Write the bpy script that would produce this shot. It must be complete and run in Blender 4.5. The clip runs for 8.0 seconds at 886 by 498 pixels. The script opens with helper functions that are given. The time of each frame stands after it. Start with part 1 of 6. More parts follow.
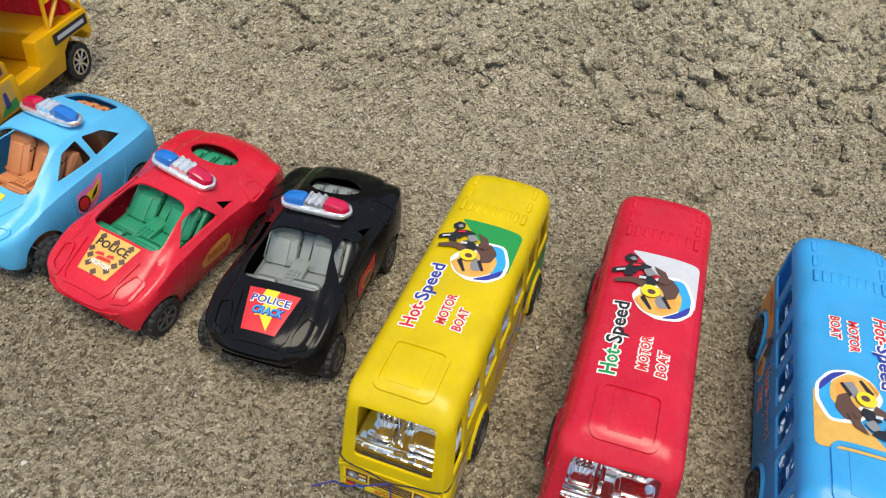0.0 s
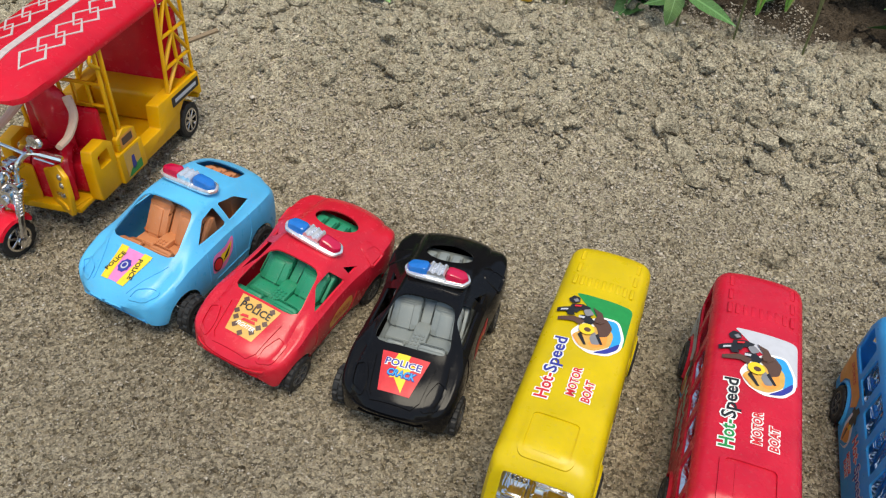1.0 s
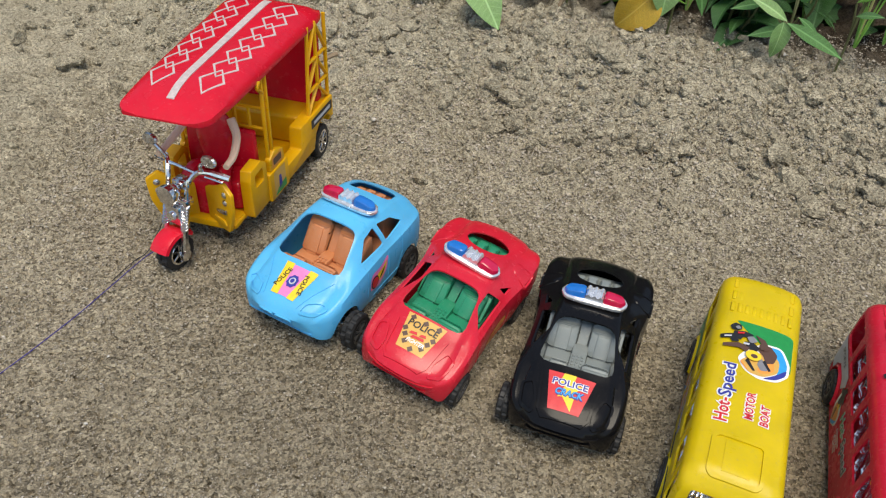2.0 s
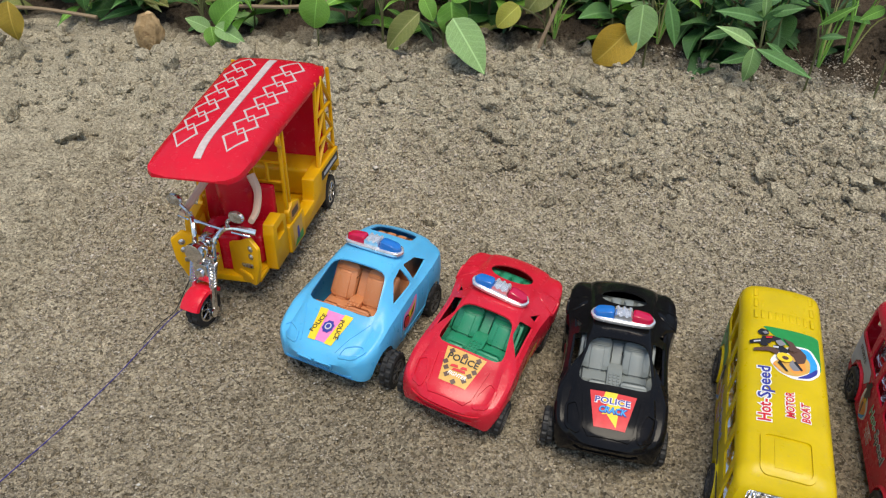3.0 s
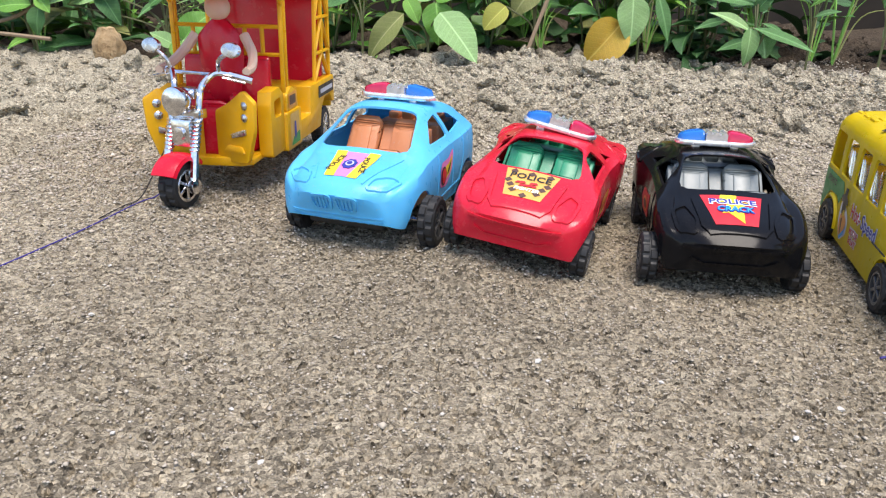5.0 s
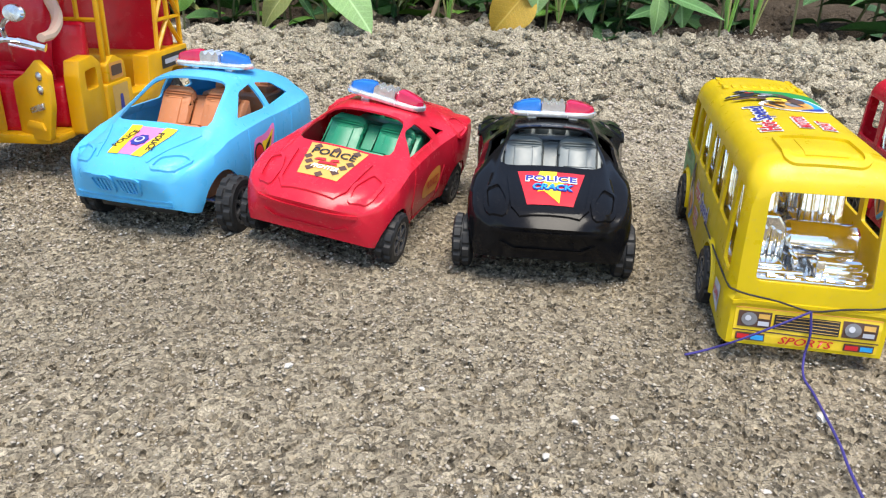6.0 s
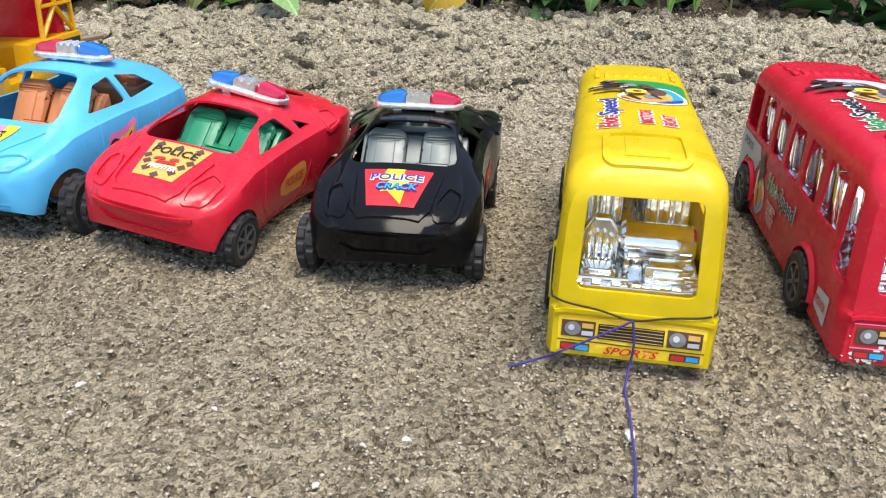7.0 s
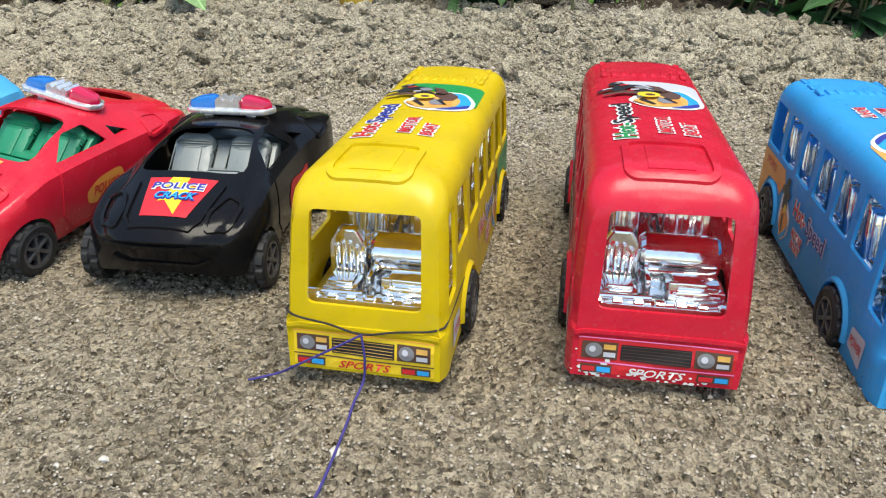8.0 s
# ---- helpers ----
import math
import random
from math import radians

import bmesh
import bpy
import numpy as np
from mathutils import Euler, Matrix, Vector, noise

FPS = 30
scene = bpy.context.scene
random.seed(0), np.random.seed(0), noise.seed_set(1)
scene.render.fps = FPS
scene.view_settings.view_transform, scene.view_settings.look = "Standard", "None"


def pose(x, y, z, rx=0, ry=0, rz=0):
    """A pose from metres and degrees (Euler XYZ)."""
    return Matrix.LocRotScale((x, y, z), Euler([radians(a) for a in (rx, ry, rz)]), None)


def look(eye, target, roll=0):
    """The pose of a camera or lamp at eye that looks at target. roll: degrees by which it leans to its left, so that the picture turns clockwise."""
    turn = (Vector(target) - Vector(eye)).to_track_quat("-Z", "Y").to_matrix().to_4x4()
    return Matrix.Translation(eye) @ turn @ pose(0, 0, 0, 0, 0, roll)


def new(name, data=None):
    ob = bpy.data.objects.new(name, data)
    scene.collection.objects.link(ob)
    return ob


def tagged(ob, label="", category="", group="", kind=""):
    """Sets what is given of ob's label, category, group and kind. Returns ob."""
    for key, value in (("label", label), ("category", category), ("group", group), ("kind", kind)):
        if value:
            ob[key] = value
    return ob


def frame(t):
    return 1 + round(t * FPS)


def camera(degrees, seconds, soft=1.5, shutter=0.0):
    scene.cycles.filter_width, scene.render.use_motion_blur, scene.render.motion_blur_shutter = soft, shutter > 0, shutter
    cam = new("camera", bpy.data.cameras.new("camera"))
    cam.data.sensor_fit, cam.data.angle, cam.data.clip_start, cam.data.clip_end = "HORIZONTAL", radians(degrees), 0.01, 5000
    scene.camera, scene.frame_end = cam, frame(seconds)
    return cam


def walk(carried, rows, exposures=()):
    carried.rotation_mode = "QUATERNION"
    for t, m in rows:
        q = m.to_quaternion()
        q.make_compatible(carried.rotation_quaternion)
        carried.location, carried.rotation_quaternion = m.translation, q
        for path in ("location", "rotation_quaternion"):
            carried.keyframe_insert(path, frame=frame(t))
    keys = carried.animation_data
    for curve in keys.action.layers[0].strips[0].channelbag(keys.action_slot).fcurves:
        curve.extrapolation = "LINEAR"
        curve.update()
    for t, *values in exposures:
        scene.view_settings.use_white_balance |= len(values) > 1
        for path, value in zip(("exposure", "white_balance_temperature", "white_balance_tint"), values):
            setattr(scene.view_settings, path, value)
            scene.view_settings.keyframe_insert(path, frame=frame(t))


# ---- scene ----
cam = camera(60.4, 8.0, soft=1.2)
PATH = [
    (0, (0.00150, 0.00565, 0.30242), (0.00414, 0.22779, 0.10080), 3.22),
    (0.5, (-0.03275, -0.00334, 0.33041), (-0.03134, 0.22140, 0.13169), 3.79),
    (1, (-0.05867, -0.00434, 0.34775), (-0.05919, 0.22107, 0.14978), 3.93),
    (1.5, (-0.10138, -0.01204, 0.35422), (-0.10735, 0.21626, 0.15969), 4.37),
    (1.7, (-0.11889, -0.01446, 0.35610), (-0.12773, 0.21320, 0.16093), 4.21),
    (2.8, (-0.17332, -0.03837, 0.36633), (-0.17412, 0.19903, 0.18291), 2.09),
    (3, (-0.17840, -0.03910, 0.36116), (-0.17451, 0.20197, 0.18265), 1.30),
    (3.5, (-0.20963, -0.04762, 0.31782), (-0.18934, 0.21516, 0.17452), 1.96),
    (4, (-0.24460, -0.04135, 0.23605), (-0.21676, 0.22901, 0.10905), 3.05),
    (4.2, (-0.25173, -0.04361, 0.20695), (-0.22564, 0.22942, 0.08542), 3.09),
    (5.3, (-0.21829, -0.04954, 0.12757), (-0.18816, 0.22929, 0.02107), 1.07),
    (5.5, (-0.20457, -0.04063, 0.12730), (-0.17127, 0.23621, 0.01662), 1.65),
    (6, (-0.15565, -0.02223, 0.12579), (-0.11811, 0.25214, 0.01041), 1.45),
    (6.5, (-0.12789, -0.01585, 0.12803), (-0.08863, 0.25651, 0.00854), 1.62),
    (7, (-0.09719, -0.01363, 0.13041), (-0.05784, 0.25683, 0.00670), 1.01),
    (7.5, (-0.06418, -0.01671, 0.13298), (-0.02550, 0.25307, 0.00760), 0.76),
    (8, (-0.01685, -0.01929, 0.13765), (0.02180, 0.24900, 0.00911), 0.52),
]
walk(cam, [(t, look(eye, target, roll)) for t, eye, target, roll in PATH], exposures=[(0.0, 0.95, 7500, 5), (1.5, 0.84, 7350, 6), (3.0, 0.79, 7300, 7.5), (3.5, 0.81, 7050, 8.5), (4.0, 1.0, 6900, 14.5), (4.2, 1.12, 6900, 14.5), (5.5, 1.52, 6750, 11), (6.5, 1.43, 7000, 8), (7.5, 1.36, 7050, 8), (8.0, 1.27, 7000, 5)])

# ---- daylight: bright overcast sky with a wide soft sun ----
world = bpy.data.worlds.new("sky")
scene.world = world
world.use_nodes = True
wn = world.node_tree.nodes
sky = wn.new("ShaderNodeTexSky")
sky.sky_type, sky.sun_disc = "NISHITA", False
SUN_UP, SUN_WAY = radians(73), radians(168)
sky.sun_elevation, sky.sun_rotation = SUN_UP, SUN_WAY
wn["Background"].inputs["Strength"].default_value = 0.112
world.node_tree.links.new(sky.outputs["Color"], wn["Background"].inputs["Color"])
sun = new("sun", bpy.data.lights.new("sun", "SUN"))
sun.data.energy, sun.data.angle, sun.data.color = 1.80, radians(36), (1.0, 0.95, 0.88)
sun.matrix_world = look((0, 0, 0), (-math.sin(SUN_WAY) * math.cos(SUN_UP), -math.cos(SUN_WAY) * math.cos(SUN_UP), -math.sin(SUN_UP)))

# ---- materials ----
def node_mat(name):
    m = bpy.data.materials.new(name)
    m.use_nodes = True
    t = m.node_tree
    return m, t, t.nodes["Principled BSDF"]


def add(t, kind, **values):
    n = t.nodes.new(kind)
    for key, value in values.items():
        n.inputs[key].default_value = value
    return n


def coords(t):
    return t.nodes.new("ShaderNodeTexCoord").outputs["Object"]


def places(t):
    return t.nodes.new("ShaderNodeNewGeometry").outputs["Position"]


def noise_at(t, scale, detail=3.0, rough=0.55, at=coords):
    n = add(t, "ShaderNodeTexNoise", Scale=scale, Detail=detail, Roughness=rough)
    t.links.new(at(t), n.inputs["Vector"])
    return n.outputs["Fac"]


def ramp(t, value, *stops):
    r = t.nodes.new("ShaderNodeValToRGB")
    while len(r.color_ramp.elements) < len(stops):
        r.color_ramp.elements.new(0.5)
    for e, (at, c) in zip(r.color_ramp.elements, stops):
        e.position, e.color = at, (*c, 1) if len(c) == 3 else c
    t.links.new(value, r.inputs["Fac"])
    return r.outputs["Color"]


def blend(t, fac, a, b, mode="MIX"):
    m = t.nodes.new("ShaderNodeMix")
    m.data_type, m.blend_type = "RGBA", mode
    for socket, v in ((m.inputs[0], fac), (m.inputs[6], a), (m.inputs[7], b)):
        if isinstance(v, bpy.types.NodeSocket):
            t.links.new(v, socket)
        else:
            socket.default_value = v if isinstance(v, float) else (*v, 1)
    return m.outputs[2]


def bump(t, height, strength, distance, p, below=None):
    b = add(t, "ShaderNodeBump", Strength=strength, Distance=distance)
    t.links.new(height, b.inputs["Height"])
    if below:
        t.links.new(below, b.inputs["Normal"])
    t.links.new(b.outputs["Normal"], p.inputs["Normal"])
    return b.outputs["Normal"]


def plastic(name, c, rough=0.34, dust=0.10, soft=0.0, wave=0.00025, thin=0.0):
    """Moulded toy plastic: slight colour drift, dust specks, uneven gloss and a faint moulding wobble."""
    m, t, p = node_mat(name)
    dark = tuple(v * 0.86 for v in c)
    col = blend(t, ramp(t, noise_at(t, 45, 4), (0.35, (0, 0, 0)), (0.68, (1, 1, 1))), c, dark)
    specks = ramp(t, noise_at(t, 700, 2, 0.6), (0.60, (0, 0, 0)), (0.74, (dust * 3,) * 3))
    film = ramp(t, noise_at(t, 110, 5, 0.65), (0.45, (0, 0, 0)), (0.8, (dust,) * 3))
    col = blend(t, specks, col, (0.42, 0.36, 0.29))
    col = blend(t, film, col, (0.46, 0.40, 0.32))
    t.links.new(col, p.inputs["Base Color"])
    rr = ramp(t, noise_at(t, 160, 4), (0.3, (rough * 0.75,) * 3), (0.75, (min(1.0, rough * 1.45),) * 3))
    t.links.new(rr, p.inputs["Roughness"])
    p.inputs["Subsurface Weight"].default_value = soft
    p.inputs["Subsurface Radius"].default_value = (0.0012, 0.0008, 0.0005)
    b = bump(t, noise_at(t, 130, 2), 0.35, wave, p)
    bump(t, noise_at(t, 1500, 2), 0.12, 0.00008, p, b)
    if thin:
        glow = t.nodes.new("ShaderNodeBsdfTranslucent")
        t.links.new(col, glow.inputs["Color"])
        mix = t.nodes.new("ShaderNodeMixShader")
        mix.inputs[0].default_value = thin
        t.links.new(p.outputs[0], mix.inputs[1])
        t.links.new(glow.outputs[0], mix.inputs[2])
        t.links.new(mix.outputs[0], t.nodes["Material Output"].inputs["Surface"])
    return m


def plain(name, c, rough=0.45, metal=0.0, spread=0.12, scale=300):
    m, t, p = node_mat(name)
    col = blend(t, ramp(t, noise_at(t, scale, 4, 0.6), (0.35, (0, 0, 0)), (0.7, (1, 1, 1))), c, tuple(v * (1 - spread) for v in c))
    t.links.new(col, p.inputs["Base Color"])
    p.inputs["Metallic"].default_value = metal
    rr = ramp(t, noise_at(t, scale * 0.7, 3), (0.3, (rough * 0.8,) * 3), (0.75, (min(1.0, rough * 1.3),) * 3))
    t.links.new(rr, p.inputs["Roughness"])
    return m


def chrome_mat(name, tint=(0.80, 0.80, 0.82), rough=0.14, worn=0.55):
    m, t, p = node_mat(name)
    col = blend(t, ramp(t, noise_at(t, 260, 4, 0.65), (0.42, (0, 0, 0)), (0.75, (1, 1, 1))), tint, tuple(v * worn for v in tint))
    t.links.new(col, p.inputs["Base Color"])
    p.inputs["Metallic"].default_value = 1.0
    rr = ramp(t, noise_at(t, 320, 3), (0.35, (rough * 0.6,) * 3), (0.75, (rough * 2.0,) * 3))
    t.links.new(rr, p.inputs["Roughness"])
    bump(t, noise_at(t, 240, 2), 0.4, 0.0003, p)
    return m


def lens_mat(name, c):
    m, t, p = node_mat(name)
    col = blend(t, noise_at(t, 300, 3), c, tuple(v * 0.7 for v in c))
    t.links.new(col, p.inputs["Base Color"])
    p.inputs["Roughness"].default_value = 0.16
    p.inputs["Coat Weight"].default_value = 0.6
    return m


def maths(t, kind, *values):
    n = t.nodes.new("ShaderNodeMath")
    n.operation = kind
    for socket, v in zip(n.inputs, values):
        if isinstance(v, bpy.types.NodeSocket):
            t.links.new(v, socket)
        else:
            socket.default_value = v
    return n.outputs[0]


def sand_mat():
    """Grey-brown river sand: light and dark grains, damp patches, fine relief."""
    m, t, p = node_mat("sand")
    wide = ramp(t, noise_at(t, 5.5, 6, 0.6, places), (0.33, (0.0, 0.0, 0.0)), (0.70, (1, 1, 1)))
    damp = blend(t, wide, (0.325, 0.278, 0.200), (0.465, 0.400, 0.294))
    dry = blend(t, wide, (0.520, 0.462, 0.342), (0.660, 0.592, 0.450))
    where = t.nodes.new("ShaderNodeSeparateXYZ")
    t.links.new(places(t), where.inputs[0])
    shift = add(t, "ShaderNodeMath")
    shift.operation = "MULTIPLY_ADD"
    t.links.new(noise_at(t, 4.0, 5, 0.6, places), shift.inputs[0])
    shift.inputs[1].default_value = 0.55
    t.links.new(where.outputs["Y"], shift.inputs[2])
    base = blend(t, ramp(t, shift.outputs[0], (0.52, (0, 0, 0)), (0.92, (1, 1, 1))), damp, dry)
    # Past the bank edge, shade beneath the weeds is put into the sand colour.
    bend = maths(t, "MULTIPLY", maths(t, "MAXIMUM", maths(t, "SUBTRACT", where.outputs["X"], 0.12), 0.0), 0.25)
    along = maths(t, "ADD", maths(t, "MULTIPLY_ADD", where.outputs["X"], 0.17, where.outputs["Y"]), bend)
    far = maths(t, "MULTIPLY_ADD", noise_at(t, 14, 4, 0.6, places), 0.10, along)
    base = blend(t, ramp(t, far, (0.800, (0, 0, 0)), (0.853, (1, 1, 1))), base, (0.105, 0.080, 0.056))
    mid = ramp(t, noise_at(t, 60, 4, 0.6, places), (0.36, (0.84, 0.83, 0.82)), (0.66, (1.10, 1.10, 1.10)))
    base = blend(t, 1.0, base, mid, "MULTIPLY")
    v = add(t, "ShaderNodeTexVoronoi", Scale=620.0)
    t.links.new(places(t), v.inputs["Vector"])
    hue = t.nodes.new("ShaderNodeSeparateColor")
    t.links.new(v.outputs["Color"], hue.inputs["Color"])
    grain = ramp(t, hue.outputs["Red"], (0.0, (0.40, 0.39, 0.38)), (0.26, (0.76, 0.75, 0.73)), (0.62, (1.13, 1.12, 1.10)), (0.97, (1.36, 1.35, 1.33)), (0.99, (1.6, 1.6, 1.6)))
    base = blend(t, ramp(t, shift.outputs[0], (0.74, (1, 1, 1)), (1.0, (0.5, 0.5, 0.5))), base, grain, "MULTIPLY")
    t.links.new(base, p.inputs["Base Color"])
    p.inputs["Roughness"].default_value = 0.92
    p.inputs["Specular IOR Level"].default_value = 0.25
    b = bump(t, noise_at(t, 520, 4, 0.75, places), 1.0, 0.0040, p)
    bump(t, v.outputs["Distance"], 1.0, 0.0018, p, b)
    return m


def grain_mat():
    """Loose grains: each its own shade, from dark grit to pale quartz."""
    m, t, p = node_mat("sand grains")
    rnd = t.nodes.new("ShaderNodeNewGeometry").outputs["Random Per Island"]
    col = ramp(t, rnd, (0.0, (0.24, 0.205, 0.165)), (0.15, (0.37, 0.320, 0.255)), (0.6, (0.44, 0.383, 0.308)), (0.96, (0.50, 0.440, 0.360)), (0.992, (0.58, 0.54, 0.48)))
    t.links.new(col, p.inputs["Base Color"])
    p.inputs["Roughness"].default_value = 0.9
    p.inputs["Specular IOR Level"].default_value = 0.15
    return m


def leaf_mat(name, c, c2, gloss=0.45):
    """A leaf: paler midrib side, blotches, thin enough to let light through."""
    m, t, p = node_mat(name)
    rnd = t.nodes.new("ShaderNodeObjectInfo").outputs["Random"]
    col = blend(t, rnd, c, c2)
    blot = ramp(t, noise_at(t, 70, 4, 0.6), (0.35, (0.72, 0.75, 0.7)), (0.7, (1.2, 1.15, 1.1)))
    col = blend(t, 1.0, col, blot, "MULTIPLY")
    spots = ramp(t, noise_at(t, 260, 2), (0.70, (0, 0, 0)), (0.78, (0.7, 0.7, 0.7)))
    col = blend(t, spots, col, (0.20, 0.13, 0.05))
    sep = t.nodes.new("ShaderNodeSeparateXYZ")
    t.links.new(coords(t), sep.inputs[0])
    side = maths(t, "ABSOLUTE", sep.outputs["X"])
    rib = ramp(t, side, (0.006, (0.75,) * 3), (0.016, (0, 0, 0)))
    veins = maths(t, "PINGPONG", maths(t, "MULTIPLY_ADD", side, -7.5, maths(t, "MULTIPLY", sep.outputs["Y"], 10.0)), 0.5)
    fine = ramp(t, veins, (0.0, (0.24,) * 3), (0.10, (0, 0, 0)))
    light = tuple(min(1.0, v * 1.5 + 0.05) for v in c2)
    col = blend(t, rib, blend(t, fine, col, light), light)
    t.links.new(col, p.inputs["Base Color"])
    p.inputs["Roughness"].default_value = gloss
    p.inputs["Subsurface Weight"].default_value = 0.25
    p.inputs["Subsurface Radius"].default_value = (0.002, 0.004, 0.001)
    bump(t, noise_at(t, 220, 3), 0.5, 0.0012, p)
    return m


def husk_mat():
    """A dry seed husk: tan fibres with brown, weathered patches and cracks."""
    m, t, p = node_mat("dry husk")
    col = ramp(t, noise_at(t, 60, 5, 0.65), (0.28, (0.22, 0.14, 0.07)), (0.42, (0.55, 0.38, 0.20)), (0.62, (0.70, 0.53, 0.31)))
    t.links.new(col, p.inputs["Base Color"])
    p.inputs["Roughness"].default_value = 0.85
    bump(t, noise_at(t, 120, 5, 0.7), 1.0, 0.004, p)
    return m


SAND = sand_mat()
HUSK = husk_mat()
GRAIN = grain_mat()
YELLOW = plastic("yellow plastic", (0.86, 0.66, 0.012), 0.33, 0.05, 0.05, thin=0.36)
RED = plastic("red plastic", (0.74, 0.018, 0.045), 0.22, 0.03, 0.05, thin=0.22)
BUS_RED = plastic("bus red plastic", (0.80, 0.022, 0.060), 0.24, 0.04, 0.05, thin=0.36)
SKY_BLUE = plastic("light blue plastic", (0.10, 0.55, 0.92), 0.33, 0.05, 0.05, thin=0.22)
BUS_BLUE = plastic("bus blue plastic", (0.050, 0.49, 0.93), 0.33, 0.06, 0.05, thin=0.36)
BLACK = plastic("black plastic", (0.006, 0.006, 0.007), 0.13, 0.004, wave=0.0001)
BLACK.node_tree.nodes["Principled BSDF"].inputs["Specular IOR Level"].default_value = 0.17
ORANGE_IN = plastic("orange interior plastic", (0.58, 0.22, 0.09), 0.4, 0.08)
GREEN_IN = plastic("green interior plastic", (0.012, 0.25, 0.13), 0.35, 0.06)
GREY_IN = plastic("grey interior plastic", (0.22, 0.25, 0.25), 0.4, 0.08)
TUK_YELLOW = plastic("amber plastic", (0.93, 0.50, 0.008), 0.36, 0.05, 0.05, thin=0.22)
TUK_RED = plastic("canopy red plastic", (0.76, 0.010, 0.034), 0.22, 0.025, 0.05, wave=0.0007, thin=0.22)
RUBBER = plain("black tyre rubber", (0.012, 0.012, 0.013), 0.62)
RIM = plain("black rim plastic", (0.065, 0.065, 0.068), 0.28)
UNDER = plain("black underside plastic", (0.012, 0.012, 0.012), 0.5)
CHROME = chrome_mat("chrome plating")
TRAY = chrome_mat("silver tray plating", (0.97, 0.97, 0.95), 0.11, 0.88)
TRAY.node_tree.nodes["Principled BSDF"].inputs["Metallic"].default_value = 0.97
DULL_CHROME = chrome_mat("dull chrome plating", (0.66, 0.66, 0.68), 0.24)
BAR_CHROME = chrome_mat("light bar plating", (0.92, 0.92, 0.94), 0.16, 0.60)
BAR_CHROME.node_tree.nodes["Principled BSDF"].inputs["Metallic"].default_value = 0.72
LENS_RED = lens_mat("red lens", (0.58, 0.006, 0.06))
LENS_BLUE = lens_mat("blue lens", (0.006, 0.17, 0.60))
PAPER_WHITE = plain("white sticker paper", (0.80, 0.80, 0.78), 0.4, 0, 0.06)
PAPER_GREY = plain("silver grey sticker paper", (0.52, 0.53, 0.58), 0.4, 0, 0.08)
STRIP = plain("dull silver paint", (0.56, 0.48, 0.47), 0.5, 0, 0.25)
INK_RED = plain("red ink", (0.62, 0.02, 0.03), 0.4)
INK_BLUE = plain("dark blue ink", (0.03, 0.04, 0.30), 0.4)
INK_CYAN = plain("cyan ink", (0.02, 0.33, 0.72), 0.4)
INK_GREEN = plain("green ink", (0.01, 0.26, 0.06), 0.4)
INK_YELLOW = plain("yellow ink", (0.86, 0.60, 0.03), 0.4)
INK_ORANGE = plain("orange ink", (0.80, 0.32, 0.06), 0.4)
INK_TAN = plain("tan ink", (0.66, 0.38, 0.09), 0.4)
INK_PINK = plain("pink ink", (0.80, 0.22, 0.50), 0.4)
INK_BLACK = plain("black ink", (0.015, 0.015, 0.018), 0.4)
LAMP_GREY = plain("printed lamp grey", (0.20, 0.20, 0.21), 0.4)
INK_GREY = plain("grey ink", (0.22, 0.22, 0.24), 0.4)
INK_BROWN = plain("brown ink", (0.10, 0.05, 0.035), 0.4)
SKIN = plastic("pale doll plastic", (0.74, 0.52, 0.38), 0.4, 0.04, 0.1)

# ---- mesh tools ----
from mathutils.bvhtree import BVHTree


def link_mesh(name, bm, material, parent=None, smooth=True, sharp=35):
    me = bpy.data.meshes.new(name)
    bm.normal_update()
    bm.to_mesh(me)
    bm.free()
    for mm in material if isinstance(material, (list, tuple)) else (material,):
        me.materials.append(mm)
    if smooth:
        me.polygons.foreach_set("use_smooth", [True] * len(me.polygons))
        me.set_sharp_from_angle(angle=radians(sharp))
    ob = new(name, me)
    if parent:
        ob.parent = parent
    return ob


def part(name, bm, material, parent, label="", smooth=True, sharp=35):
    return tagged(link_mesh(name, bm, material, parent, smooth, sharp), label)


def root(name, m, label, category, group=""):
    ob = new(name)
    ob.empty_display_size = 0.01
    ob.matrix_basis = m
    return tagged(ob, label, category, group)


def join(*bms):
    out = bmesh.new()
    for b in bms:
        me = bpy.data.meshes.new("tmp")
        b.to_mesh(me)
        b.free()
        out.from_mesh(me)
        bpy.data.meshes.remove(me)
    return out


def box(x0, x1, y0, y1, z0, z1, bevel=0.0006, segments=2):
    bm = bmesh.new()
    bmesh.ops.create_cube(bm, size=1, matrix=Matrix.LocRotScale(((x0 + x1) / 2, (y0 + y1) / 2, (z0 + z1) / 2), None, (x1 - x0, y1 - y0, z1 - z0)))
    if bevel:
        bmesh.ops.bevel(bm, geom=bm.edges[:], offset=bevel, segments=segments, profile=0.5, affect="EDGES")
    return bm


def prism(points, axis, a, b, bevel=0.0):
    """A polygon pushed along an axis from a to b; points in the two other axes, in the order x, y, z."""
    bm = bmesh.new()
    n = "xyz".index(axis)
    rings = []
    for v in (a, b):
        ring = []
        for p in points:
            c = list(p)
            c.insert(n, v)
            ring.append(bm.verts.new(c))
        rings.append(ring)
    bm.faces.new(rings[0])
    bm.faces.new(rings[1][::-1])
    for i in range(len(points)):
        j = (i + 1) % len(points)
        bm.faces.new((rings[0][j], rings[0][i], rings[1][i], rings[1][j]))
    bmesh.ops.recalc_face_normals(bm, faces=bm.faces[:])
    if bevel:
        bmesh.ops.bevel(bm, geom=bm.edges[:], offset=bevel, segments=2, profile=0.5, affect="EDGES")
    return bm


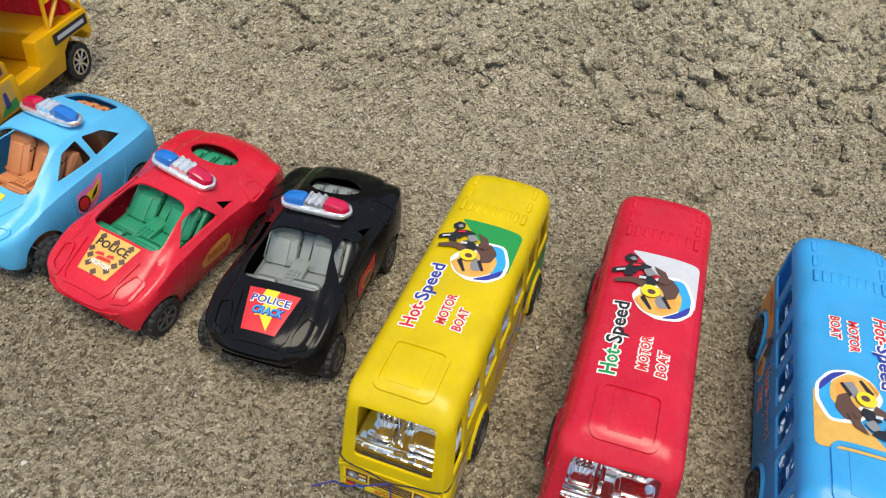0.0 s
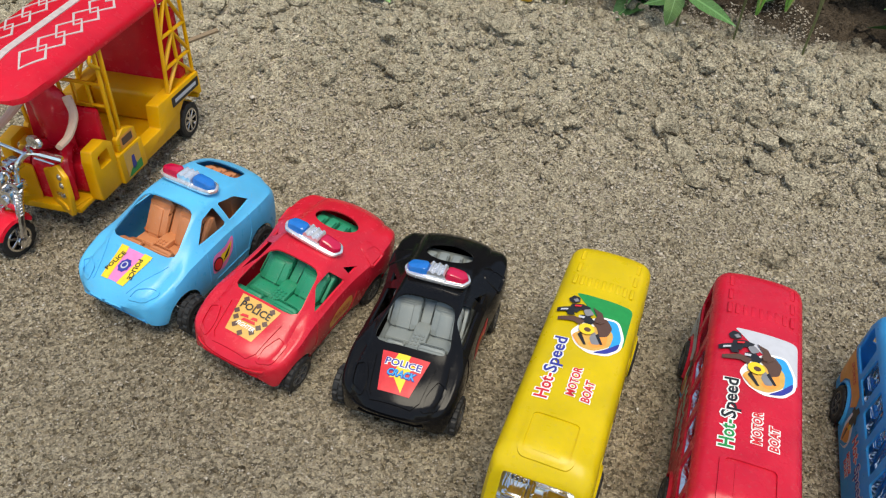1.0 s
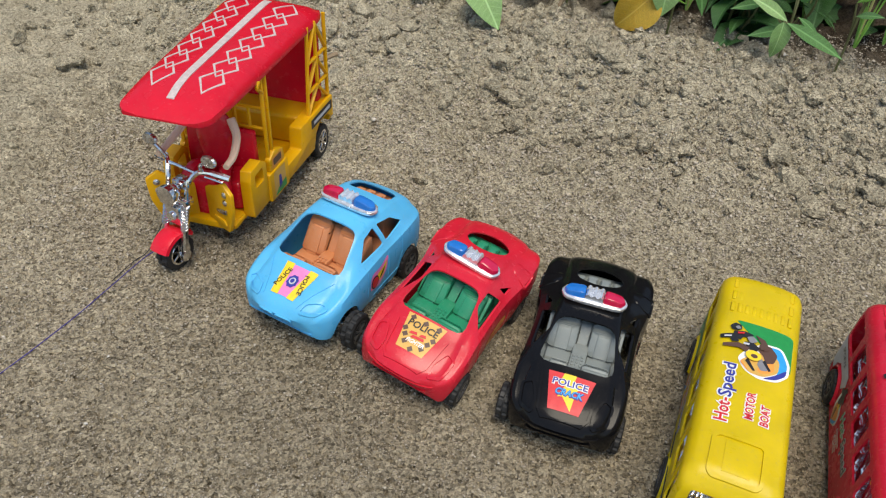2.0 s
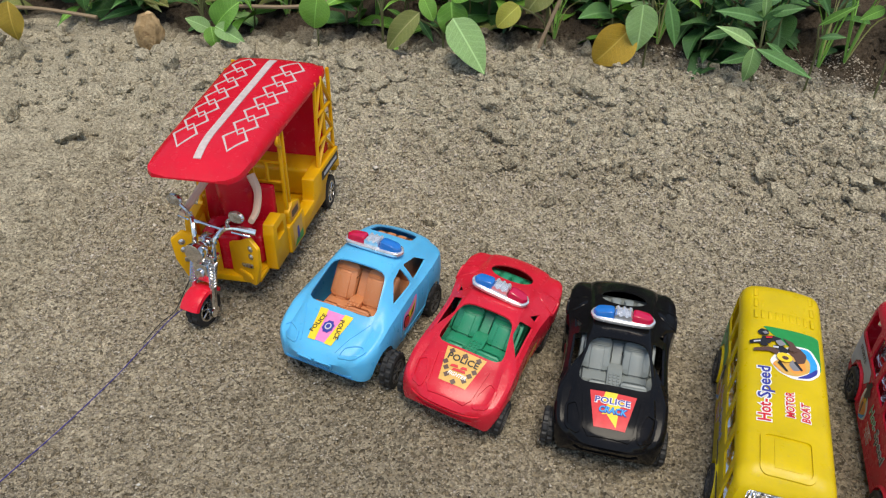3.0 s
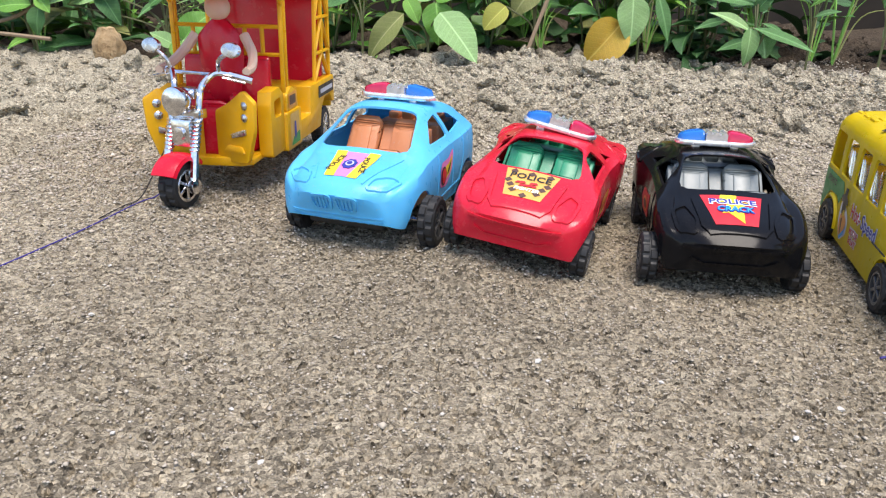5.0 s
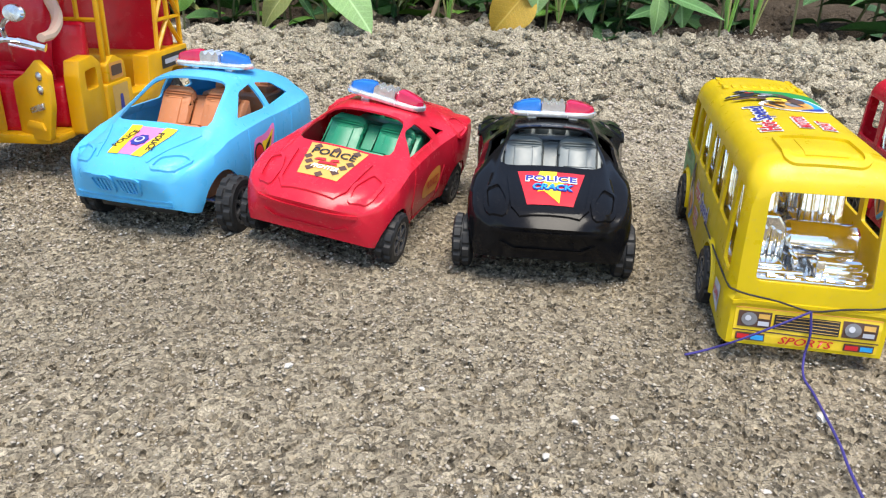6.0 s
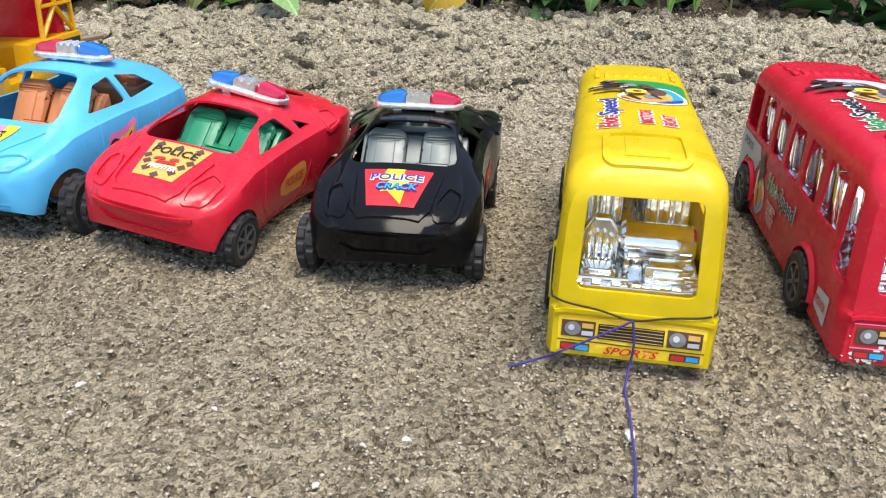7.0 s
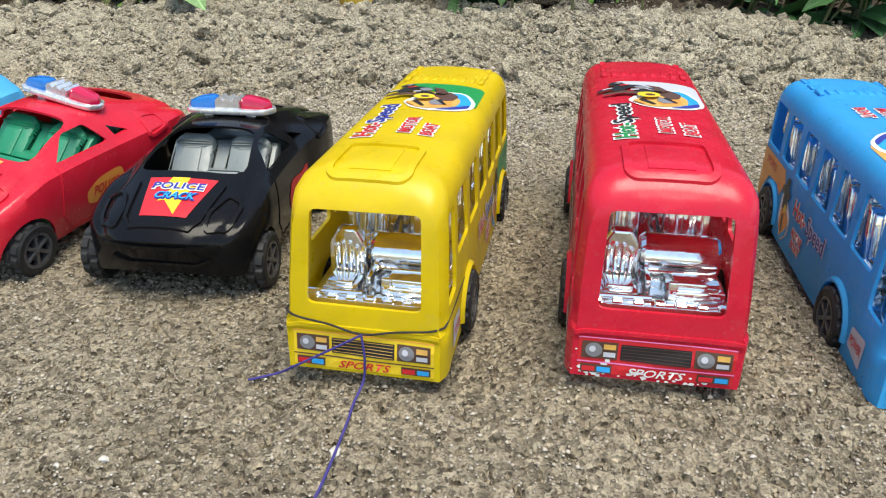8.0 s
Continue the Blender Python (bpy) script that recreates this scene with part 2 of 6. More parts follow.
def rounded(x0, x1, y0, y1, r, n=5):
    """The outline of a rectangle with round corners."""
    pts = []
    for cx, cy, a in ((x1 - r, y1 - r, 0), (x0 + r, y1 - r, 90), (x0 + r, y0 + r, 180), (x1 - r, y0 + r, 270)):
        pts += [(cx + r * math.cos(radians(a + 90 * i / n)), cy + r * math.sin(radians(a + 90 * i / n))) for i in range(n + 1)]
    return pts


def soften(points, r=0.15, n=3):
    """A polygon with its corners cut round: r is the share of each side that is rounded."""
    out, k = [], len(points)
    for i in range(k):
        p, a, b = (Vector(points[j % k]) for j in (i, i - 1, i + 1))
        s, e = p + (a - p) * r, p + (b - p) * r
        out += [tuple((1 - u) ** 2 * s + 2 * u * (1 - u) * p + u * u * e) for u in (q / n for q in range(n + 1))]
    return out


def ellipse(cx, cy, rx, ry, n=24):
    return [(cx + rx * math.cos(2 * math.pi * i / n), cy + ry * math.sin(2 * math.pi * i / n)) for i in range(n)]


def tube(points, radius, sides=8, radii=None):
    """A round bar along a line of points, closed at both ends."""
    bm = bmesh.new()
    pts = [Vector(p) for p in points]
    rings = []
    for i, p in enumerate(pts):
        d = (pts[min(i + 1, len(pts) - 1)] - pts[max(i - 1, 0)]).normalized()
        side = d.cross(Vector((0.31, 0.17, 0.93))).normalized()
        up = side.cross(d)
        r = radii[i] if radii else radius
        rings.append([bm.verts.new(p + r * (math.cos(2 * math.pi * k / sides) * side + math.sin(2 * math.pi * k / sides) * up)) for k in range(sides)])
    for a, b in zip(rings, rings[1:]):
        for k in range(sides):
            bm.faces.new((a[k], a[(k + 1) % sides], b[(k + 1) % sides], b[k]))
    bm.faces.new(rings[0][::-1])
    bm.faces.new(rings[-1])
    bmesh.ops.recalc_face_normals(bm, faces=bm.faces[:])
    return bm


def lathe(profile, axis_matrix, n=28):
    """Turn (radius, along) pairs about the x axis of axis_matrix."""
    bm = bmesh.new()
    rings = []
    for r, a in profile:
        rings.append([bm.verts.new(axis_matrix @ Vector((a, r * math.cos(2 * math.pi * k / n), r * math.sin(2 * math.pi * k / n)))) for k in range(n)])
    for a, b in zip(rings, rings[1:]):
        for k in range(n):
            bm.faces.new((a[k], a[(k + 1) % n], b[(k + 1) % n], b[k]))
    for ring in (rings[0], rings[-1]):
        bm.faces.new(ring)
    bmesh.ops.recalc_face_normals(bm, faces=bm.faces[:])
    return bm


def hoop(profile, axis_matrix, n=30):
    """A ring: a closed (radius, along) outline turned about the x axis of axis_matrix."""
    bm = bmesh.new()
    rings = [[bm.verts.new(axis_matrix @ Vector((a, r * math.cos(2 * math.pi * k / n), r * math.sin(2 * math.pi * k / n)))) for r, a in profile] for k in range(n)]
    for k in range(n):
        a, b = rings[k], rings[(k + 1) % n]
        for i in range(len(profile)):
            j = (i + 1) % len(profile)
            bm.faces.new((a[i], a[j], b[j], b[i]))
    bmesh.ops.recalc_face_normals(bm, faces=bm.faces[:])
    return bm


def curve_line(points, n=8):
    """A smooth line through points (Catmull-Rom)."""
    p = [Vector(q) for q in points]
    p = [2 * p[0] - p[1], *p, 2 * p[-1] - p[-2]]
    out = []
    for i in range(1, len(p) - 2):
        a, b, c, d = p[i - 1 : i + 3]
        out += [0.5 * (2 * b + (c - a) * u + (2 * a - 5 * b + 4 * c - d) * u**2 + (3 * b - a - 3 * c + d) * u**3) for u in (k / n for k in range(n))]
    return out + [p[-2]]


def carve(bm, cutters, thick=0.0, side=-1):
    """A shell of the given thickness, cut by other meshes. Returns a bmesh."""
    made = [link_mesh("tmp", bm, ())]
    if thick:
        s = made[0].modifiers.new("s", "SOLIDIFY")
        s.thickness, s.offset, s.use_even_offset = thick, side, True
    for c in cutters:
        o = link_mesh("tmp", c, (), smooth=False)
        made.append(o)
        b = made[0].modifiers.new("b", "BOOLEAN")
        b.object, b.operation, b.solver = o, "DIFFERENCE", "EXACT"
    bpy.context.view_layer.update()
    me = bpy.data.meshes.new_from_object(made[0].evaluated_get(bpy.context.evaluated_depsgraph_get()))
    out = bmesh.new()
    out.from_mesh(me)
    bpy.data.meshes.remove(me)
    for o in made:
        d = o.data
        bpy.data.objects.remove(o)
        bpy.data.meshes.remove(d)
    return out


def flat(points, z=0.0, holes=()):
    """A flat polygon in x, y, cut fine enough to bend over a curved shell."""
    bm = bmesh.new()
    bm.faces.new([bm.verts.new((x, y, z)) for x, y in points])
    return bm


def fine(bm, size):
    bmesh.ops.triangulate(bm, faces=bm.faces[:])
    for _ in range(5):
        long = [e for e in bm.edges if e.calc_length() > size]
        if not long or len(bm.faces) > 6000:
            break
        bmesh.ops.subdivide_edges(bm, edges=long, cuts=1)
        bmesh.ops.triangulate(bm, faces=[f for f in bm.faces if len(f.verts) > 3])
    return bm


def drape(bm, tree, way, place, lift, size=0.0025):
    """Lay a flat mesh (its x, y) on a shell: place maps it into the thing, way is the direction in which it is pressed on."""
    fine(bm, size)
    way = Vector(way)
    off = []
    for v in bm.verts:
        p = place @ Vector((v.co.x, v.co.y, 0))
        hit = tree.ray_cast(p - way * 0.3, way)
        if hit[0] is None or hit[1].dot(way) > -0.12:
            off.append(v)
        else:
            v.co = hit[0] - way * (lift + v.co.z)
    bmesh.ops.delete(bm, geom=off, context="VERTS")
    return bm


def words(text, size, shear=0.0, bold=0.0):
    """Flat letters, centred on the origin, size: the height of a capital."""
    c = bpy.data.curves.new("tmp", "FONT")
    c.body, c.size, c.shear, c.offset = text, size * 1.4, shear, bold
    c.align_x, c.align_y, c.resolution_u = "CENTER", "CENTER", 2
    o = new("tmp", c)
    bpy.context.view_layer.update()
    me = bpy.data.meshes.new_from_object(o.evaluated_get(bpy.context.evaluated_depsgraph_get()))
    bm = bmesh.new()
    bm.from_mesh(me)
    bpy.data.objects.remove(o)
    bpy.data.curves.remove(c)
    bpy.data.meshes.remove(me)
    bmesh.ops.remove_doubles(bm, verts=bm.verts[:], dist=1e-6)
    return bm


def smooth_keys(keys, n, passes=2):
    """Key rows (first value: the station) made into n even, softened rows."""
    k = np.array(keys, float)
    at = np.linspace(k[0, 0], k[-1, 0], n)
    rows = np.stack([at] + [np.interp(at, k[:, 0], k[:, j]) for j in range(1, k.shape[1])], 1)
    for _ in range(passes):
        mid = rows.copy()
        mid[1:-1, 1:] = (rows[:-2, 1:] + 2 * rows[1:-1, 1:] + rows[2:, 1:]) / 4
        rows = mid
    return rows


def skin(sections, cap=True, closed=False):
    """A surface through sections (lists of points of equal length)."""
    bm = bmesh.new()
    rings = [[bm.verts.new(p) for p in s] for s in sections]
    n = len(rings[0])
    for a, b in zip(rings, rings[1:]):
        for k in range(n if closed else n - 1):
            bm.faces.new((a[k], a[(k + 1) % n], b[(k + 1) % n], b[k]))
    if cap:
        bm.faces.new(rings[0][::-1])
        bm.faces.new(rings[-1])
    bmesh.ops.recalc_face_normals(bm, faces=bm.faces[:])
    bm.normal_update()
    mid = sum((v.co for v in bm.verts), Vector()) / len(bm.verts)
    if sum(f.normal.dot(f.calc_center_median() - mid) * f.calc_area() for f in bm.faces) < 0:
        bmesh.ops.reverse_faces(bm, faces=bm.faces[:])
    return bm

# ---- the sandy ground: one sheet, flat in front, lumpy behind, rising to a low bank ----
def smoothstep(a, b, v):
    u = min(1.0, max(0.0, (v - a) / (b - a)))
    return u * u * (3 - 2 * u)


def bank_y(x):
    """Where the bare sand ends and the weeds begin."""
    x = min(0.8, max(-0.9, x))
    return 0.743 - 0.17 * x - 0.25 * max(0.0, x - 0.12)


def wheel_track(x, y):
    """Two faint tracks pressed into the sand ahead of the yellow bus."""
    if not (-0.16 < x < 0.06 and y < 0.24):
        return 0.0
    u, v = (x + 0.0125) * 0.951 - (y - 0.1742) * 0.309, (x + 0.0125) * 0.309 + (y - 0.1742) * 0.951
    return -0.0022 * math.exp(-((abs(u) - 0.0222) / 0.0036) ** 2) * smoothstep(0.05, 0.02, v) * (0.7 + 0.5 * noise.noise((x * 60, y * 160, 3.0)))


def ground_z(x, y):
    """The height of the ground, without its finest grains."""
    z = 0.0065 * smoothstep(-0.275, -0.34, x) * smoothstep(0.75, 0.50, y)
    z += 0.0055 * math.exp(-((x + 0.185) / 0.016) ** 2) * smoothstep(0.24, 0.28, y) * smoothstep(0.42, 0.38, y)
    z += 0.0042 * smoothstep(0.015, 0.050, x) * smoothstep(0.165, 0.120, x) * smoothstep(0.40, 0.30, y) * smoothstep(0.10, 0.15, y)
    edge = bank_y(x)
    bank = edge - 0.02 + 0.04 * noise.noise((x * 3.1, 0.4, 2.0)) + 0.02 * noise.noise((x * 11, 1.4, 5.0))
    rise = 0.019 + 0.013 * smoothstep(-0.45, -0.15, x) * smoothstep(0.50, 0.25, x)
    z += rise * smoothstep(bank - 0.22, bank + 0.03, y) + 0.02 * smoothstep(edge + 0.06, edge + 0.36, y)
    z += wheel_track(x, y)
    lumps = smoothstep(0.36, 0.62, y) * (1 - 0.6 * smoothstep(1.2, 2.0, y))
    z += lumps * (0.010 * noise.noise((x * 8, y * 9, 0.3)) + 0.0075 * noise.noise((x * 21, y * 26, 1.3)) - 0.0075 * abs(noise.noise((x * 30, y * 34, 5.3))) + 0.0085 * max(0.0, noise.noise((x * 50, y * 56, 8.3))) + 0.0034 * noise.noise((x * 72, y * 76, 2.1)))
    z -= 0.011 * math.exp(-((x - 0.012) / 0.040) ** 2 - ((y - 0.635) / 0.020) ** 2) - 0.007 * math.exp(-((x - 0.02) / 0.05) ** 2 - ((y - 0.675) / 0.018) ** 2)
    rough = smoothstep(bank - 0.24, bank - 0.05, y)
    z += rough * (0.009 * abs(noise.noise((x * 48, y * 48, 3.3))) + 0.005 * abs(noise.noise((x * 105, y * 105, 6.3))))
    z += 0.0016 * noise.noise((x * 14, y * 14, 7.0))
    return z


def spread(a, b, fine_a, fine_b, step, grow=1.18):
    mid = list(np.arange(fine_a, fine_b, step))
    out, s = [fine_a], step
    while out[-1] > a:
        s *= grow
        out.append(out[-1] - s)
    low, out, s = out[:0:-1], [mid[-1]], step
    while out[-1] < b:
        s *= grow
        out.append(out[-1] + s)
    return low + mid + out[1:]


def build_ground():
    xs = spread(-40, 40, -0.50, 0.34, 0.0011)
    ys = spread(-40, 0.05, 0.05, 0.44, 0.0010)[:-1]
    ys = [v for v in ys if v < 0.44] + spread(0.44, 40, 0.44, 0.92, 0.0016)
    verts = []
    for y in ys:
        for x in xs:
            near = -0.7 < x < 0.55 and -0.05 < y < 1.2
            z = ground_z(x, y) if abs(x) < 3 and abs(y) < 3 else 0.05
            if near:
                far = smoothstep(0.32, 0.55, y)
                z -= (0.0072 + 0.0020 * far) * max(0.0, noise.noise((x * (310 - 40 * far), y * (310 - 40 * far), 0)) - 0.10)
                z += 0.0010 * noise.noise((x * 190, y * 190, 4)) + (0.0008 + 0.0012 * far) * noise.noise((x * 80, y * 80, 9))
            verts.append((x, y, z))
    w = len(xs)
    faces = [(j * w + i, j * w + i + 1, (j + 1) * w + i + 1, (j + 1) * w + i) for j in range(len(ys) - 1) for i in range(w - 1)]
    me = bpy.data.meshes.new("ground")
    me.from_pydata(verts, [], faces)
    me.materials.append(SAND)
    me.polygons.foreach_set("use_smooth", [True] * len(me.polygons))
    return tagged(new("ground", me), "grey-brown damp sand, grainy and lumpy towards the bank", "ground", kind="structure")


build_ground()


def build_grains():
    """Loose grains and grit lying on the sand, too many to count."""
    rnd = np.random.RandomState(3)
    n = 90000
    shape = np.array([(1, 0, 0), (-1, 0, 0), (0, 1, 0), (0, -1, 0), (0, 0, 1), (0, 0, -1)], float)
    tri = np.array([(0, 2, 4), (2, 1, 4), (1, 3, 4), (3, 0, 4), (2, 0, 5), (1, 2, 5), (3, 1, 5), (0, 3, 5)])
    x = rnd.uniform(-0.46, 0.30, n)
    y = 0.07 + 0.71 * rnd.uniform(0, 1, n) ** 1.25
    r = 0.00034 * np.exp(rnd.normal(0, 0.35, n)) * (1 + 1.4 * np.clip((y - 0.24) / 0.3, 0, 1))
    q = shape[None] * rnd.uniform(0.6, 1.3, (n, 6, 1)) * r[:, None, None] * np.array([1.2, 1.2, 0.7])
    a = rnd.uniform(0, 6.28, n)
    c, s = np.cos(a)[:, None], np.sin(a)[:, None]
    z = np.array([ground_z(u, v) for u, v in zip(x, y)]) + 0.0002 + 0.10 * r
    verts = np.stack([q[:, :, 0] * c - q[:, :, 1] * s + x[:, None], q[:, :, 0] * s + q[:, :, 1] * c + y[:, None], q[:, :, 2] + z[:, None]], 2)
    me = bpy.data.meshes.new("sand_grains")
    me.from_pydata(verts.reshape(-1, 3).tolist(), [], (tri[None] + 6 * np.arange(n)[:, None, None]).reshape(-1, 3).tolist())
    me.materials.append(GRAIN)
    me.polygons.foreach_set("use_smooth", [True] * len(me.polygons))
    return tagged(new("sand_grains", me), "loose grit scattered over the sand", "grit", kind="stuff")


def clod_mesh(seed, n=2):
    bm = bmesh.new()
    bmesh.ops.create_icosphere(bm, subdivisions=n, radius=1.0)
    for v in bm.verts:
        d = v.co.normalized()
        v.co = d * (1 + 0.42 * noise.noise(d * 1.6 + Vector((seed, 0, 0))) + 0.22 * noise.noise(d * 4.2 + Vector((0, seed, 0))))
        v.co.z *= 0.7
    return bm


def build_clods():
    """Crumbs and clods of dried sand on the bank."""
    rnd = random.Random(11)
    kinds = []
    for k in range(5):
        ob = link_mesh("tmp", clod_mesh(k * 3.7 + 1), SAND)
        kinds.append(ob.data)
        bpy.data.objects.remove(ob)
    verts, faces = [], []
    for k in range(5000):
        bank = rnd.random() < 0.72
        x = rnd.uniform(-0.75, 0.55) if rnd.random() < 0.5 else rnd.uniform(-0.2, 0.5)
        y = bank_y(x) + rnd.gauss(-0.085, 0.065) if bank else rnd.uniform(0.44, 0.92)
        r = (0.0026 if bank else 0.0016) * math.exp(rnd.gauss(0, 0.5))
        m = Matrix.Translation((x, y, ground_z(x, y) + r * 0.25)) @ Euler((rnd.random() * 6, rnd.random() * 6, rnd.random() * 6)).to_matrix().to_4x4() @ Matrix.Scale(r, 4)
        me = kinds[k % 5]
        n = len(verts)
        verts += [m @ v.co for v in me.vertices]
        faces += [[n + i for i in p.vertices] for p in me.polygons]
    me = bpy.data.meshes.new("soil_crumbs")
    me.from_pydata(verts, [], faces)
    me.materials.append(SAND)
    tagged(new("soil_crumbs", me), "crumbs of dried sand along the bank", "soil", kind="stuff")
    for k in range(80):
        x = rnd.uniform(-0.55, 0.45)
        y = bank_y(x) + rnd.gauss(-0.10, 0.08)
        r = rnd.uniform(0.006, 0.012)
        me = kinds[k % 5].copy()
        me.transform(pose(0, 0, 0, rnd.uniform(-20, 20), rnd.uniform(-20, 20), rnd.uniform(0, 360)) @ Matrix.Diagonal((r * rnd.uniform(0.8, 1.5), r, r * 0.8, 1)))
        ob = tagged(new("soil_clod", me), "grey-brown lump of dried sand on the bank", "soil clod", "soil clods on the bank")
        ob.matrix_basis = pose(x, y, ground_z(x, y) + r * 0.15)


PEBBLE = plain("pale quartz", (0.54, 0.51, 0.46), 0.5, 0, 0.2, 400)


def build_pebbles():
    """Small pale stones on the sand."""
    rnd = random.Random(8)
    ob = link_mesh("tmp", clod_mesh(2.2), PEBBLE)
    me = ob.data
    bpy.data.objects.remove(ob)
    spots = [(-0.0220, 0.1450, 0.0016), (-0.0825, 0.1490, 0.0011), (-0.1745, 0.1850, 0.0011), (-0.2650, 0.1330, 0.0010), (-0.1060, 0.1340, 0.0010)]
    spots += [(rnd.uniform(-0.42, 0.3), rnd.uniform(0.08, 0.62), rnd.uniform(0.0005, 0.0009)) for _ in range(45)]
    for x, y, r in spots:
        p = tagged(new("pebble", me), "small pale pebble on the sand", "pebble", "pebbles on the sand")
        p.matrix_basis = pose(x, y, ground_z(x, y) + r * 0.4, 0, 0, rnd.uniform(0, 360)) @ Matrix.Diagonal((r * 1.3, r, r, 1))


build_grains()
build_clods()
build_pebbles()

# ---- shared small parts of the toy vehicles ----
def make_wheel(parent, x, y, r, width, side, spokes=5, rim_mat=None, label="black ribbed plastic tyre"):
    """A tyre with tread blocks (the part) and its spoked rim. side: +1 where the outer face looks along +x."""
    rim_mat = rim_mat or RIM
    m = pose(x, y, r) @ pose(0, 0, 0, 0, 0, 0 if side > 0 else 180)
    h = width / 2
    n, rings = 72, []
    for k, a, row in ((0.02, -0.2, 0), (0.66, -0.2, 0), (0.68, 0.6, 0), (0.70, 1.0, 0), (0.90, 1.0, 0), (0.955, 0.86, 0), (1.02, 0.80, 1), (1.03, 0.14, 1), (0.955, 0.06, 0), (0.955, -0.06, 0), (1.03, -0.14, 2), (1.02, -0.80, 2), (0.955, -0.86, 0), (0.90, -1.0, 0), (0.05, -1.0, 0)):
        ring = []
        for i in range(n):
            low = row and (i + (3 if row == 2 else 0)) % 6 > 3
            q = r * (0.955 if low else k)
            ring.append(m @ Vector((a * h, q * math.cos(2 * math.pi * i / n), q * math.sin(2 * math.pi * i / n))))
        rings.append(ring)
    tyre = part("wheel", skin(rings, closed=True), RUBBER, parent, label, sharp=25)
    bits = [hoop([(r * 0.58, h * 0.25), (r * 0.69, h * 0.25), (r * 0.69, h * 0.95), (r * 0.58, h * 0.95)], m, 30)]
    bits.append(lathe([(r * 0.13, h * 0.2), (r * 0.13, h * 0.92), (r * 0.08, h * 1.0), (r * 0.02, h * 1.0)], m, 16))
    for k in range(spokes):
        b = box(h * 0.24, h * 0.90, -r * 0.070, r * 0.070, r * 0.08, r * 0.63, 0.0002, 1)
        b.transform(m @ Matrix.Rotation(2 * math.pi * k / spokes, 4, "X"))
        bits.append(b)
    part("rim", join(*bits), rim_mat, tyre)
    return tyre


def make_axle(parent, y, r, half, out=(0.0, 0.0)):
    return part("axle", tube([(-half - out[0], y, r), (half + out[1], y, r)], 0.0009), DULL_CHROME, parent, "thin steel axle")


def light_bar(parent, m, left, right, length=0.037):
    """A police light bar: chrome tray on two feet, ribbed chrome middle, two coloured lenses."""
    h = length / 2
    m = m @ Matrix.Diagonal((1.03, 1.12, 1.18, 1))
    outline = soften([(-h * 1.03, 0.0002), (-h * 0.84, 0.0060), (h * 0.84, 0.0060), (h * 1.03, 0.0002), (h * 0.84, -0.0056), (-h * 0.84, -0.0056)], 0.3)
    tray = prism(outline, "z", 0.0008, 0.0028, 0.0005)
    feet = [box(s * 0.009 - 0.002, s * 0.009 + 0.002, -0.0025, 0.0025, -0.0030, 0.0020, 0.0004) for s in (-1, 1)]
    top = [(-0.0050 + 0.00091 * k, 0.0054 + 0.0010 * (k % 4 in (1, 2))) for k in range(12)]
    mid = prism([(x, z) for x, z in [(-0.0050, 0.0026)] + top + [(0.0050, 0.0026)]], "y", -0.0040, 0.0040)
    b = join(tray, *feet)
    b.transform(m)
    bar = part("light_bar", b, BAR_CHROME, parent, "chrome police light bar with red and blue lenses")
    mid.transform(m)
    part("bar_middle", mid, BAR_CHROME, bar, "ribbed silver middle block")
    for s, mat in ((-1, left), (1, right)):
        low = soften([(s * 0.0050, 0.0040), (s * 0.0050, -0.0037), (s * h * 0.82, -0.0035), (s * h * 0.95, 0.0), (s * h * 0.82, 0.0040)], 0.25)
        tops = []
        for z, k in ((0.0026, 1.0), (0.0046, 0.97), (0.0062, 0.80), (0.0067, 0.52)):
            cx = s * (0.0050 + h * 0.95) / 2
            tops.append([(cx + (x - cx) * (k * 0.5 + 0.5), y * k, 0.0026 + (z - 0.0026) * (1 - 0.45 * (max(0.0, abs(x) - 0.005) / (h * 0.95 - 0.005)) ** 2)) for x, y in low])
        lens = skin(tops, closed=True)
        lens.transform(m)
        part("lens", lens, mat, bar)
    return bar


def shell_tree(bm):
    return BVHTree.FromBMesh(bm)


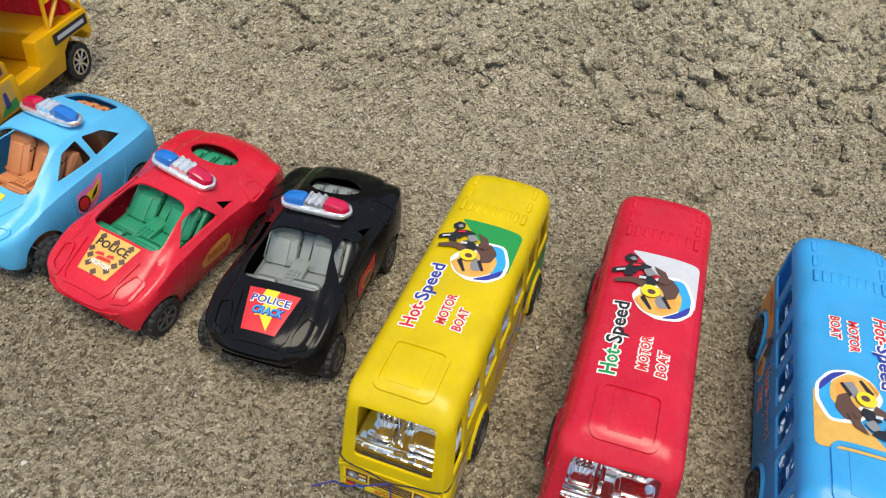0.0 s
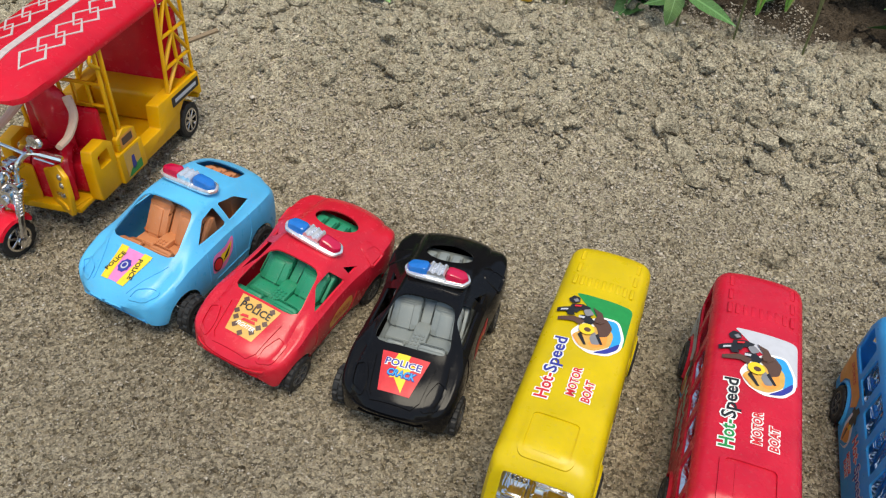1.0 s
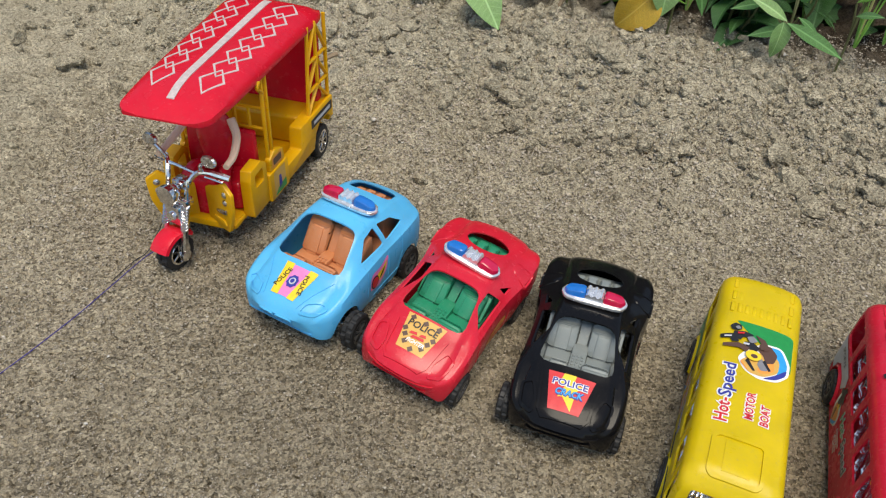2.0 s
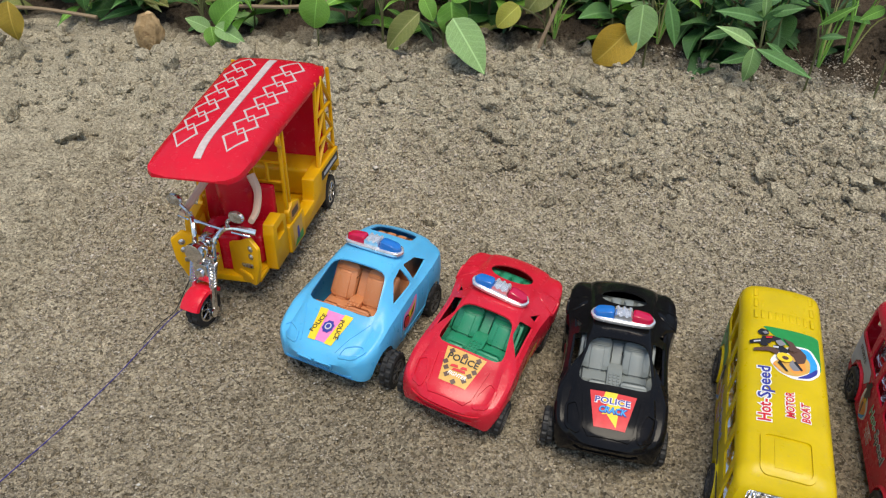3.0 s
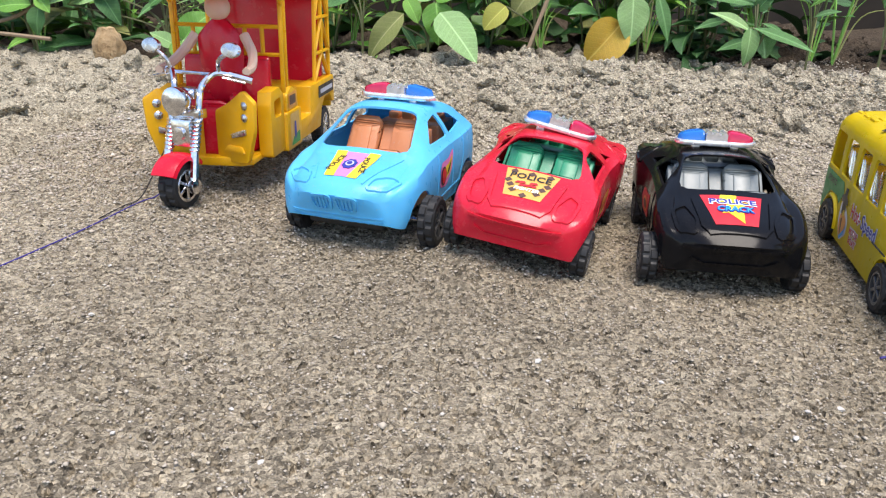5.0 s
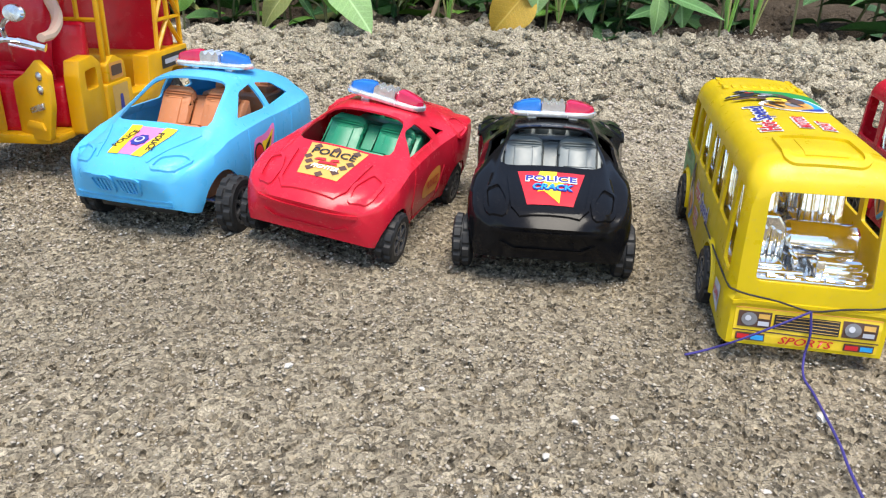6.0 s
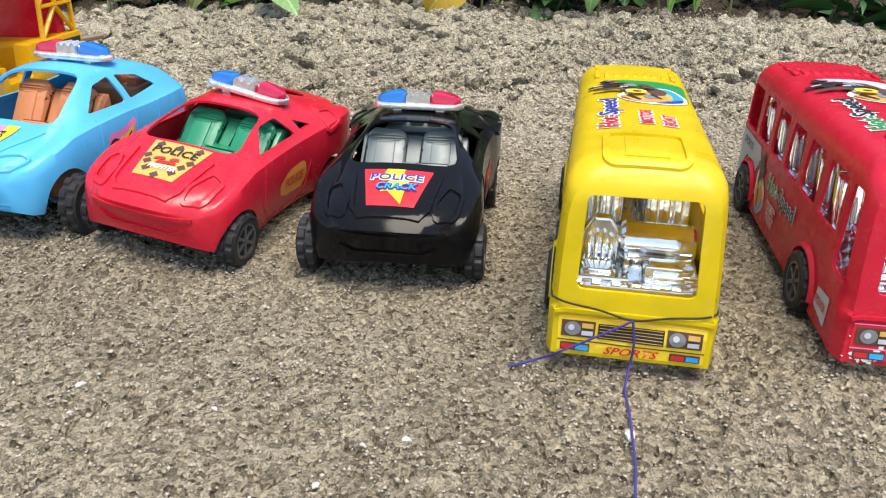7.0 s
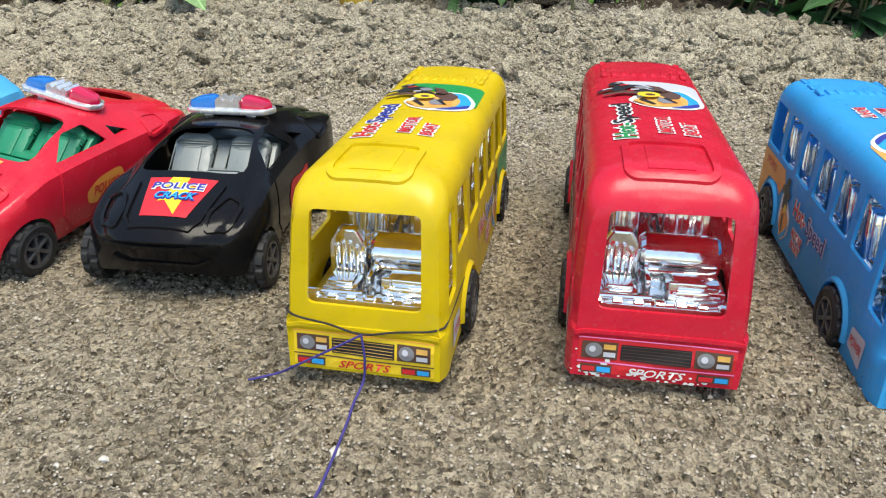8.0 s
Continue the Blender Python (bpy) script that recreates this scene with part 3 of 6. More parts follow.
# ---- police cars ----
SPORT = dict(
    rows=[(0.000, 0.0275, 0.0235, 0.0252, 0.0200, 0.0106), (0.0025, 0.0302, 0.0265, 0.0285, 0.0222, 0.0099), (0.010, 0.0318, 0.0295, 0.0320, 0.0245, 0.0093),
          (0.020, 0.0325, 0.0325, 0.0351, 0.0250, 0.0088), (0.029, 0.0325, 0.0345, 0.0376, 0.0240, 0.0076), (0.033, 0.0322, 0.0352, 0.0388, 0.0236, 0.0075),
          (0.050, 0.0315, 0.0358, 0.0450, 0.0212, 0.0080), (0.066, 0.0312, 0.0362, 0.0482, 0.0192, 0.0080), (0.080, 0.0318, 0.0368, 0.0489, 0.0186, 0.0080),
          (0.094, 0.0344, 0.0385, 0.0485, 0.0186, 0.0080), (0.106, 0.0353, 0.0395, 0.0464, 0.0198, 0.0085), (0.120, 0.0347, 0.0400, 0.0434, 0.0218, 0.0095),
          (0.130, 0.0326, 0.0388, 0.0410, 0.0218, 0.0105), (0.137, 0.0305, 0.0345, 0.0355, 0.0195, 0.0125)],
    wheels=(0.0225, 0.1010), r=0.0106, track=0.0305, wide=0.0075, bar=0.082, roof=0.0490, long=0.038,
    wind=[(-0.0218, 0.0345), (0.0218, 0.0345), (0.0164, 0.0655), (-0.0164, 0.0655)],
    rear=ellipse(0, 0.1075, 0.0145, 0.0095, 28),
    sides=[[(0.0430, 0.0376), (0.0565, 0.0452), (0.0690, 0.0460), (0.0745, 0.0385)], [(0.0795, 0.0392), (0.0785, 0.0436), (0.0875, 0.0402)]],
)
COUPE = dict(
    rows=[(-0.008, 0.0285, 0.0232, 0.0250, 0.0215, 0.0128), (-0.0055, 0.0315, 0.0262, 0.0282, 0.0240, 0.0116), (0.000, 0.0338, 0.0288, 0.0308, 0.0255, 0.0106),
          (0.010, 0.0354, 0.0314, 0.0335, 0.0265, 0.0112), (0.021, 0.0358, 0.0336, 0.0360, 0.0265, 0.0105), (0.026, 0.0357, 0.0350, 0.0384, 0.0260, 0.0100),
          (0.040, 0.0353, 0.0365, 0.0458, 0.0240, 0.0095), (0.053, 0.0348, 0.0372, 0.0522, 0.0222, 0.0095), (0.062, 0.0345, 0.0377, 0.0538, 0.0215, 0.0095),
          (0.080, 0.0345, 0.0382, 0.0541, 0.0211, 0.0095), (0.096, 0.0343, 0.0390, 0.0521, 0.0212, 0.0095), (0.110, 0.0335, 0.0396, 0.0481, 0.0216, 0.0100),
          (0.120, 0.0312, 0.0388, 0.0432, 0.0220, 0.0110), (0.125, 0.0285, 0.0338, 0.0352, 0.0200, 0.0125)],
    wheels=(0.0205, 0.0950), r=0.0114, track=0.0325, wide=0.0085, bar=0.0745, roof=0.0542, long=0.042,
    wind=[(-0.0250, 0.0268), (0.0250, 0.0268), (0.0188, 0.0565), (-0.0188, 0.0565)],
    rear=soften([(-0.0168, 0.0955), (0.0168, 0.0955), (0.0150, 0.1100), (-0.0150, 0.1100)], 0.25),
    sides=[[(0.0430, 0.0400), (0.0555, 0.0488), (0.0672, 0.0506), (0.0690, 0.0405)], [(0.0725, 0.0408), (0.0715, 0.0506), (0.0850, 0.0487), (0.0940, 0.0432)]],
)


def car_shell(spec):
    """The body: a lofted open-bottomed shell with real window and wheel openings."""
    secs = []
    for y, w, zs, zt, g, zb in smooth_keys(spec["rows"], 64, 2):
        half = [(w * 0.93, zb), (w * 0.985, zb + 0.22 * (zs - zb)), (w, zb + 0.55 * (zs - zb)), (w * 0.992, zb + 0.82 * (zs - zb)), (w * 0.965, zs - 0.0005), (w * 0.92, zs + 0.0006)]
        a, b = Vector((w * 0.90, zs + 0.0010)), Vector((g, zt - 0.0020))
        half += [tuple(a.lerp(b, u) + Vector((0.0011, 0)) * math.sin(math.pi * u)) for u in (0.25, 0.5, 0.75, 1.0)]
        half += [(g * 0.95, zt - 0.0010), (g * 0.84, zt - 0.0003), (g * 0.6, zt + 0.0002), (g * 0.3, zt + 0.0006)]
        y0, y1 = spec["rows"][0][0], spec["rows"][-1][0]
        sweep = [y + (0.0088 * max(0.0, 1 - (y - y0) / 0.036) - 0.007 * max(0.0, 1 - (y1 - y) / 0.03)) * min(1.0, abs(x) / w) ** 2.4 for x, z in half]
        line = [(x, yy, z) for (x, z), yy in zip(half, sweep)]
        secs.append(line + [(0, y, zt + 0.0007)] + [(-x, yy, z) for x, yy, z in line[::-1]])
    bm = skin(secs)
    bmesh.ops.triangulate(bm, faces=[f for f in bm.faces if len(f.verts) > 4])
    cut = [prism(soften(spec["wind"], 0.20), "z", 0.033, 0.07), prism(spec["rear"], "z", 0.03, 0.07)]
    cut += [prism(soften(s, 0.12), "x", -0.05, 0.05) for s in spec["sides"]]
    for y in spec["wheels"]:
        cut.append(lathe([(spec["r"] + 0.0019, -0.05), (spec["r"] + 0.0019, 0.05)], pose(0, y, spec["r"]), 32))
    return carve(bm, cut, 0.0010)


def car_interior(spec):
    """The moulded tub that fills the cabin: dashboard, console with buttons, two pleated seats and a rear shelf with blocks."""
    w0, w1, up = spec["wind"][0][1], spec["wind"][2][1], (spec["roof"] - 0.0490) * 0.9
    ry = sum(p[1] for p in spec["rear"]) / len(spec["rear"])
    bits = [box(-0.0230, 0.0230, w0 - 0.004, ry + 0.013, 0.0100, 0.0262, 0.001)]
    bits.append(prism(soften([(w0 - 0.003, 0.025), (w0 - 0.003, 0.0325), (w0 + 0.003, 0.0352), (w0 + 0.0085, 0.0325), (w0 + 0.0105, 0.025)], 0.2), "x", -0.0225, 0.0225))
    bits.append(prism(soften([(w0 + 0.001, 0.0330), (w0 + 0.0085, 0.0325), (w0 + 0.0075, 0.0378), (w0 + 0.0030, 0.0380)], 0.3), "x", 0.0030, 0.0190, 0.0022))
    bits.append(prism(soften([(w0 + 0.001, 0.0330), (w0 + 0.0075, 0.0325), (w0 + 0.0065, 0.0362), (w0 + 0.0030, 0.0364)], 0.3), "x", -0.0150, -0.0045, 0.0016))
    bits.append(box(-0.0046, 0.0046, w0 + 0.007, w1 - 0.003, 0.0255, 0.0318, 0.0012))
    for i in range(3):
        for j in range(4):
            bits.append(box(-0.0034 + 0.0024 * i, -0.0018 + 0.0024 * i, w0 + 0.0092 + 0.0024 * j, w0 + 0.0108 + 0.0024 * j, 0.0315, 0.0326, 0.0003, 1))
    back = [(w1 - 0.0105, 0.0280), (w1 + 0.0005, 0.0395 + up), (w1 + 0.0030, 0.0418 + up), (w1 + 0.0075, 0.0412 + up), (w1 + 0.0085, 0.0250)]
    bits.append(prism(soften([(p + 0.0040, q * 0.86 + 0.0038) for p, q in back], 0.12), "x", -0.0225, 0.0225, 0.0010))
    for s in (-1, 1):
        cx = s * 0.0118
        bits.append(prism(soften([(w0 + 0.0115, 0.0255), (w0 + 0.0120, 0.0300), (w1 - 0.0060, 0.0288), (w1 - 0.0050, 0.0255)], 0.2), "x", cx - 0.0074, cx + 0.0074, 0.0012))
        bits.append(prism(soften(back, 0.18), "x", cx - 0.0088, cx + 0.0088, 0.0034))
        bits.append(prism(soften([(p - 0.0010, q + 0.0002) for p, q in back[:2]] + [(w1 + 0.0030, 0.0385 + up), (w1 - 0.0060, 0.0270)], 0.15), "x", cx - 0.0042, cx + 0.0042, 0.0010))
    bits.append(box(-0.0185, 0.0185, ry - 0.0150, ry + 0.0130, 0.0250, 0.0365 + up, 0.0015))
    for k in range(4):
        x, tall = -0.0123 + 0.0082 * k, 0.0010 if k % 3 else 0.0
        bits.append(box(x - 0.0033, x + 0.0033, ry - 0.0065, ry + 0.0065, 0.0360 + up, 0.0400 + up + tall, 0.0014))
        bits.append(box(x - 0.0026, x + 0.0026, ry - 0.0040, ry + 0.0030, 0.0390 + up, 0.0415 + up + tall, 0.0010))
    return join(*bits)


def car_base(name, m, spec, paint, inside, label, lenses, inside_label, wheel_out=(0.0, 0.0), bar_tilt=0.0):
    car = root(name, m, label, "toy car", "toy vehicles in a row")
    shell = car_shell(spec)
    tree = shell_tree(shell)
    body = part("body", shell, paint, car)
    part("interior", car_interior(spec), inside, car, inside_label)
    y0, y1 = spec["rows"][0][0] + 0.014, spec["rows"][-1][0] - 0.012
    part("chassis", box(-0.0200, 0.0200, y0, y1, 0.0080, 0.0118, 0.0012), UNDER, car, "flat black plastic underside")
    for n, y in enumerate(spec["wheels"]):
        make_axle(car, y, spec["r"], spec["track"], wheel_out if n == 0 else (0.0, 0.0))
        for s in (-1, 1):
            make_wheel(car, s * (spec["track"] - spec["wide"] / 2 + 0.0035) + (s * wheel_out[s > 0] if n == 0 else 0), y, spec["r"], spec["wide"], s, 6)
    light_bar(car, pose(0, spec["bar"], spec["roof"] + 0.0004, 0, bar_tilt, 0), *lenses, spec["long"])
    return car, body, tree


DOWN = (0, 0, -1)


def ring_line(points, width, closed=True):
    """A thin flat outline along points."""
    bm = bmesh.new()
    p = [Vector((*q, 0)) for q in points]
    n = len(p)
    rows = []
    for i in range(n):
        a, b = p[i - 1 if closed or i else 0], p[(i + 1) % n if closed or i < n - 1 else i]
        d = (b - a).normalized()
        side = Vector((-d.y, d.x, 0)) * width / 2
        rows.append((bm.verts.new(p[i] + side), bm.verts.new(p[i] - side)))
    for i in range(n if closed else n - 1):
        j = (i + 1) % n
        bm.faces.new((rows[i][0], rows[i][1], rows[j][1], rows[j][0]))
    return bm


def ridge(tree, points, width, height, closed=True, place=None, way=DOWN):
    """A moulded raised line that follows a shell."""
    bm = fine(ring_line(points, width, closed), 0.003)
    drape(bm, tree, way, place or Matrix(), 0.0, 0.003)
    out = bmesh.ops.extrude_face_region(bm, geom=bm.faces[:])
    for v in out["geom"]:
        if isinstance(v, bmesh.types.BMVert):
            v.co -= Vector(way) * height
    bmesh.ops.recalc_face_normals(bm, faces=bm.faces[:])
    return bm


def label_on(tree, parent, name, points, mat, place=None, way=DOWN, lift=0.00022, label="", size=0.003):
    return part(name, drape(flat(points), tree, way, place or Matrix(), lift, size), mat, parent, label, smooth=False)


def letters_on(tree, parent, text, size, mat, place, way=DOWN, lift=0.0005, shear=0.0, bold=0.0, width=None):
    bm = words(text, size, shear, bold)
    if width:
        now = max(v.co.x for v in bm.verts) - min(v.co.x for v in bm.verts)
        bm.transform(Matrix.Diagonal((width / now, 1, 1, 1)))
    return part("lettering", drape(bm, tree, way, place, lift, 0.003), mat, parent, text, smooth=False)


def side_place(s, y, z, turn=0):
    """A flat mesh upright on a flank: s is the side; its x runs so that the words read from outside."""
    return Matrix.Translation((s * 0.05, y, z)) @ Matrix.Rotation(radians(90 * s), 4, "Z") @ Matrix.Rotation(radians(90), 4, "X") @ Matrix.Rotation(radians(turn), 4, "Z")


def sport_details(car, body, tree, paint):
    for s in (-1, 1):
        part("headlight", ridge(tree, [(s * x, y) for x, y in soften([(0.0165, 0.0050), (0.0240, 0.0095), (0.0255, 0.0205), (0.0198, 0.0220), (0.0158, 0.0120)], 0.25)], 0.0014, 0.0009), paint, car, "moulded headlight outline")
    part("bonnet_line", ridge(tree, [(-0.0165, 0.0270), (-0.0138, 0.0080), (-0.0110, 0.0045), (0.0110, 0.0045), (0.0138, 0.0080), (0.0165, 0.0270)], 0.0015, 0.0009, False), paint, car)
    front = Matrix.Translation((0, -0.03, 0)) @ Matrix.Rotation(radians(90), 4, "X")
    part("bumper_line", ridge(tree, [(-0.0180, 0.0185), (-0.0125, 0.0155), (0.0125, 0.0155), (0.0180, 0.0185)], 0.0012, 0.0009, False, front, (0, 1, 0)), paint, car)
    part("bumper_crease", ridge(tree, [(-0.0215, 0.0232), (0.0215, 0.0232)], 0.0014, 0.0009, False, front, (0, 1, 0)), paint, car)
    for s in (-1, 1):
        part("air_scoop", ridge(tree, soften([(0.0, -0.004), (0.012, -0.0015), (0.013, 0.0035), (0.003, 0.0045)], 0.3), 0.0014, 0.0011, True, side_place(s, 0.094, 0.0395) @ Matrix.Diagonal((s, 1, 1, 1)), (-s, 0, 0)), paint, car)
        part("door_line", ridge(tree, [(-0.020, 0.007), (-0.022, -0.012), (-0.016, -0.020), (0.014, -0.020), (0.020, -0.004)], 0.0005, 0.0003, False, side_place(s, 0.062, 0.0300) @ Matrix.Diagonal((s, 1, 1, 1)), (-s, 0, 0)), paint, car)


def red_car():
    car, body, tree = car_base("police_car", pose(-0.1750, 0.2598, 0.0028, 0, 6.5, -24.5), SPORT, RED, GREEN_IN, "glossy red plastic toy police car with green interior, on the sand", (LENS_BLUE, LENS_RED), "dark green moulded seats and dashboard", bar_tilt=5)
    sport_details(car, body, tree, RED)
    m = Matrix.Translation((0, 0.0330, 0)) @ Matrix.Diagonal((0.86, 0.85, 1, 1)) @ Matrix.Translation((0, -0.0390, 0))
    st = label_on(tree, car, "bonnet_sticker", [(-0.0148, 0.0390), (0.0148, 0.0390), (0.0100, 0.0140), (-0.0100, 0.0140)], INK_TAN, m, label="tan chequered bonnet sticker")
    for i, (x, y) in enumerate([(-0.010, 0.0365), (0.0, 0.0360), (0.010, 0.0365), (-0.011, 0.0275), (0.0105, 0.0275), (-0.0065, 0.0190), (0.0, 0.0155), (0.0065, 0.0190), (0.0085, 0.0235), (-0.0088, 0.0235)]):
        label_on(tree, st, "diamond", [(x, y + 0.0023), (x + 0.0023, y), (x, y - 0.0023), (x - 0.0023, y)], INK_BROWN, m, lift=0.0004)
    letters_on(tree, st, "POLICE", 0.0048, INK_BLACK, m @ pose(0, 0.0322, 0.05), width=0.0225, lift=0.0007, bold=0.00012)
    for k, (x, y, w) in enumerate([(-0.004, 0.0262, 0.006), (0.003, 0.0268, 0.005), (0.0005, 0.0240, 0.010)]):
        label_on(tree, st, "red_stroke", [(x - w / 2, y - 0.0012), (x + w / 2, y - 0.0004), (x + w / 2 - 0.001, y + 0.0014), (x - w / 2 + 0.001, y + 0.0008)], INK_RED, m, lift=0.0007)
    letters_on(tree, st, "FIGHTER", 0.0028, PAPER_WHITE, m @ pose(0.0006, 0.0205, 0.05), width=0.0135, lift=0.0007, shear=0.2, bold=0.0001)
    for s in (-1, 1):
        pl = side_place(s, 0.066, 0.0215)
        fl = label_on(tree, car, "door_sticker", soften([(-0.0110, -0.0050), (0.008, -0.0060), (0.0125, -0.0010), (0.0105, 0.0065), (-0.004, 0.0050), (-0.012, 0.0010)], 0.3), INK_ORANGE, pl, (-s, 0, 0), label="orange oval door sticker")
        letters_on(tree, fl, "POLICE", 0.0042, INK_RED, pl, (-s, 0, 0), width=0.0165, shear=0.25, bold=0.00012)
    return car


def black_car():
    car, body, tree = car_base("police_car", pose(-0.0820, 0.2312, 0.0, 0, 0, -14.5), SPORT, BLACK, GREY_IN, "glossy black plastic toy police car with grey interior, on the sand", (LENS_BLUE, LENS_RED), "grey moulded seats and dashboard", (0.0030, 0.0))
    sport_details(car, body, tree, BLACK)
    m = Matrix.Translation((0, 0.0300, 0)) @ Matrix.Diagonal((0.98, 0.90, 1, 1)) @ Matrix.Translation((0, -0.0375, 0))
    st = label_on(tree, car, "bonnet_sticker", [(-0.0135, 0.0375), (0.0135, 0.0375), (0.0088, 0.0140), (-0.0088, 0.0140)], INK_RED, m, label="red bonnet sticker with a yellow flash")
    label_on(tree, st, "flash", [(-0.0045, 0.0375), (0.0025, 0.0375), (0.0018, 0.0325), (0.0068, 0.0315), (0.0015, 0.0235), (0.0040, 0.0232), (0.0035, 0.0150), (-0.0025, 0.0228), (-0.0052, 0.0222), (-0.0025, 0.0300), (-0.0060, 0.0310)], INK_YELLOW, m, lift=0.0004)
    for dx, dy, mat, lift, b in ((0, 0, PAPER_WHITE, 0.0006, 0.0005), (0, 0, INK_BLUE, 0.0009, 0.0001)):
        letters_on(tree, st, "POLICE", 0.0040, mat, m @ pose(dx, 0.0312 + dy, 0.05), width=0.0200 + b, lift=lift, bold=b)
    letters_on(tree, st, "CRACK", 0.0040, INK_BLUE, m @ pose(0.0004, 0.0252, 0.05), width=0.0165, lift=0.0006, shear=0.15, bold=0.0005)
    letters_on(tree, st, "CRACK", 0.0040, INK_CYAN, m @ pose(0.0004, 0.0252, 0.05), width=0.0155, lift=0.0009, shear=0.15, bold=0.0001)
    for s in (-1, 1):
        pl = side_place(s, 0.068, 0.0215)
        fl = label_on(tree, car, "door_sticker", soften([(-0.0110, -0.0055), (0.0105, -0.0055), (0.0135, 0.0085), (0.006, 0.0060), (-0.008, 0.0070), (-0.0125, 0.0010)], 0.3), INK_RED, pl, (-s, 0, 0), label="red flame door sticker")
        label_on(tree, fl, "swirl", ring_points(0.0, 0.0, 0.0068, 0.0036), INK_ORANGE, pl, (-s, 0, 0), 0.0004)
        label_on(tree, fl, "swirl", ring_points(0.0006, 0.0, 0.0052, 0.0024), INK_BROWN, pl, (-s, 0, 0), 0.0006)
    return car


def ring_points(cx, cy, rx, ry):
    return ellipse(cx, cy, rx, ry, 18)


def blue_car():
    car, body, tree = car_base("police_car", pose(-0.2480, 0.3015, 0.001, 0, 0, -25.5) @ Matrix.Diagonal((1.0, 0.96, 1.11, 1)), COUPE, SKY_BLUE, ORANGE_IN, "light blue plastic toy police car with orange-brown interior, on the sand", (LENS_RED, LENS_BLUE), "orange-brown moulded seats and dashboard", (0.0, 0.0085))
    front = Matrix.Translation((0, -0.03, 0)) @ Matrix.Rotation(radians(90), 4, "X")
    for s in (-1, 1):
        g = part("grille", ridge(tree, [(s * x, y) for x, y in soften([(0.0010, 0.0252), (0.0122, 0.0246), (0.0104, 0.0180), (0.0020, 0.0180)], 0.25)], 0.0013, 0.0011, True, front, (0, 1, 0)), SKY_BLUE, car, "moulded kidney grille")
        for k in range(4):
            x = s * (0.0032 + 0.0019 * k)
            part("grille_bar", ridge(tree, [(x, 0.0187), (x, 0.0244)], 0.0008, 0.0008, False, front, (0, 1, 0)), SKY_BLUE, g)
        part("headlight", ridge(tree, [(s * x, y) for x, y in soften([(0.0150, -0.0030), (0.0225, -0.0005), (0.0295, 0.0070), (0.0262, 0.0100), (0.0168, 0.0040)], 0.25)], 0.0012, 0.0009), SKY_BLUE, car, "moulded headlight outline")
        part("bonnet_line", ridge(tree, [(s * 0.0125, -0.0010), (s * 0.0165, 0.0100), (s * 0.0235, 0.0240)], 0.0009, 0.0005, False), SKY_BLUE, car)
        pl = side_place(s, 0.066, 0.0250) @ Matrix.Diagonal((s, 1, 1, 1))
        part("door_line", ridge(tree, [(-0.021, 0.013), (-0.0225, -0.008), (-0.018, -0.0155), (0.002, -0.0155), (0.004, 0.013)], 0.0005, 0.0003, False, pl, (-s, 0, 0)), SKY_BLUE, car)
        part("door_line", ridge(tree, [(0.004, -0.0155), (0.011, -0.0150), (0.020, 0.0020), (0.021, 0.013)], 0.0005, 0.0003, False, pl, (-s, 0, 0)), SKY_BLUE, car)
        part("sill_line", ridge(tree, [(-0.016, -0.0105), (0.018, -0.0080)], 0.0008, 0.0004, False, pl, (-s, 0, 0)), SKY_BLUE, car)
        pl = side_place(s, 0.056, 0.0260)
        fl = label_on(tree, car, "door_sticker", soften([(-0.0105, -0.0060), (0.0020, -0.0075), (0.0100, -0.0005), (0.0130, 0.0095), (0.0030, 0.0055), (-0.0080, 0.0055)], 0.3), INK_PINK, pl, (-s, 0, 0), label="pink and yellow flame door sticker")
        label_on(tree, fl, "flame", soften([(-0.0020, -0.0040), (0.0060, -0.0015), (0.0110, 0.0070), (0.0040, 0.0030), (-0.0010, 0.0030)], 0.25), INK_YELLOW, pl, (-s, 0, 0), 0.0004)
        label_on(tree, fl, "flame_edge", soften([(0.0000, -0.0020), (0.0050, 0.0000), (0.0085, 0.0045), (0.0030, 0.0012)], 0.25), INK_BLACK, pl, (-s, 0, 0), 0.0006)
        label_on(tree, fl, "badge", ring_points(-0.0048, -0.0012, 0.0045, 0.0045), INK_BLACK, pl, (-s, 0, 0), 0.0006)
        label_on(tree, fl, "badge_ring", ring_points(-0.0048, -0.0012, 0.0036, 0.0036), INK_RED, pl, (-s, 0, 0), 0.0008)
    part("bumper_crease", ridge(tree, [(-0.0240, 0.0160), (-0.0120, 0.0150), (0.0120, 0.0150), (0.0240, 0.0160)], 0.0009, 0.0005, False, front, (0, 1, 0)), SKY_BLUE, car)
    part("bumper_lip", ridge(tree, [(-0.0240, 0.0140), (-0.0180, 0.0130), (0.0180, 0.0130), (0.0240, 0.0140)], 0.0008, 0.0005, False, front, (0, 1, 0)), SKY_BLUE, car)
    m = pose(0, -0.0065, 0) @ Matrix.Diagonal((0.98, 0.94, 1, 1))
    st = label_on(tree, car, "bonnet_sticker", [(-0.0120, 0.0315), (0.0120, 0.0315), (0.0080, 0.0085), (-0.0080, 0.0085)], INK_PINK, m, label="pink bonnet sticker with yellow bands")
    for s in (-1, 1):
        band = label_on(tree, st, "band", [(s * 0.0062, 0.0320), (s * 0.0122, 0.0320), (s * 0.0086, 0.0080), (s * 0.0034, 0.0080)][:: s], INK_YELLOW, m, lift=0.0004)
        letters_on(tree, st, "POLICE", 0.0030, INK_BLACK, m @ pose(s * 0.0076, 0.0205, 0.05, 0, 0, -s * 80 if s > 0 else 80), width=0.0150, lift=0.0006, bold=0.0001)
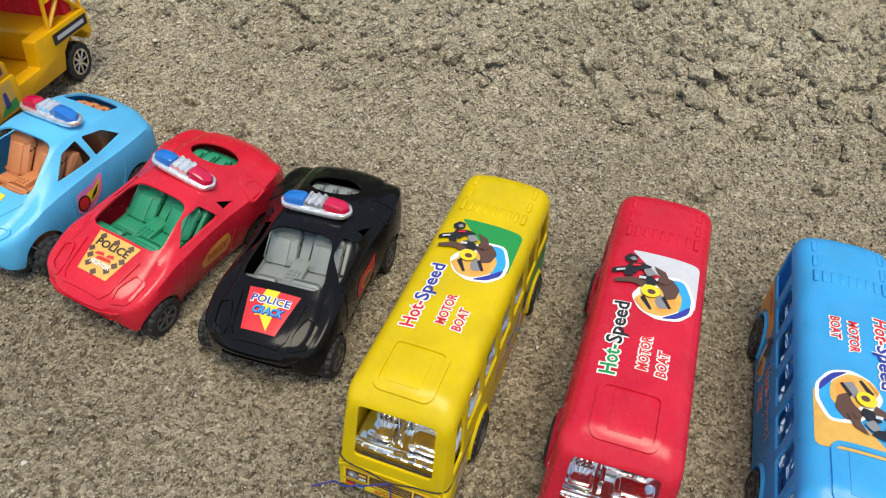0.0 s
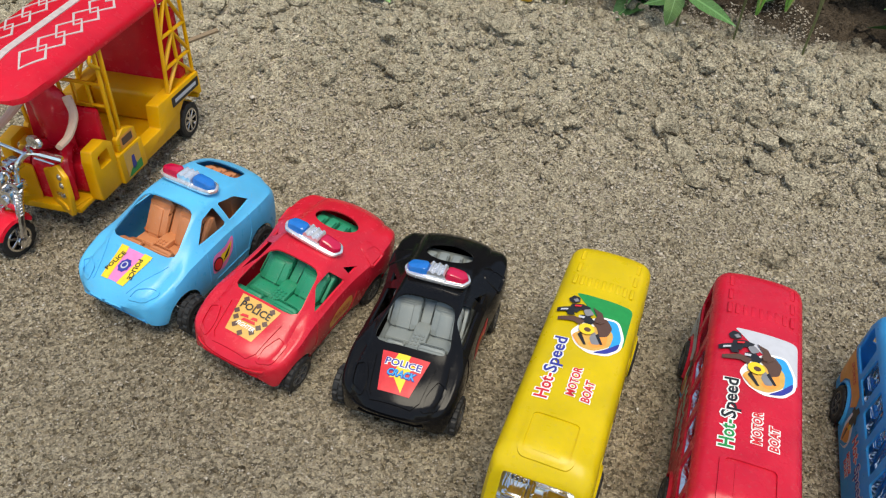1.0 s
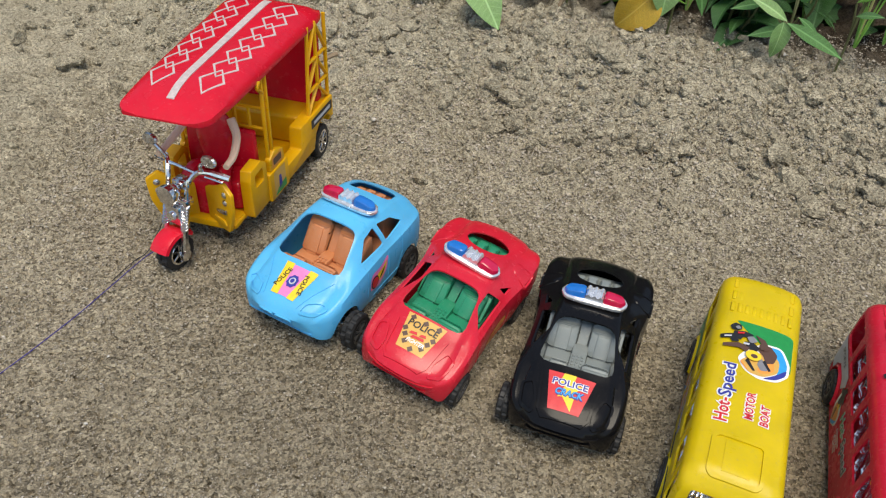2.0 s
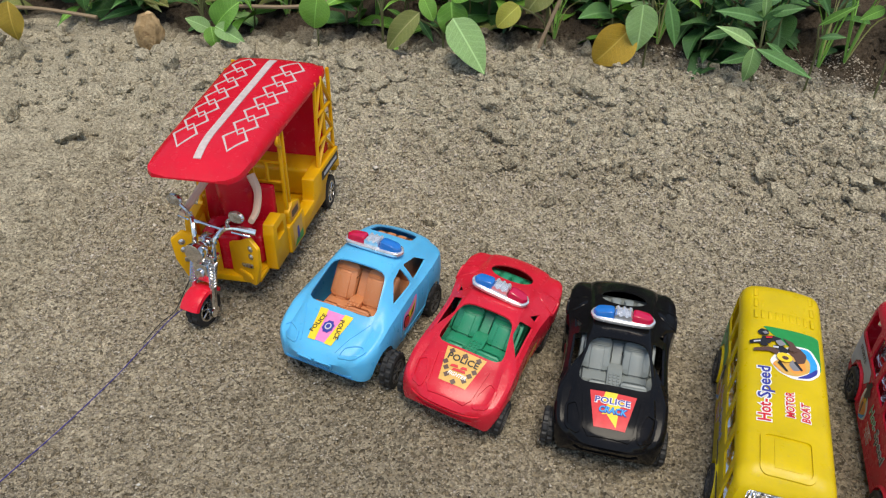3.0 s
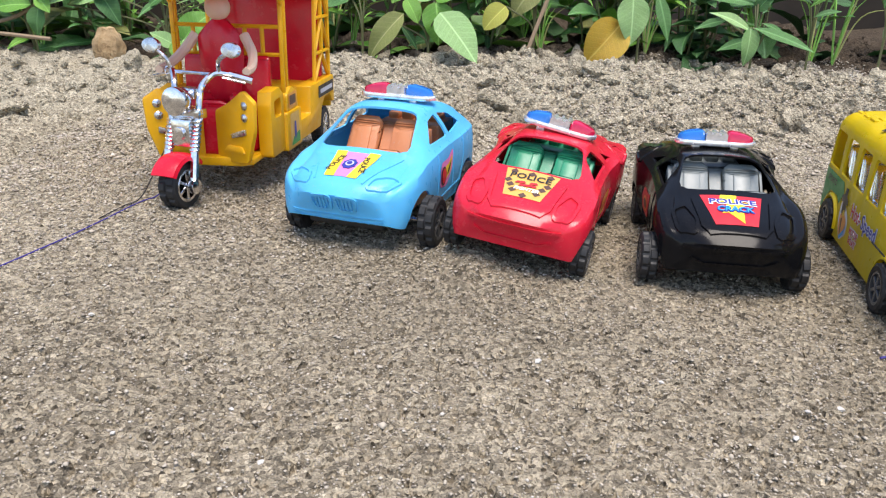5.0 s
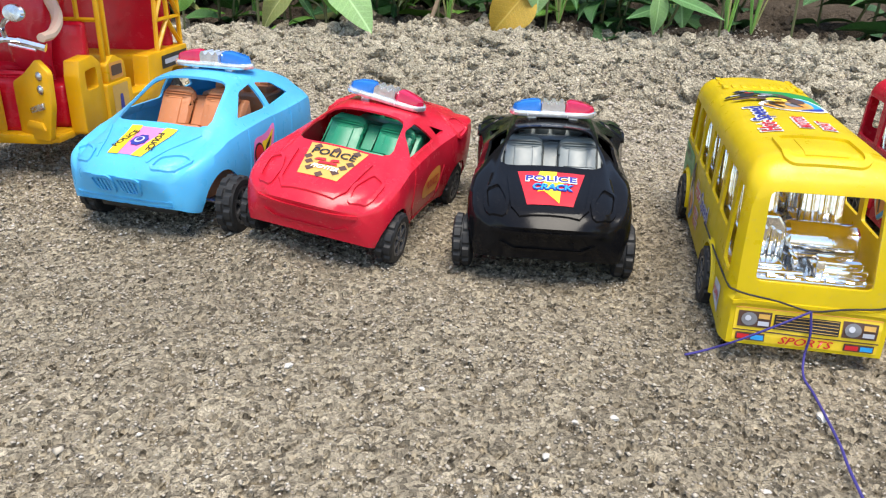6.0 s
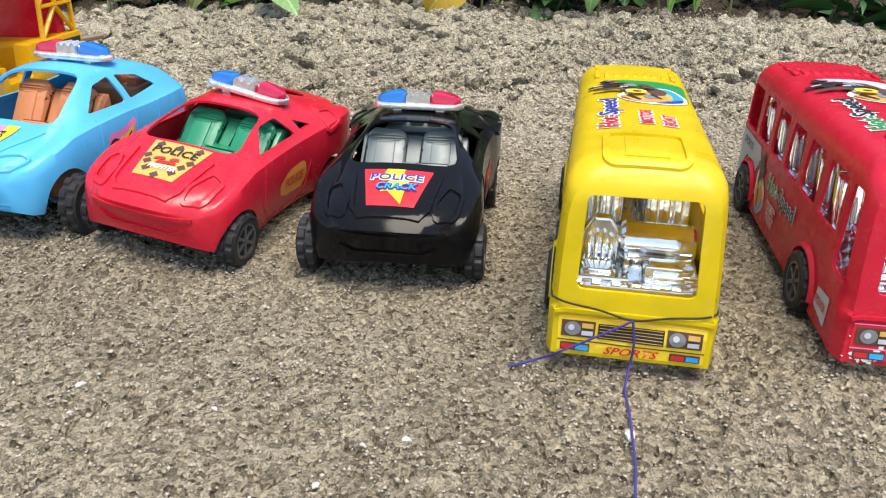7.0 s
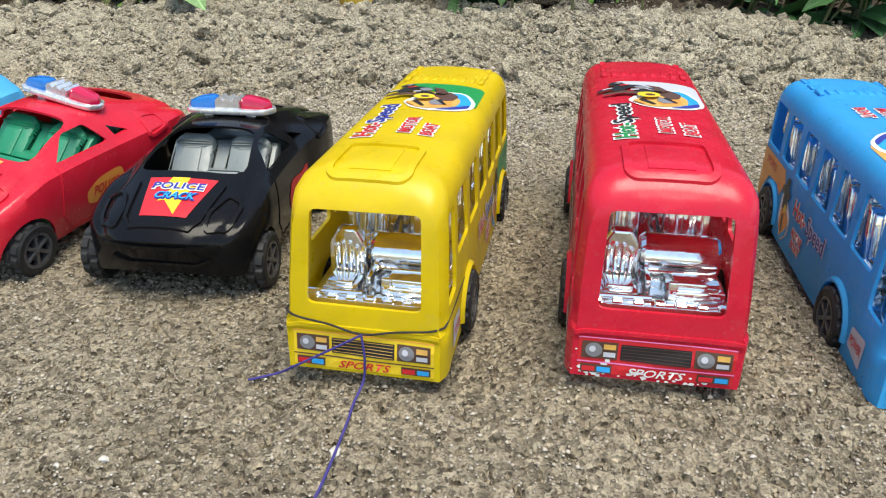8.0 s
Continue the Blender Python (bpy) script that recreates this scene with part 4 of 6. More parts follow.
    label_on(tree, st, "badge", [(0.0040 * math.cos(a) * (1 if k % 2 else 0.86), 0.0200 + 0.0052 * math.sin(a) * (1 if k % 2 else 0.86)) for k, a in ((k, 2 * math.pi * k / 16) for k in range(16))], INK_BLUE, m, lift=0.0006)
    label_on(tree, st, "badge_ring", ring_points(0, 0.0200, 0.0022, 0.0026), PAPER_GREY, m, lift=0.0008)
    label_on(tree, st, "badge_core", ring_points(0, 0.0200, 0.0014, 0.0017), INK_BLUE, m, lift=0.0010)
    return car


blue_car()
red_car()
black_car()

# ---- toy buses ----
BUS_L, BUS_W, BUS_H = 0.160, 0.0235, 0.0665
BUS_WHEELS, BUS_R = (0.0400, 0.1330), 0.0106
BUS_WINDOWS = [(0.0225, 0.0415), (0.0455, 0.0635), (0.0675, 0.0855), (0.0895, 0.1075), (0.1115, 0.1295), (0.1335, 0.1535)]


def bus_shell():
    """The body: a rounded box with a sloping windscreen, a stepped bumper and real openings."""
    secs = []
    rows = smooth_keys([(0.0, 0.93, -0.0045), (0.0016, 0.985, -0.0018), (0.005, 1.0, 0.0), (0.152, 1.0, 0.0), (0.157, 0.985, -0.0015), (0.160, 0.93, -0.0050)], 70, 1)
    for y, k, dz in rows:
        w, zt = BUS_W * k - 0.0011, BUS_H + dz - 0.0011
        half = [(w, 0.0054), (w, 0.0105), (w, 0.0160), (w, 0.0203), (w * 0.999, 0.0212), (w * 0.995, 0.0260), (w * 0.99, 0.0330), (w * 0.975, 0.0400), (w * 0.955, 0.0500), (w * 0.935, zt - 0.0090)]
        half += [(w * 0.935 - 0.0065 * (1 - math.cos(a)), zt - 0.0090 + 0.0078 * math.sin(a)) for a in (radians(d) for d in (22, 45, 67, 88))]
        half += [(w * 0.45, zt - 0.0004), (w * 0.2, zt)]
        y = 0.0011 + y * (BUS_L - 0.0022) / BUS_L
        secs.append([Vector((x, y, z)) for x, z in half] + [Vector((0, y, zt))] + [Vector((-x, y, z)) for x, z in half[::-1]])
    for s in secs:
        for p in s:
            ahead = max(0.0, 1 - p.y / 0.045)
            p.y += ahead * (0.17 * max(0.0, p.z - 0.0220) + 0.45 * max(0.0, p.z - 0.0575))
            if p.z < 0.0206:
                p.y -= 0.0014 * max(0.0, 1 - p.y / 0.01)
                p.x *= 1.0 + 0.03 * max(0.0, 1 - p.y / 0.012)
    bm = skin(secs)
    cut = [prism(soften([(-0.0164, 0.0272), (0.0164, 0.0272), (0.0156, 0.0558), (-0.0156, 0.0558)], 0.07), "y", -0.01, 0.0180)]
    for a, b in BUS_WINDOWS:
        cut.append(prism(soften([(a, 0.0365), (b, 0.0365), (b - 0.0008, 0.0555), (a + 0.0016, 0.0555)], 0.10), "x", -0.05, 0.05))
    cut.append(prism(soften([(0.0060, 0.0270), (0.0180, 0.0275), (0.0190, 0.0550), (0.0105, 0.0548)], 0.12), "x", -0.05, 0.05))
    cut.append(prism(soften([(-0.0165, 0.038), (0.0165, 0.038), (0.0155, 0.056), (-0.0155, 0.056)], 0.12), "y", 0.15, 0.17))
    for y in BUS_WHEELS:
        cut.append(lathe([(BUS_R + 0.0018, -0.05), (BUS_R + 0.0018, 0.05)], pose(0, y, BUS_R), 32))
    return carve(bm, cut, 0.0011, 1)


def bus_interior():
    """The plated tray: floor, ledge, the driver's ribbed seat, low box, big roller and their small fittings."""
    bits = [box(-0.0205, 0.0205, 0.0060, 0.1560, 0.0190, 0.0222, 0.0006), box(-0.0200, 0.0200, 0.0055, 0.0105, 0.0215, 0.0268, 0.0012)]
    arch = [(-0.0160, 0.0215), (-0.0160, 0.0375), (-0.0130, 0.0425), (-0.0080, 0.0425), (-0.0050, 0.0375), (-0.0050, 0.0215)]
    bits.append(prism(soften(arch, 0.12), "y", 0.0215, 0.0260, 0.0008))
    for k in range(4):
        x = -0.0138 + 0.0022 * k
        bits.append(prism(soften([(x - 0.0008, 0.0260), (x - 0.0008, 0.0385 - 0.0012 * (k in (0, 3))), (x + 0.0008, 0.0385 - 0.0012 * (k in (0, 3))), (x + 0.0008, 0.0260)], 0.2), "y", 0.0203, 0.0222, 0.0004))
    bits += [box(-0.0160, -0.0050, 0.0115, 0.0215, 0.0215, 0.0275, 0.0014), box(-0.0145, -0.0065, 0.0125, 0.0195, 0.0270, 0.0288, 0.0006)]
    bits += [box(0.0022, 0.0180, 0.0112, 0.0210, 0.0215, 0.0292, 0.0010), box(0.0040, 0.0165, 0.0125, 0.0195, 0.0288, 0.0312, 0.0006), box(0.0026, 0.0052, 0.0108, 0.0125, 0.0215, 0.0320, 0.0005)]
    bits.append(lathe([(0.001, -0.0045), (0.0056, -0.0042), (0.0066, -0.0030), (0.0066, 0.0170), (0.0058, 0.0180), (0.001, 0.0184)], pose(0.0, 0.0300, 0.0318), 24))
    bits += [box(-0.0040, 0.0180, 0.0255, 0.0360, 0.0215, 0.0305, 0.0010), box(-0.0032, -0.0016, 0.0150, 0.0250, 0.0215, 0.0300, 0.0005)]
    bits.append(tube([(-0.0185, 0.0075, 0.0278), (-0.0020, 0.0075, 0.0282)], 0.0008))
    for k in range(7):
        bits.append(box(-0.0180 + 0.0056 * k, -0.0150 + 0.0056 * k, 0.0058, 0.0082, 0.0262, 0.0276, 0.0004, 1))
    return join(*bits)


def bus_seat():
    """One plated seat at the origin."""
    back = [(0.0010, 0.0290), (0.0042, 0.0470), (0.0060, 0.0490), (0.0082, 0.0480), (0.0062, 0.0290)]
    bits = [box(-0.0070, 0.0070, -0.0080, 0.0040, 0.0213, 0.0315, 0.0014), prism(soften(back, 0.2), "x", -0.0070, 0.0070, 0.0012)]
    for k in (-1, 0, 1):
        bits.append(prism(soften([(p - 0.0012, q) for p, q in back[:2]] + [(0.0050, 0.0465), (0.0030, 0.0300)], 0.2), "x", k * 0.0042 - 0.0015, k * 0.0042 + 0.0015, 0.0004))
        bits.append(box(k * 0.0042 - 0.0014, k * 0.0042 + 0.0014, -0.0070, 0.0005, 0.0310, 0.0326, 0.0005, 1))
    return join(*bits)


def roof_art(tree, bus, corner, word, rest, m, corner_label):
    """The printed roof label: corner panel, rider-and-boat emblem as plain shapes, and the words. m turns it on the roof."""
    m = m @ Matrix.Translation((0, 0.050, 0)) @ Matrix.Diagonal((1.08, 1.08, 1, 1)) @ Matrix.Translation((0, -0.050, 0))
    up = m
    panel = label_on(tree, bus, "roof_sticker", soften([(-0.0110, 0.1160), (0.0165, 0.1160), (0.0165, 0.0900), (0.0100, 0.0960), (-0.0020, 0.1060)], 0.12, 4), corner, up, label=corner_label)
    shapes = [
        ("emblem_edge", soften([(0.0030, 0.1040), (0.0118, 0.1050), (0.0160, 0.0960), (0.0158, 0.0880), (0.0110, 0.0812), (0.0030, 0.0790), (-0.0040, 0.0822), (-0.0078, 0.0895), (-0.0040, 0.0970)], 0.3), PAPER_WHITE),
        ("wave", soften([(0.0055, 0.1030), (0.0112, 0.1036), (0.0148, 0.0950), (0.0142, 0.0880), (0.0100, 0.0826), (0.0110, 0.0920)], 0.3), INK_CYAN),
        ("wave", soften([(0.0148, 0.0920), (0.0142, 0.0872), (0.0100, 0.0822), (0.0040, 0.0802), (0.0095, 0.0850)], 0.3), INK_BLUE),
        ("hull", soften([(0.0060, 0.1000), (0.0112, 0.0950), (0.0108, 0.0868), (0.0045, 0.0812), (-0.0020, 0.0815), (-0.0064, 0.0880), (-0.0020, 0.0930)], 0.3), INK_TAN),
        ("hull", soften([(0.0085, 0.0940), (0.0092, 0.0870), (0.0040, 0.0826), (0.0010, 0.0850), (0.0050, 0.0900)], 0.3), INK_ORANGE),
        ("bow", soften([(-0.0005, 0.0992), (0.0060, 0.1035), (0.0098, 0.0985), (0.0086, 0.0925), (0.0050, 0.0905), (0.0035, 0.0950)], 0.25), INK_BROWN),
        ("bow", soften([(0.0022, 0.0930), (0.0056, 0.0905), (0.0062, 0.0860), (0.0030, 0.0848), (0.0012, 0.0885)], 0.25), INK_GREY),
        ("stripe", [(0.0044, 0.0925), (0.0076, 0.0868), (0.0066, 0.0860), (0.0034, 0.0910)], INK_BLACK),
        ("stripe", [(-0.0030, 0.0905), (0.0008, 0.0836), (-0.0002, 0.0832), (-0.0042, 0.0885)], INK_BLACK),
        ("stripe", [(-0.0056, 0.0885), (-0.0024, 0.0832), (-0.0032, 0.0830), (-0.0062, 0.0868)], INK_ORANGE),
        ("rig", soften([(-0.0132, 0.1105), (-0.0112, 0.1132), (-0.0082, 0.1122), (-0.0076, 0.1092), (-0.0100, 0.1076), (-0.0122, 0.1082)], 0.22), INK_BLACK),
        ("rig", [(-0.0110, 0.1070), (-0.0060, 0.1082), (-0.0020, 0.1072), (-0.0034, 0.1046), (-0.0064, 0.1040), (-0.0076, 0.1016), (-0.0116, 0.1022)], INK_BLACK),
        ("rig", [(-0.0012, 0.1078), (0.0034, 0.1058), (0.0060, 0.1004), (0.0036, 0.0980), (0.0012, 0.1000), (0.0016, 0.1030)], INK_BROWN),
        ("rig", [(-0.0058, 0.1008), (-0.0020, 0.1020), (0.0014, 0.0988), (0.0002, 0.0962), (-0.0044, 0.0968)], INK_BLACK),
        ("rig", [(-0.0168, 0.1030), (-0.0105, 0.1050), (-0.0080, 0.0996), (-0.0112, 0.0990), (-0.0122, 0.1012), (-0.0165, 0.1002)], INK_BLACK),
        ("rig", [(-0.0150, 0.0968), (-0.0080, 0.0990), (-0.0030, 0.0975), (-0.0042, 0.0940), (-0.0075, 0.0956), (-0.0148, 0.0948)], INK_BROWN),
        ("rig_light", soften([(-0.0052, 0.1042), (-0.0022, 0.1060), (0.0004, 0.1030), (-0.0030, 0.1005)], 0.3), INK_GREY),
        ("rig_light", soften([(0.0008, 0.1012), (0.0034, 0.1020), (0.0040, 0.0992), (0.0018, 0.0980)], 0.3), INK_BROWN),
        ("rig_light", [(-0.0110, 0.1098), (-0.0094, 0.1110), (-0.0080, 0.1092), (-0.0098, 0.1082)], INK_GREY),
        ("rig_light", [(-0.0094, 0.1062), (-0.0062, 0.1070), (-0.0066, 0.1058), (-0.0094, 0.1050)], INK_RED),
        ("rig_light", [(-0.0150, 0.1022), (-0.0118, 0.1030), (-0.0118, 0.1020), (-0.0150, 0.1010)], PAPER_GREY),
        ("rig_light", [(-0.0060, 0.0998), (-0.0034, 0.1000), (-0.0036, 0.0986), (-0.0062, 0.0984)], PAPER_GREY),
        ("lamp", ellipse(-0.0010, 0.0925, 0.0036, 0.0034, 14), INK_YELLOW),
        ("lamp_core", ellipse(-0.0006, 0.0922, 0.0016, 0.0014, 10), INK_BROWN),
    ]
    for k, (name, pts, mat) in enumerate(shapes):
        label_on(tree, panel, name, pts, mat, up, lift=0.0003 + 0.00006 * k)
    turn = pose(0, 0, 0, 0, 0, 90)
    back = INK_YELLOW if corner is INK_GREEN else PAPER_WHITE
    for text, at, size, wide, mat in (("Hot-", 0.0545, 0.0056, 0.0140, word), ("Speed", 0.0735, 0.0056, 0.0220, rest)):
        letters_on(tree, panel, text, size, PAPER_WHITE, m @ pose(-0.0098, at, 0) @ turn, width=wide + 0.0010, lift=0.00035, bold=0.0007)
        letters_on(tree, panel, text, size, mat, m @ pose(-0.0098, at, 0) @ turn, width=wide, lift=0.0006, bold=0.00015)
    for text, x, y, wide in (("MOTOR", 0.0012, 0.0610, 0.0165), ("BOAT", 0.0078, 0.0580, 0.0120)):
        letters_on(tree, panel, text, 0.0036, PAPER_WHITE, m @ pose(x, y, 0) @ turn, width=wide + 0.0008, lift=0.00035, bold=0.0006)
        letters_on(tree, panel, text, 0.0036, INK_RED, m @ pose(x, y, 0) @ turn, width=wide, lift=0.0006, bold=0.00012)


BUS_BODY = bus_shell()
BUS_TREE = shell_tree(BUS_BODY)
BUS_MESH = bpy.data.meshes.new("bus_body")
BUS_BODY.to_mesh(BUS_MESH)


def make_bus(m, paint, inside, label, corner, word, rest, flank, flank_label, flip=False, slide=0.0, size=(1.0, 1.03, 1.0), inside_label="chrome-plated seats and engine tray", grille=None, front=None):
    bus = root("toy_bus", m, label, "toy bus", "toy vehicles in a row")
    front = front or INK_YELLOW
    bus.matrix_basis = m @ Matrix.Diagonal((*size, 1))
    bm = bmesh.new()
    bm.from_mesh(BUS_MESH)
    body = part("body", bm, paint, bus)
    tree = BUS_TREE
    part("interior", bus_interior(), inside, bus, inside_label, sharp=25)
    seat = part("seat", bus_seat(), inside, bus, sharp=25)
    seat.matrix_basis = pose(-0.0105, 0.0420, 0)
    for k in range(1, 12):
        more = new("seat", seat.data)
        more.parent = bus
        more.matrix_basis = pose(0.0105 * (1 if k % 2 else -1), 0.0420 + 0.0190 * (k // 2), 0)
    part("chassis", box(-0.0185, 0.0185, 0.0080, 0.1540, 0.0060, 0.0090, 0.0008), UNDER, bus, "flat black plastic underside")
    for y in BUS_WHEELS:
        make_axle(bus, y, BUS_R, 0.0235)
        for s in (-1, 1):
            make_wheel(bus, s * 0.0222, y, BUS_R, 0.0078, s, 6)
            arch = [(y + (BUS_R + 0.0018) * math.cos(a), BUS_R + (BUS_R + 0.0018) * math.sin(a)) for a in (radians(d) for d in range(-10, 200, 15))]
            sweep = [[(s * (BUS_W * 0.985 + dx), y + (p - y) * k, BUS_R + (q - BUS_R) * k) for dx, k in ((0, 1.0), (0.0016, 1.0), (0.0016, 1.07), (0, 1.16))] for p, q in arch]
            part("wheel_arch", skin(sweep, cap=True, closed=True), paint, bus)
    # roof hatch and vent ribs
    part("roof_hatch", ridge(tree, rounded(-0.0118, 0.0108, 0.0112, 0.0340, 0.0030), 0.0020, 0.0010), paint, bus, "moulded roof hatch outline")
    part("roof_hatch_plate", ridge(tree, [(-0.0005, 0.0140), (-0.0005, 0.0312)], 0.0120, 0.0003, False), paint, bus)
    ribs = []
    for row in range(3):
        for k in range(9):
            x = -0.0148 + 0.0037 * k
            ribs.append(box(x - 0.0011, x + 0.0011, 0.1225 + 0.0105 * row, 0.1300 + 0.0105 * row, BUS_H - 0.0014, BUS_H + 0.0004 - 0.0006 * row - 0.10 * abs(x) ** 1.3, 0.0006))
    part("roof_vent", join(*ribs), paint, bus, "rows of moulded vent ribs")
    roof_art(tree, bus, corner, word, rest, Matrix.Translation((0, 0.164 + slide, 0.1)) @ Matrix.Rotation(math.pi, 4, "Z") if flip else pose(0, slide, 0.1), "printed roof label with an emblem")
    # front label: lamps, grille and lower lights
    face = Matrix.Translation((0, -0.03, 0)) @ Matrix.Rotation(radians(90), 4, "X")
    ahead = (0, 1, 0)
    part("bumper_step", ridge(tree, [(-0.0220, 0.0202), (0.0220, 0.0202)], 0.0012, 0.0006, False, face, ahead), paint, bus)
    sheet = label_on(tree, bus, "front_sticker", [(-0.0206, 0.0066), (0.0206, 0.0066), (0.0206, 0.0184), (-0.0206, 0.0184)], front, face, ahead, 0.0002, label="printed front label")
    label_on(tree, sheet, "label_line", [(-0.0206, 0.0103), (0.0206, 0.0103), (0.0206, 0.0107), (-0.0206, 0.0107)], INK_BROWN if paint is YELLOW else INK_PINK, face, ahead, 0.0004)
    label_on(tree, sheet, "label_edge", [(-0.0206, 0.0181), (0.0206, 0.0181), (0.0206, 0.0184), (-0.0206, 0.0184)], INK_ORANGE if paint is YELLOW else INK_PINK, face, ahead, 0.0004)
    g = label_on(tree, bus, "front_grille", [(-0.0092, 0.0118), (0.0092, 0.0118), (0.0092, 0.0168), (-0.0092, 0.0168)], grille or INK_BLACK, face, ahead, 0.0005, label="printed dark grille")
    for k in range(5):
        z = 0.0124 + 0.0010 * k
        label_on(tree, g, "grille_bar", [(-0.0088, z), (0.0088, z), (0.0088, z + 0.0002), (-0.0088, z + 0.0002)], INK_TAN if paint is YELLOW else INK_BROWN, face, ahead, 0.0008)
    for s in (-1, 1):
        lamp = label_on(tree, bus, "headlight", [(s * 0.0100, 0.0118), (s * 0.0196, 0.0118), (s * 0.0196, 0.0172), (s * 0.0100, 0.0172)][::s], INK_BROWN, face, ahead, 0.0005, label="printed headlight panel")
        label_on(tree, lamp, "lamp", ellipse(-0.0164 if s < 0 else 0.0128, 0.0146, 0.0023, 0.0023, 16), LAMP_GREY, face, ahead, 0.0008)
        label_on(tree, lamp, "lamp_glint", ellipse(-0.0168 if s < 0 else 0.0124, 0.0150, 0.0009, 0.0010, 12), PAPER_GREY, face, ahead, 0.0010)
        x = -0.0122 if s < 0 else 0.0172
        label_on(tree, lamp, "indicator", [(x - 0.0016, 0.0150), (x + 0.0016, 0.0150), (x + 0.0016, 0.0166), (x - 0.0016, 0.0166)], INK_TAN, face, ahead, 0.0008)
        label_on(tree, lamp, "side_lamp", [(x - 0.0016, 0.0126), (x + 0.0016, 0.0126), (x + 0.0016, 0.0141), (x - 0.0016, 0.0141)], PAPER_GREY, face, ahead, 0.0008)
        low = label_on(tree, bus, "lower_light", [(s * 0.0112, 0.0072), (s * 0.0196, 0.0072), (s * 0.0196, 0.0098), (s * 0.0112, 0.0098)][::s], INK_BROWN, face, ahead, 0.0005, label="printed red and blue light")
        for a, b, mat in ((-0.0192, -0.0158, INK_RED), (-0.0152, -0.0116, INK_CYAN)) if s < 0 else ((0.0116, 0.0152, INK_RED), (0.0158, 0.0192, INK_CYAN)):
            label_on(tree, low, "glass", [(a, 0.0077), (b, 0.0077), (b, 0.0093), (a, 0.0093)], mat, face, ahead, 0.0008)
    letters_on(tree, bus, "SPORTS", 0.0026, INK_RED if paint is YELLOW else PAPER_WHITE if paint is BUS_RED else INK_YELLOW, face @ pose(0, 0.0083, 0), ahead, width=0.0155, lift=0.0006, shear=0.35, bold=0.00005)
    # flank labels
    for s in (-1, 1):
        sign = Matrix.Diagonal((s, 1, 1, 1))
        pl = side_place(s, 0, 0) @ sign
        rear = label_on(tree, bus, "flank_sticker", soften([(0.1195, 0.0345), (0.1570, 0.0345), (0.1570, 0.0120), (0.1475, 0.0120), (0.1460, 0.0190), (0.1400, 0.0248), (0.1270, 0.0255), (0.1215, 0.0225), (0.1160, 0.0300)], 0.05), flank, pl, (-s, 0, 0), label=flank_label)
        letters_on(tree, rear, "SPORTS", 0.0032, INK_RED if flank is INK_ORANGE else INK_BLACK, side_place(s, 0.1400, 0.0305), (-s, 0, 0), width=0.0170, shear=0.3, bold=0.0001)
        emblem = label_on(tree, bus, "flank_emblem", soften([(0.1080, 0.0250), (0.1165, 0.0262), (0.1165, 0.0150), (0.1090, 0.0068), (0.1005, 0.0130), (0.1010, 0.0200)], 0.3), PAPER_WHITE, pl, (-s, 0, 0), label="printed flank emblem")
        label_on(tree, emblem, "hull", soften([(0.1085, 0.0215), (0.1140, 0.0200), (0.1130, 0.0125), (0.1085, 0.0082), (0.1022, 0.0140), (0.1030, 0.0190)], 0.3), INK_ORANGE, pl, (-s, 0, 0), 0.0004)
        label_on(tree, emblem, "wave", soften([(0.1010, 0.0180), (0.1030, 0.0120), (0.1085, 0.0080), (0.1095, 0.0095), (0.1040, 0.0140)], 0.2), INK_CYAN, pl, (-s, 0, 0), 0.0005)
        label_on(tree, emblem, "stripe", [(0.1095, 0.0190), (0.1115, 0.0180), (0.1095, 0.0110), (0.1080, 0.0115)], INK_BROWN, pl, (-s, 0, 0), 0.0005)
        label_on(tree, emblem, "rig", [(0.1090, 0.0338), (0.1130, 0.0335), (0.1140, 0.0300), (0.1175, 0.0285), (0.1165, 0.0255), (0.1140, 0.0262), (0.1135, 0.0205), (0.1095, 0.0190), (0.1075, 0.0225), (0.1080, 0.0262), (0.1058, 0.0258), (0.1062, 0.0282), (0.1095, 0.0300)], INK_BLACK, pl, (-s, 0, 0), 0.0004)
        label_on(tree, emblem, "lamp", ellipse(0.1085, 0.0215, 0.0016, 0.0018, 12), INK_YELLOW, pl, (-s, 0, 0), 0.0006)
        for text, y, size, wide, mat, z in (("Hot-", 0.0905, 0.0066, 0.0155, word, 0.0262), ("Speed", 0.0700, 0.0066, 0.0210, rest, 0.0262), ("MOTOR", 0.0880, 0.0032, 0.0135, INK_RED, 0.0175), ("BOAT", 0.0880, 0.0032, 0.0110, INK_RED, 0.0132)):
            if s > 0:
                y = {0.0905: 0.0705, 0.0700: 0.0900}.get(y, y)
            letters_on(tree, emblem, text, size, PAPER_WHITE, side_place(s, y, z), (-s, 0, 0), width=wide + 0.0008, lift=0.0003, bold=0.0005)
            letters_on(tree, emblem, text, size, mat, side_place(s, y, z), (-s, 0, 0), width=wide, lift=0.0006, bold=0.0001)
        tag = label_on(tree, bus, "door_sticker", soften([(0.0120, 0.0190), (0.0230, 0.0180), (0.0240, 0.0110), (0.0125, 0.0085)], 0.1), PAPER_GREY, pl, (-s, 0, 0), label="small printed sticker by the front wheel")
        letters_on(tree, tag, "POWER", 0.0030, INK_RED, side_place(s, 0.0178, 0.0140), (-s, 0, 0), width=0.0090, bold=0.0001)
    return bus


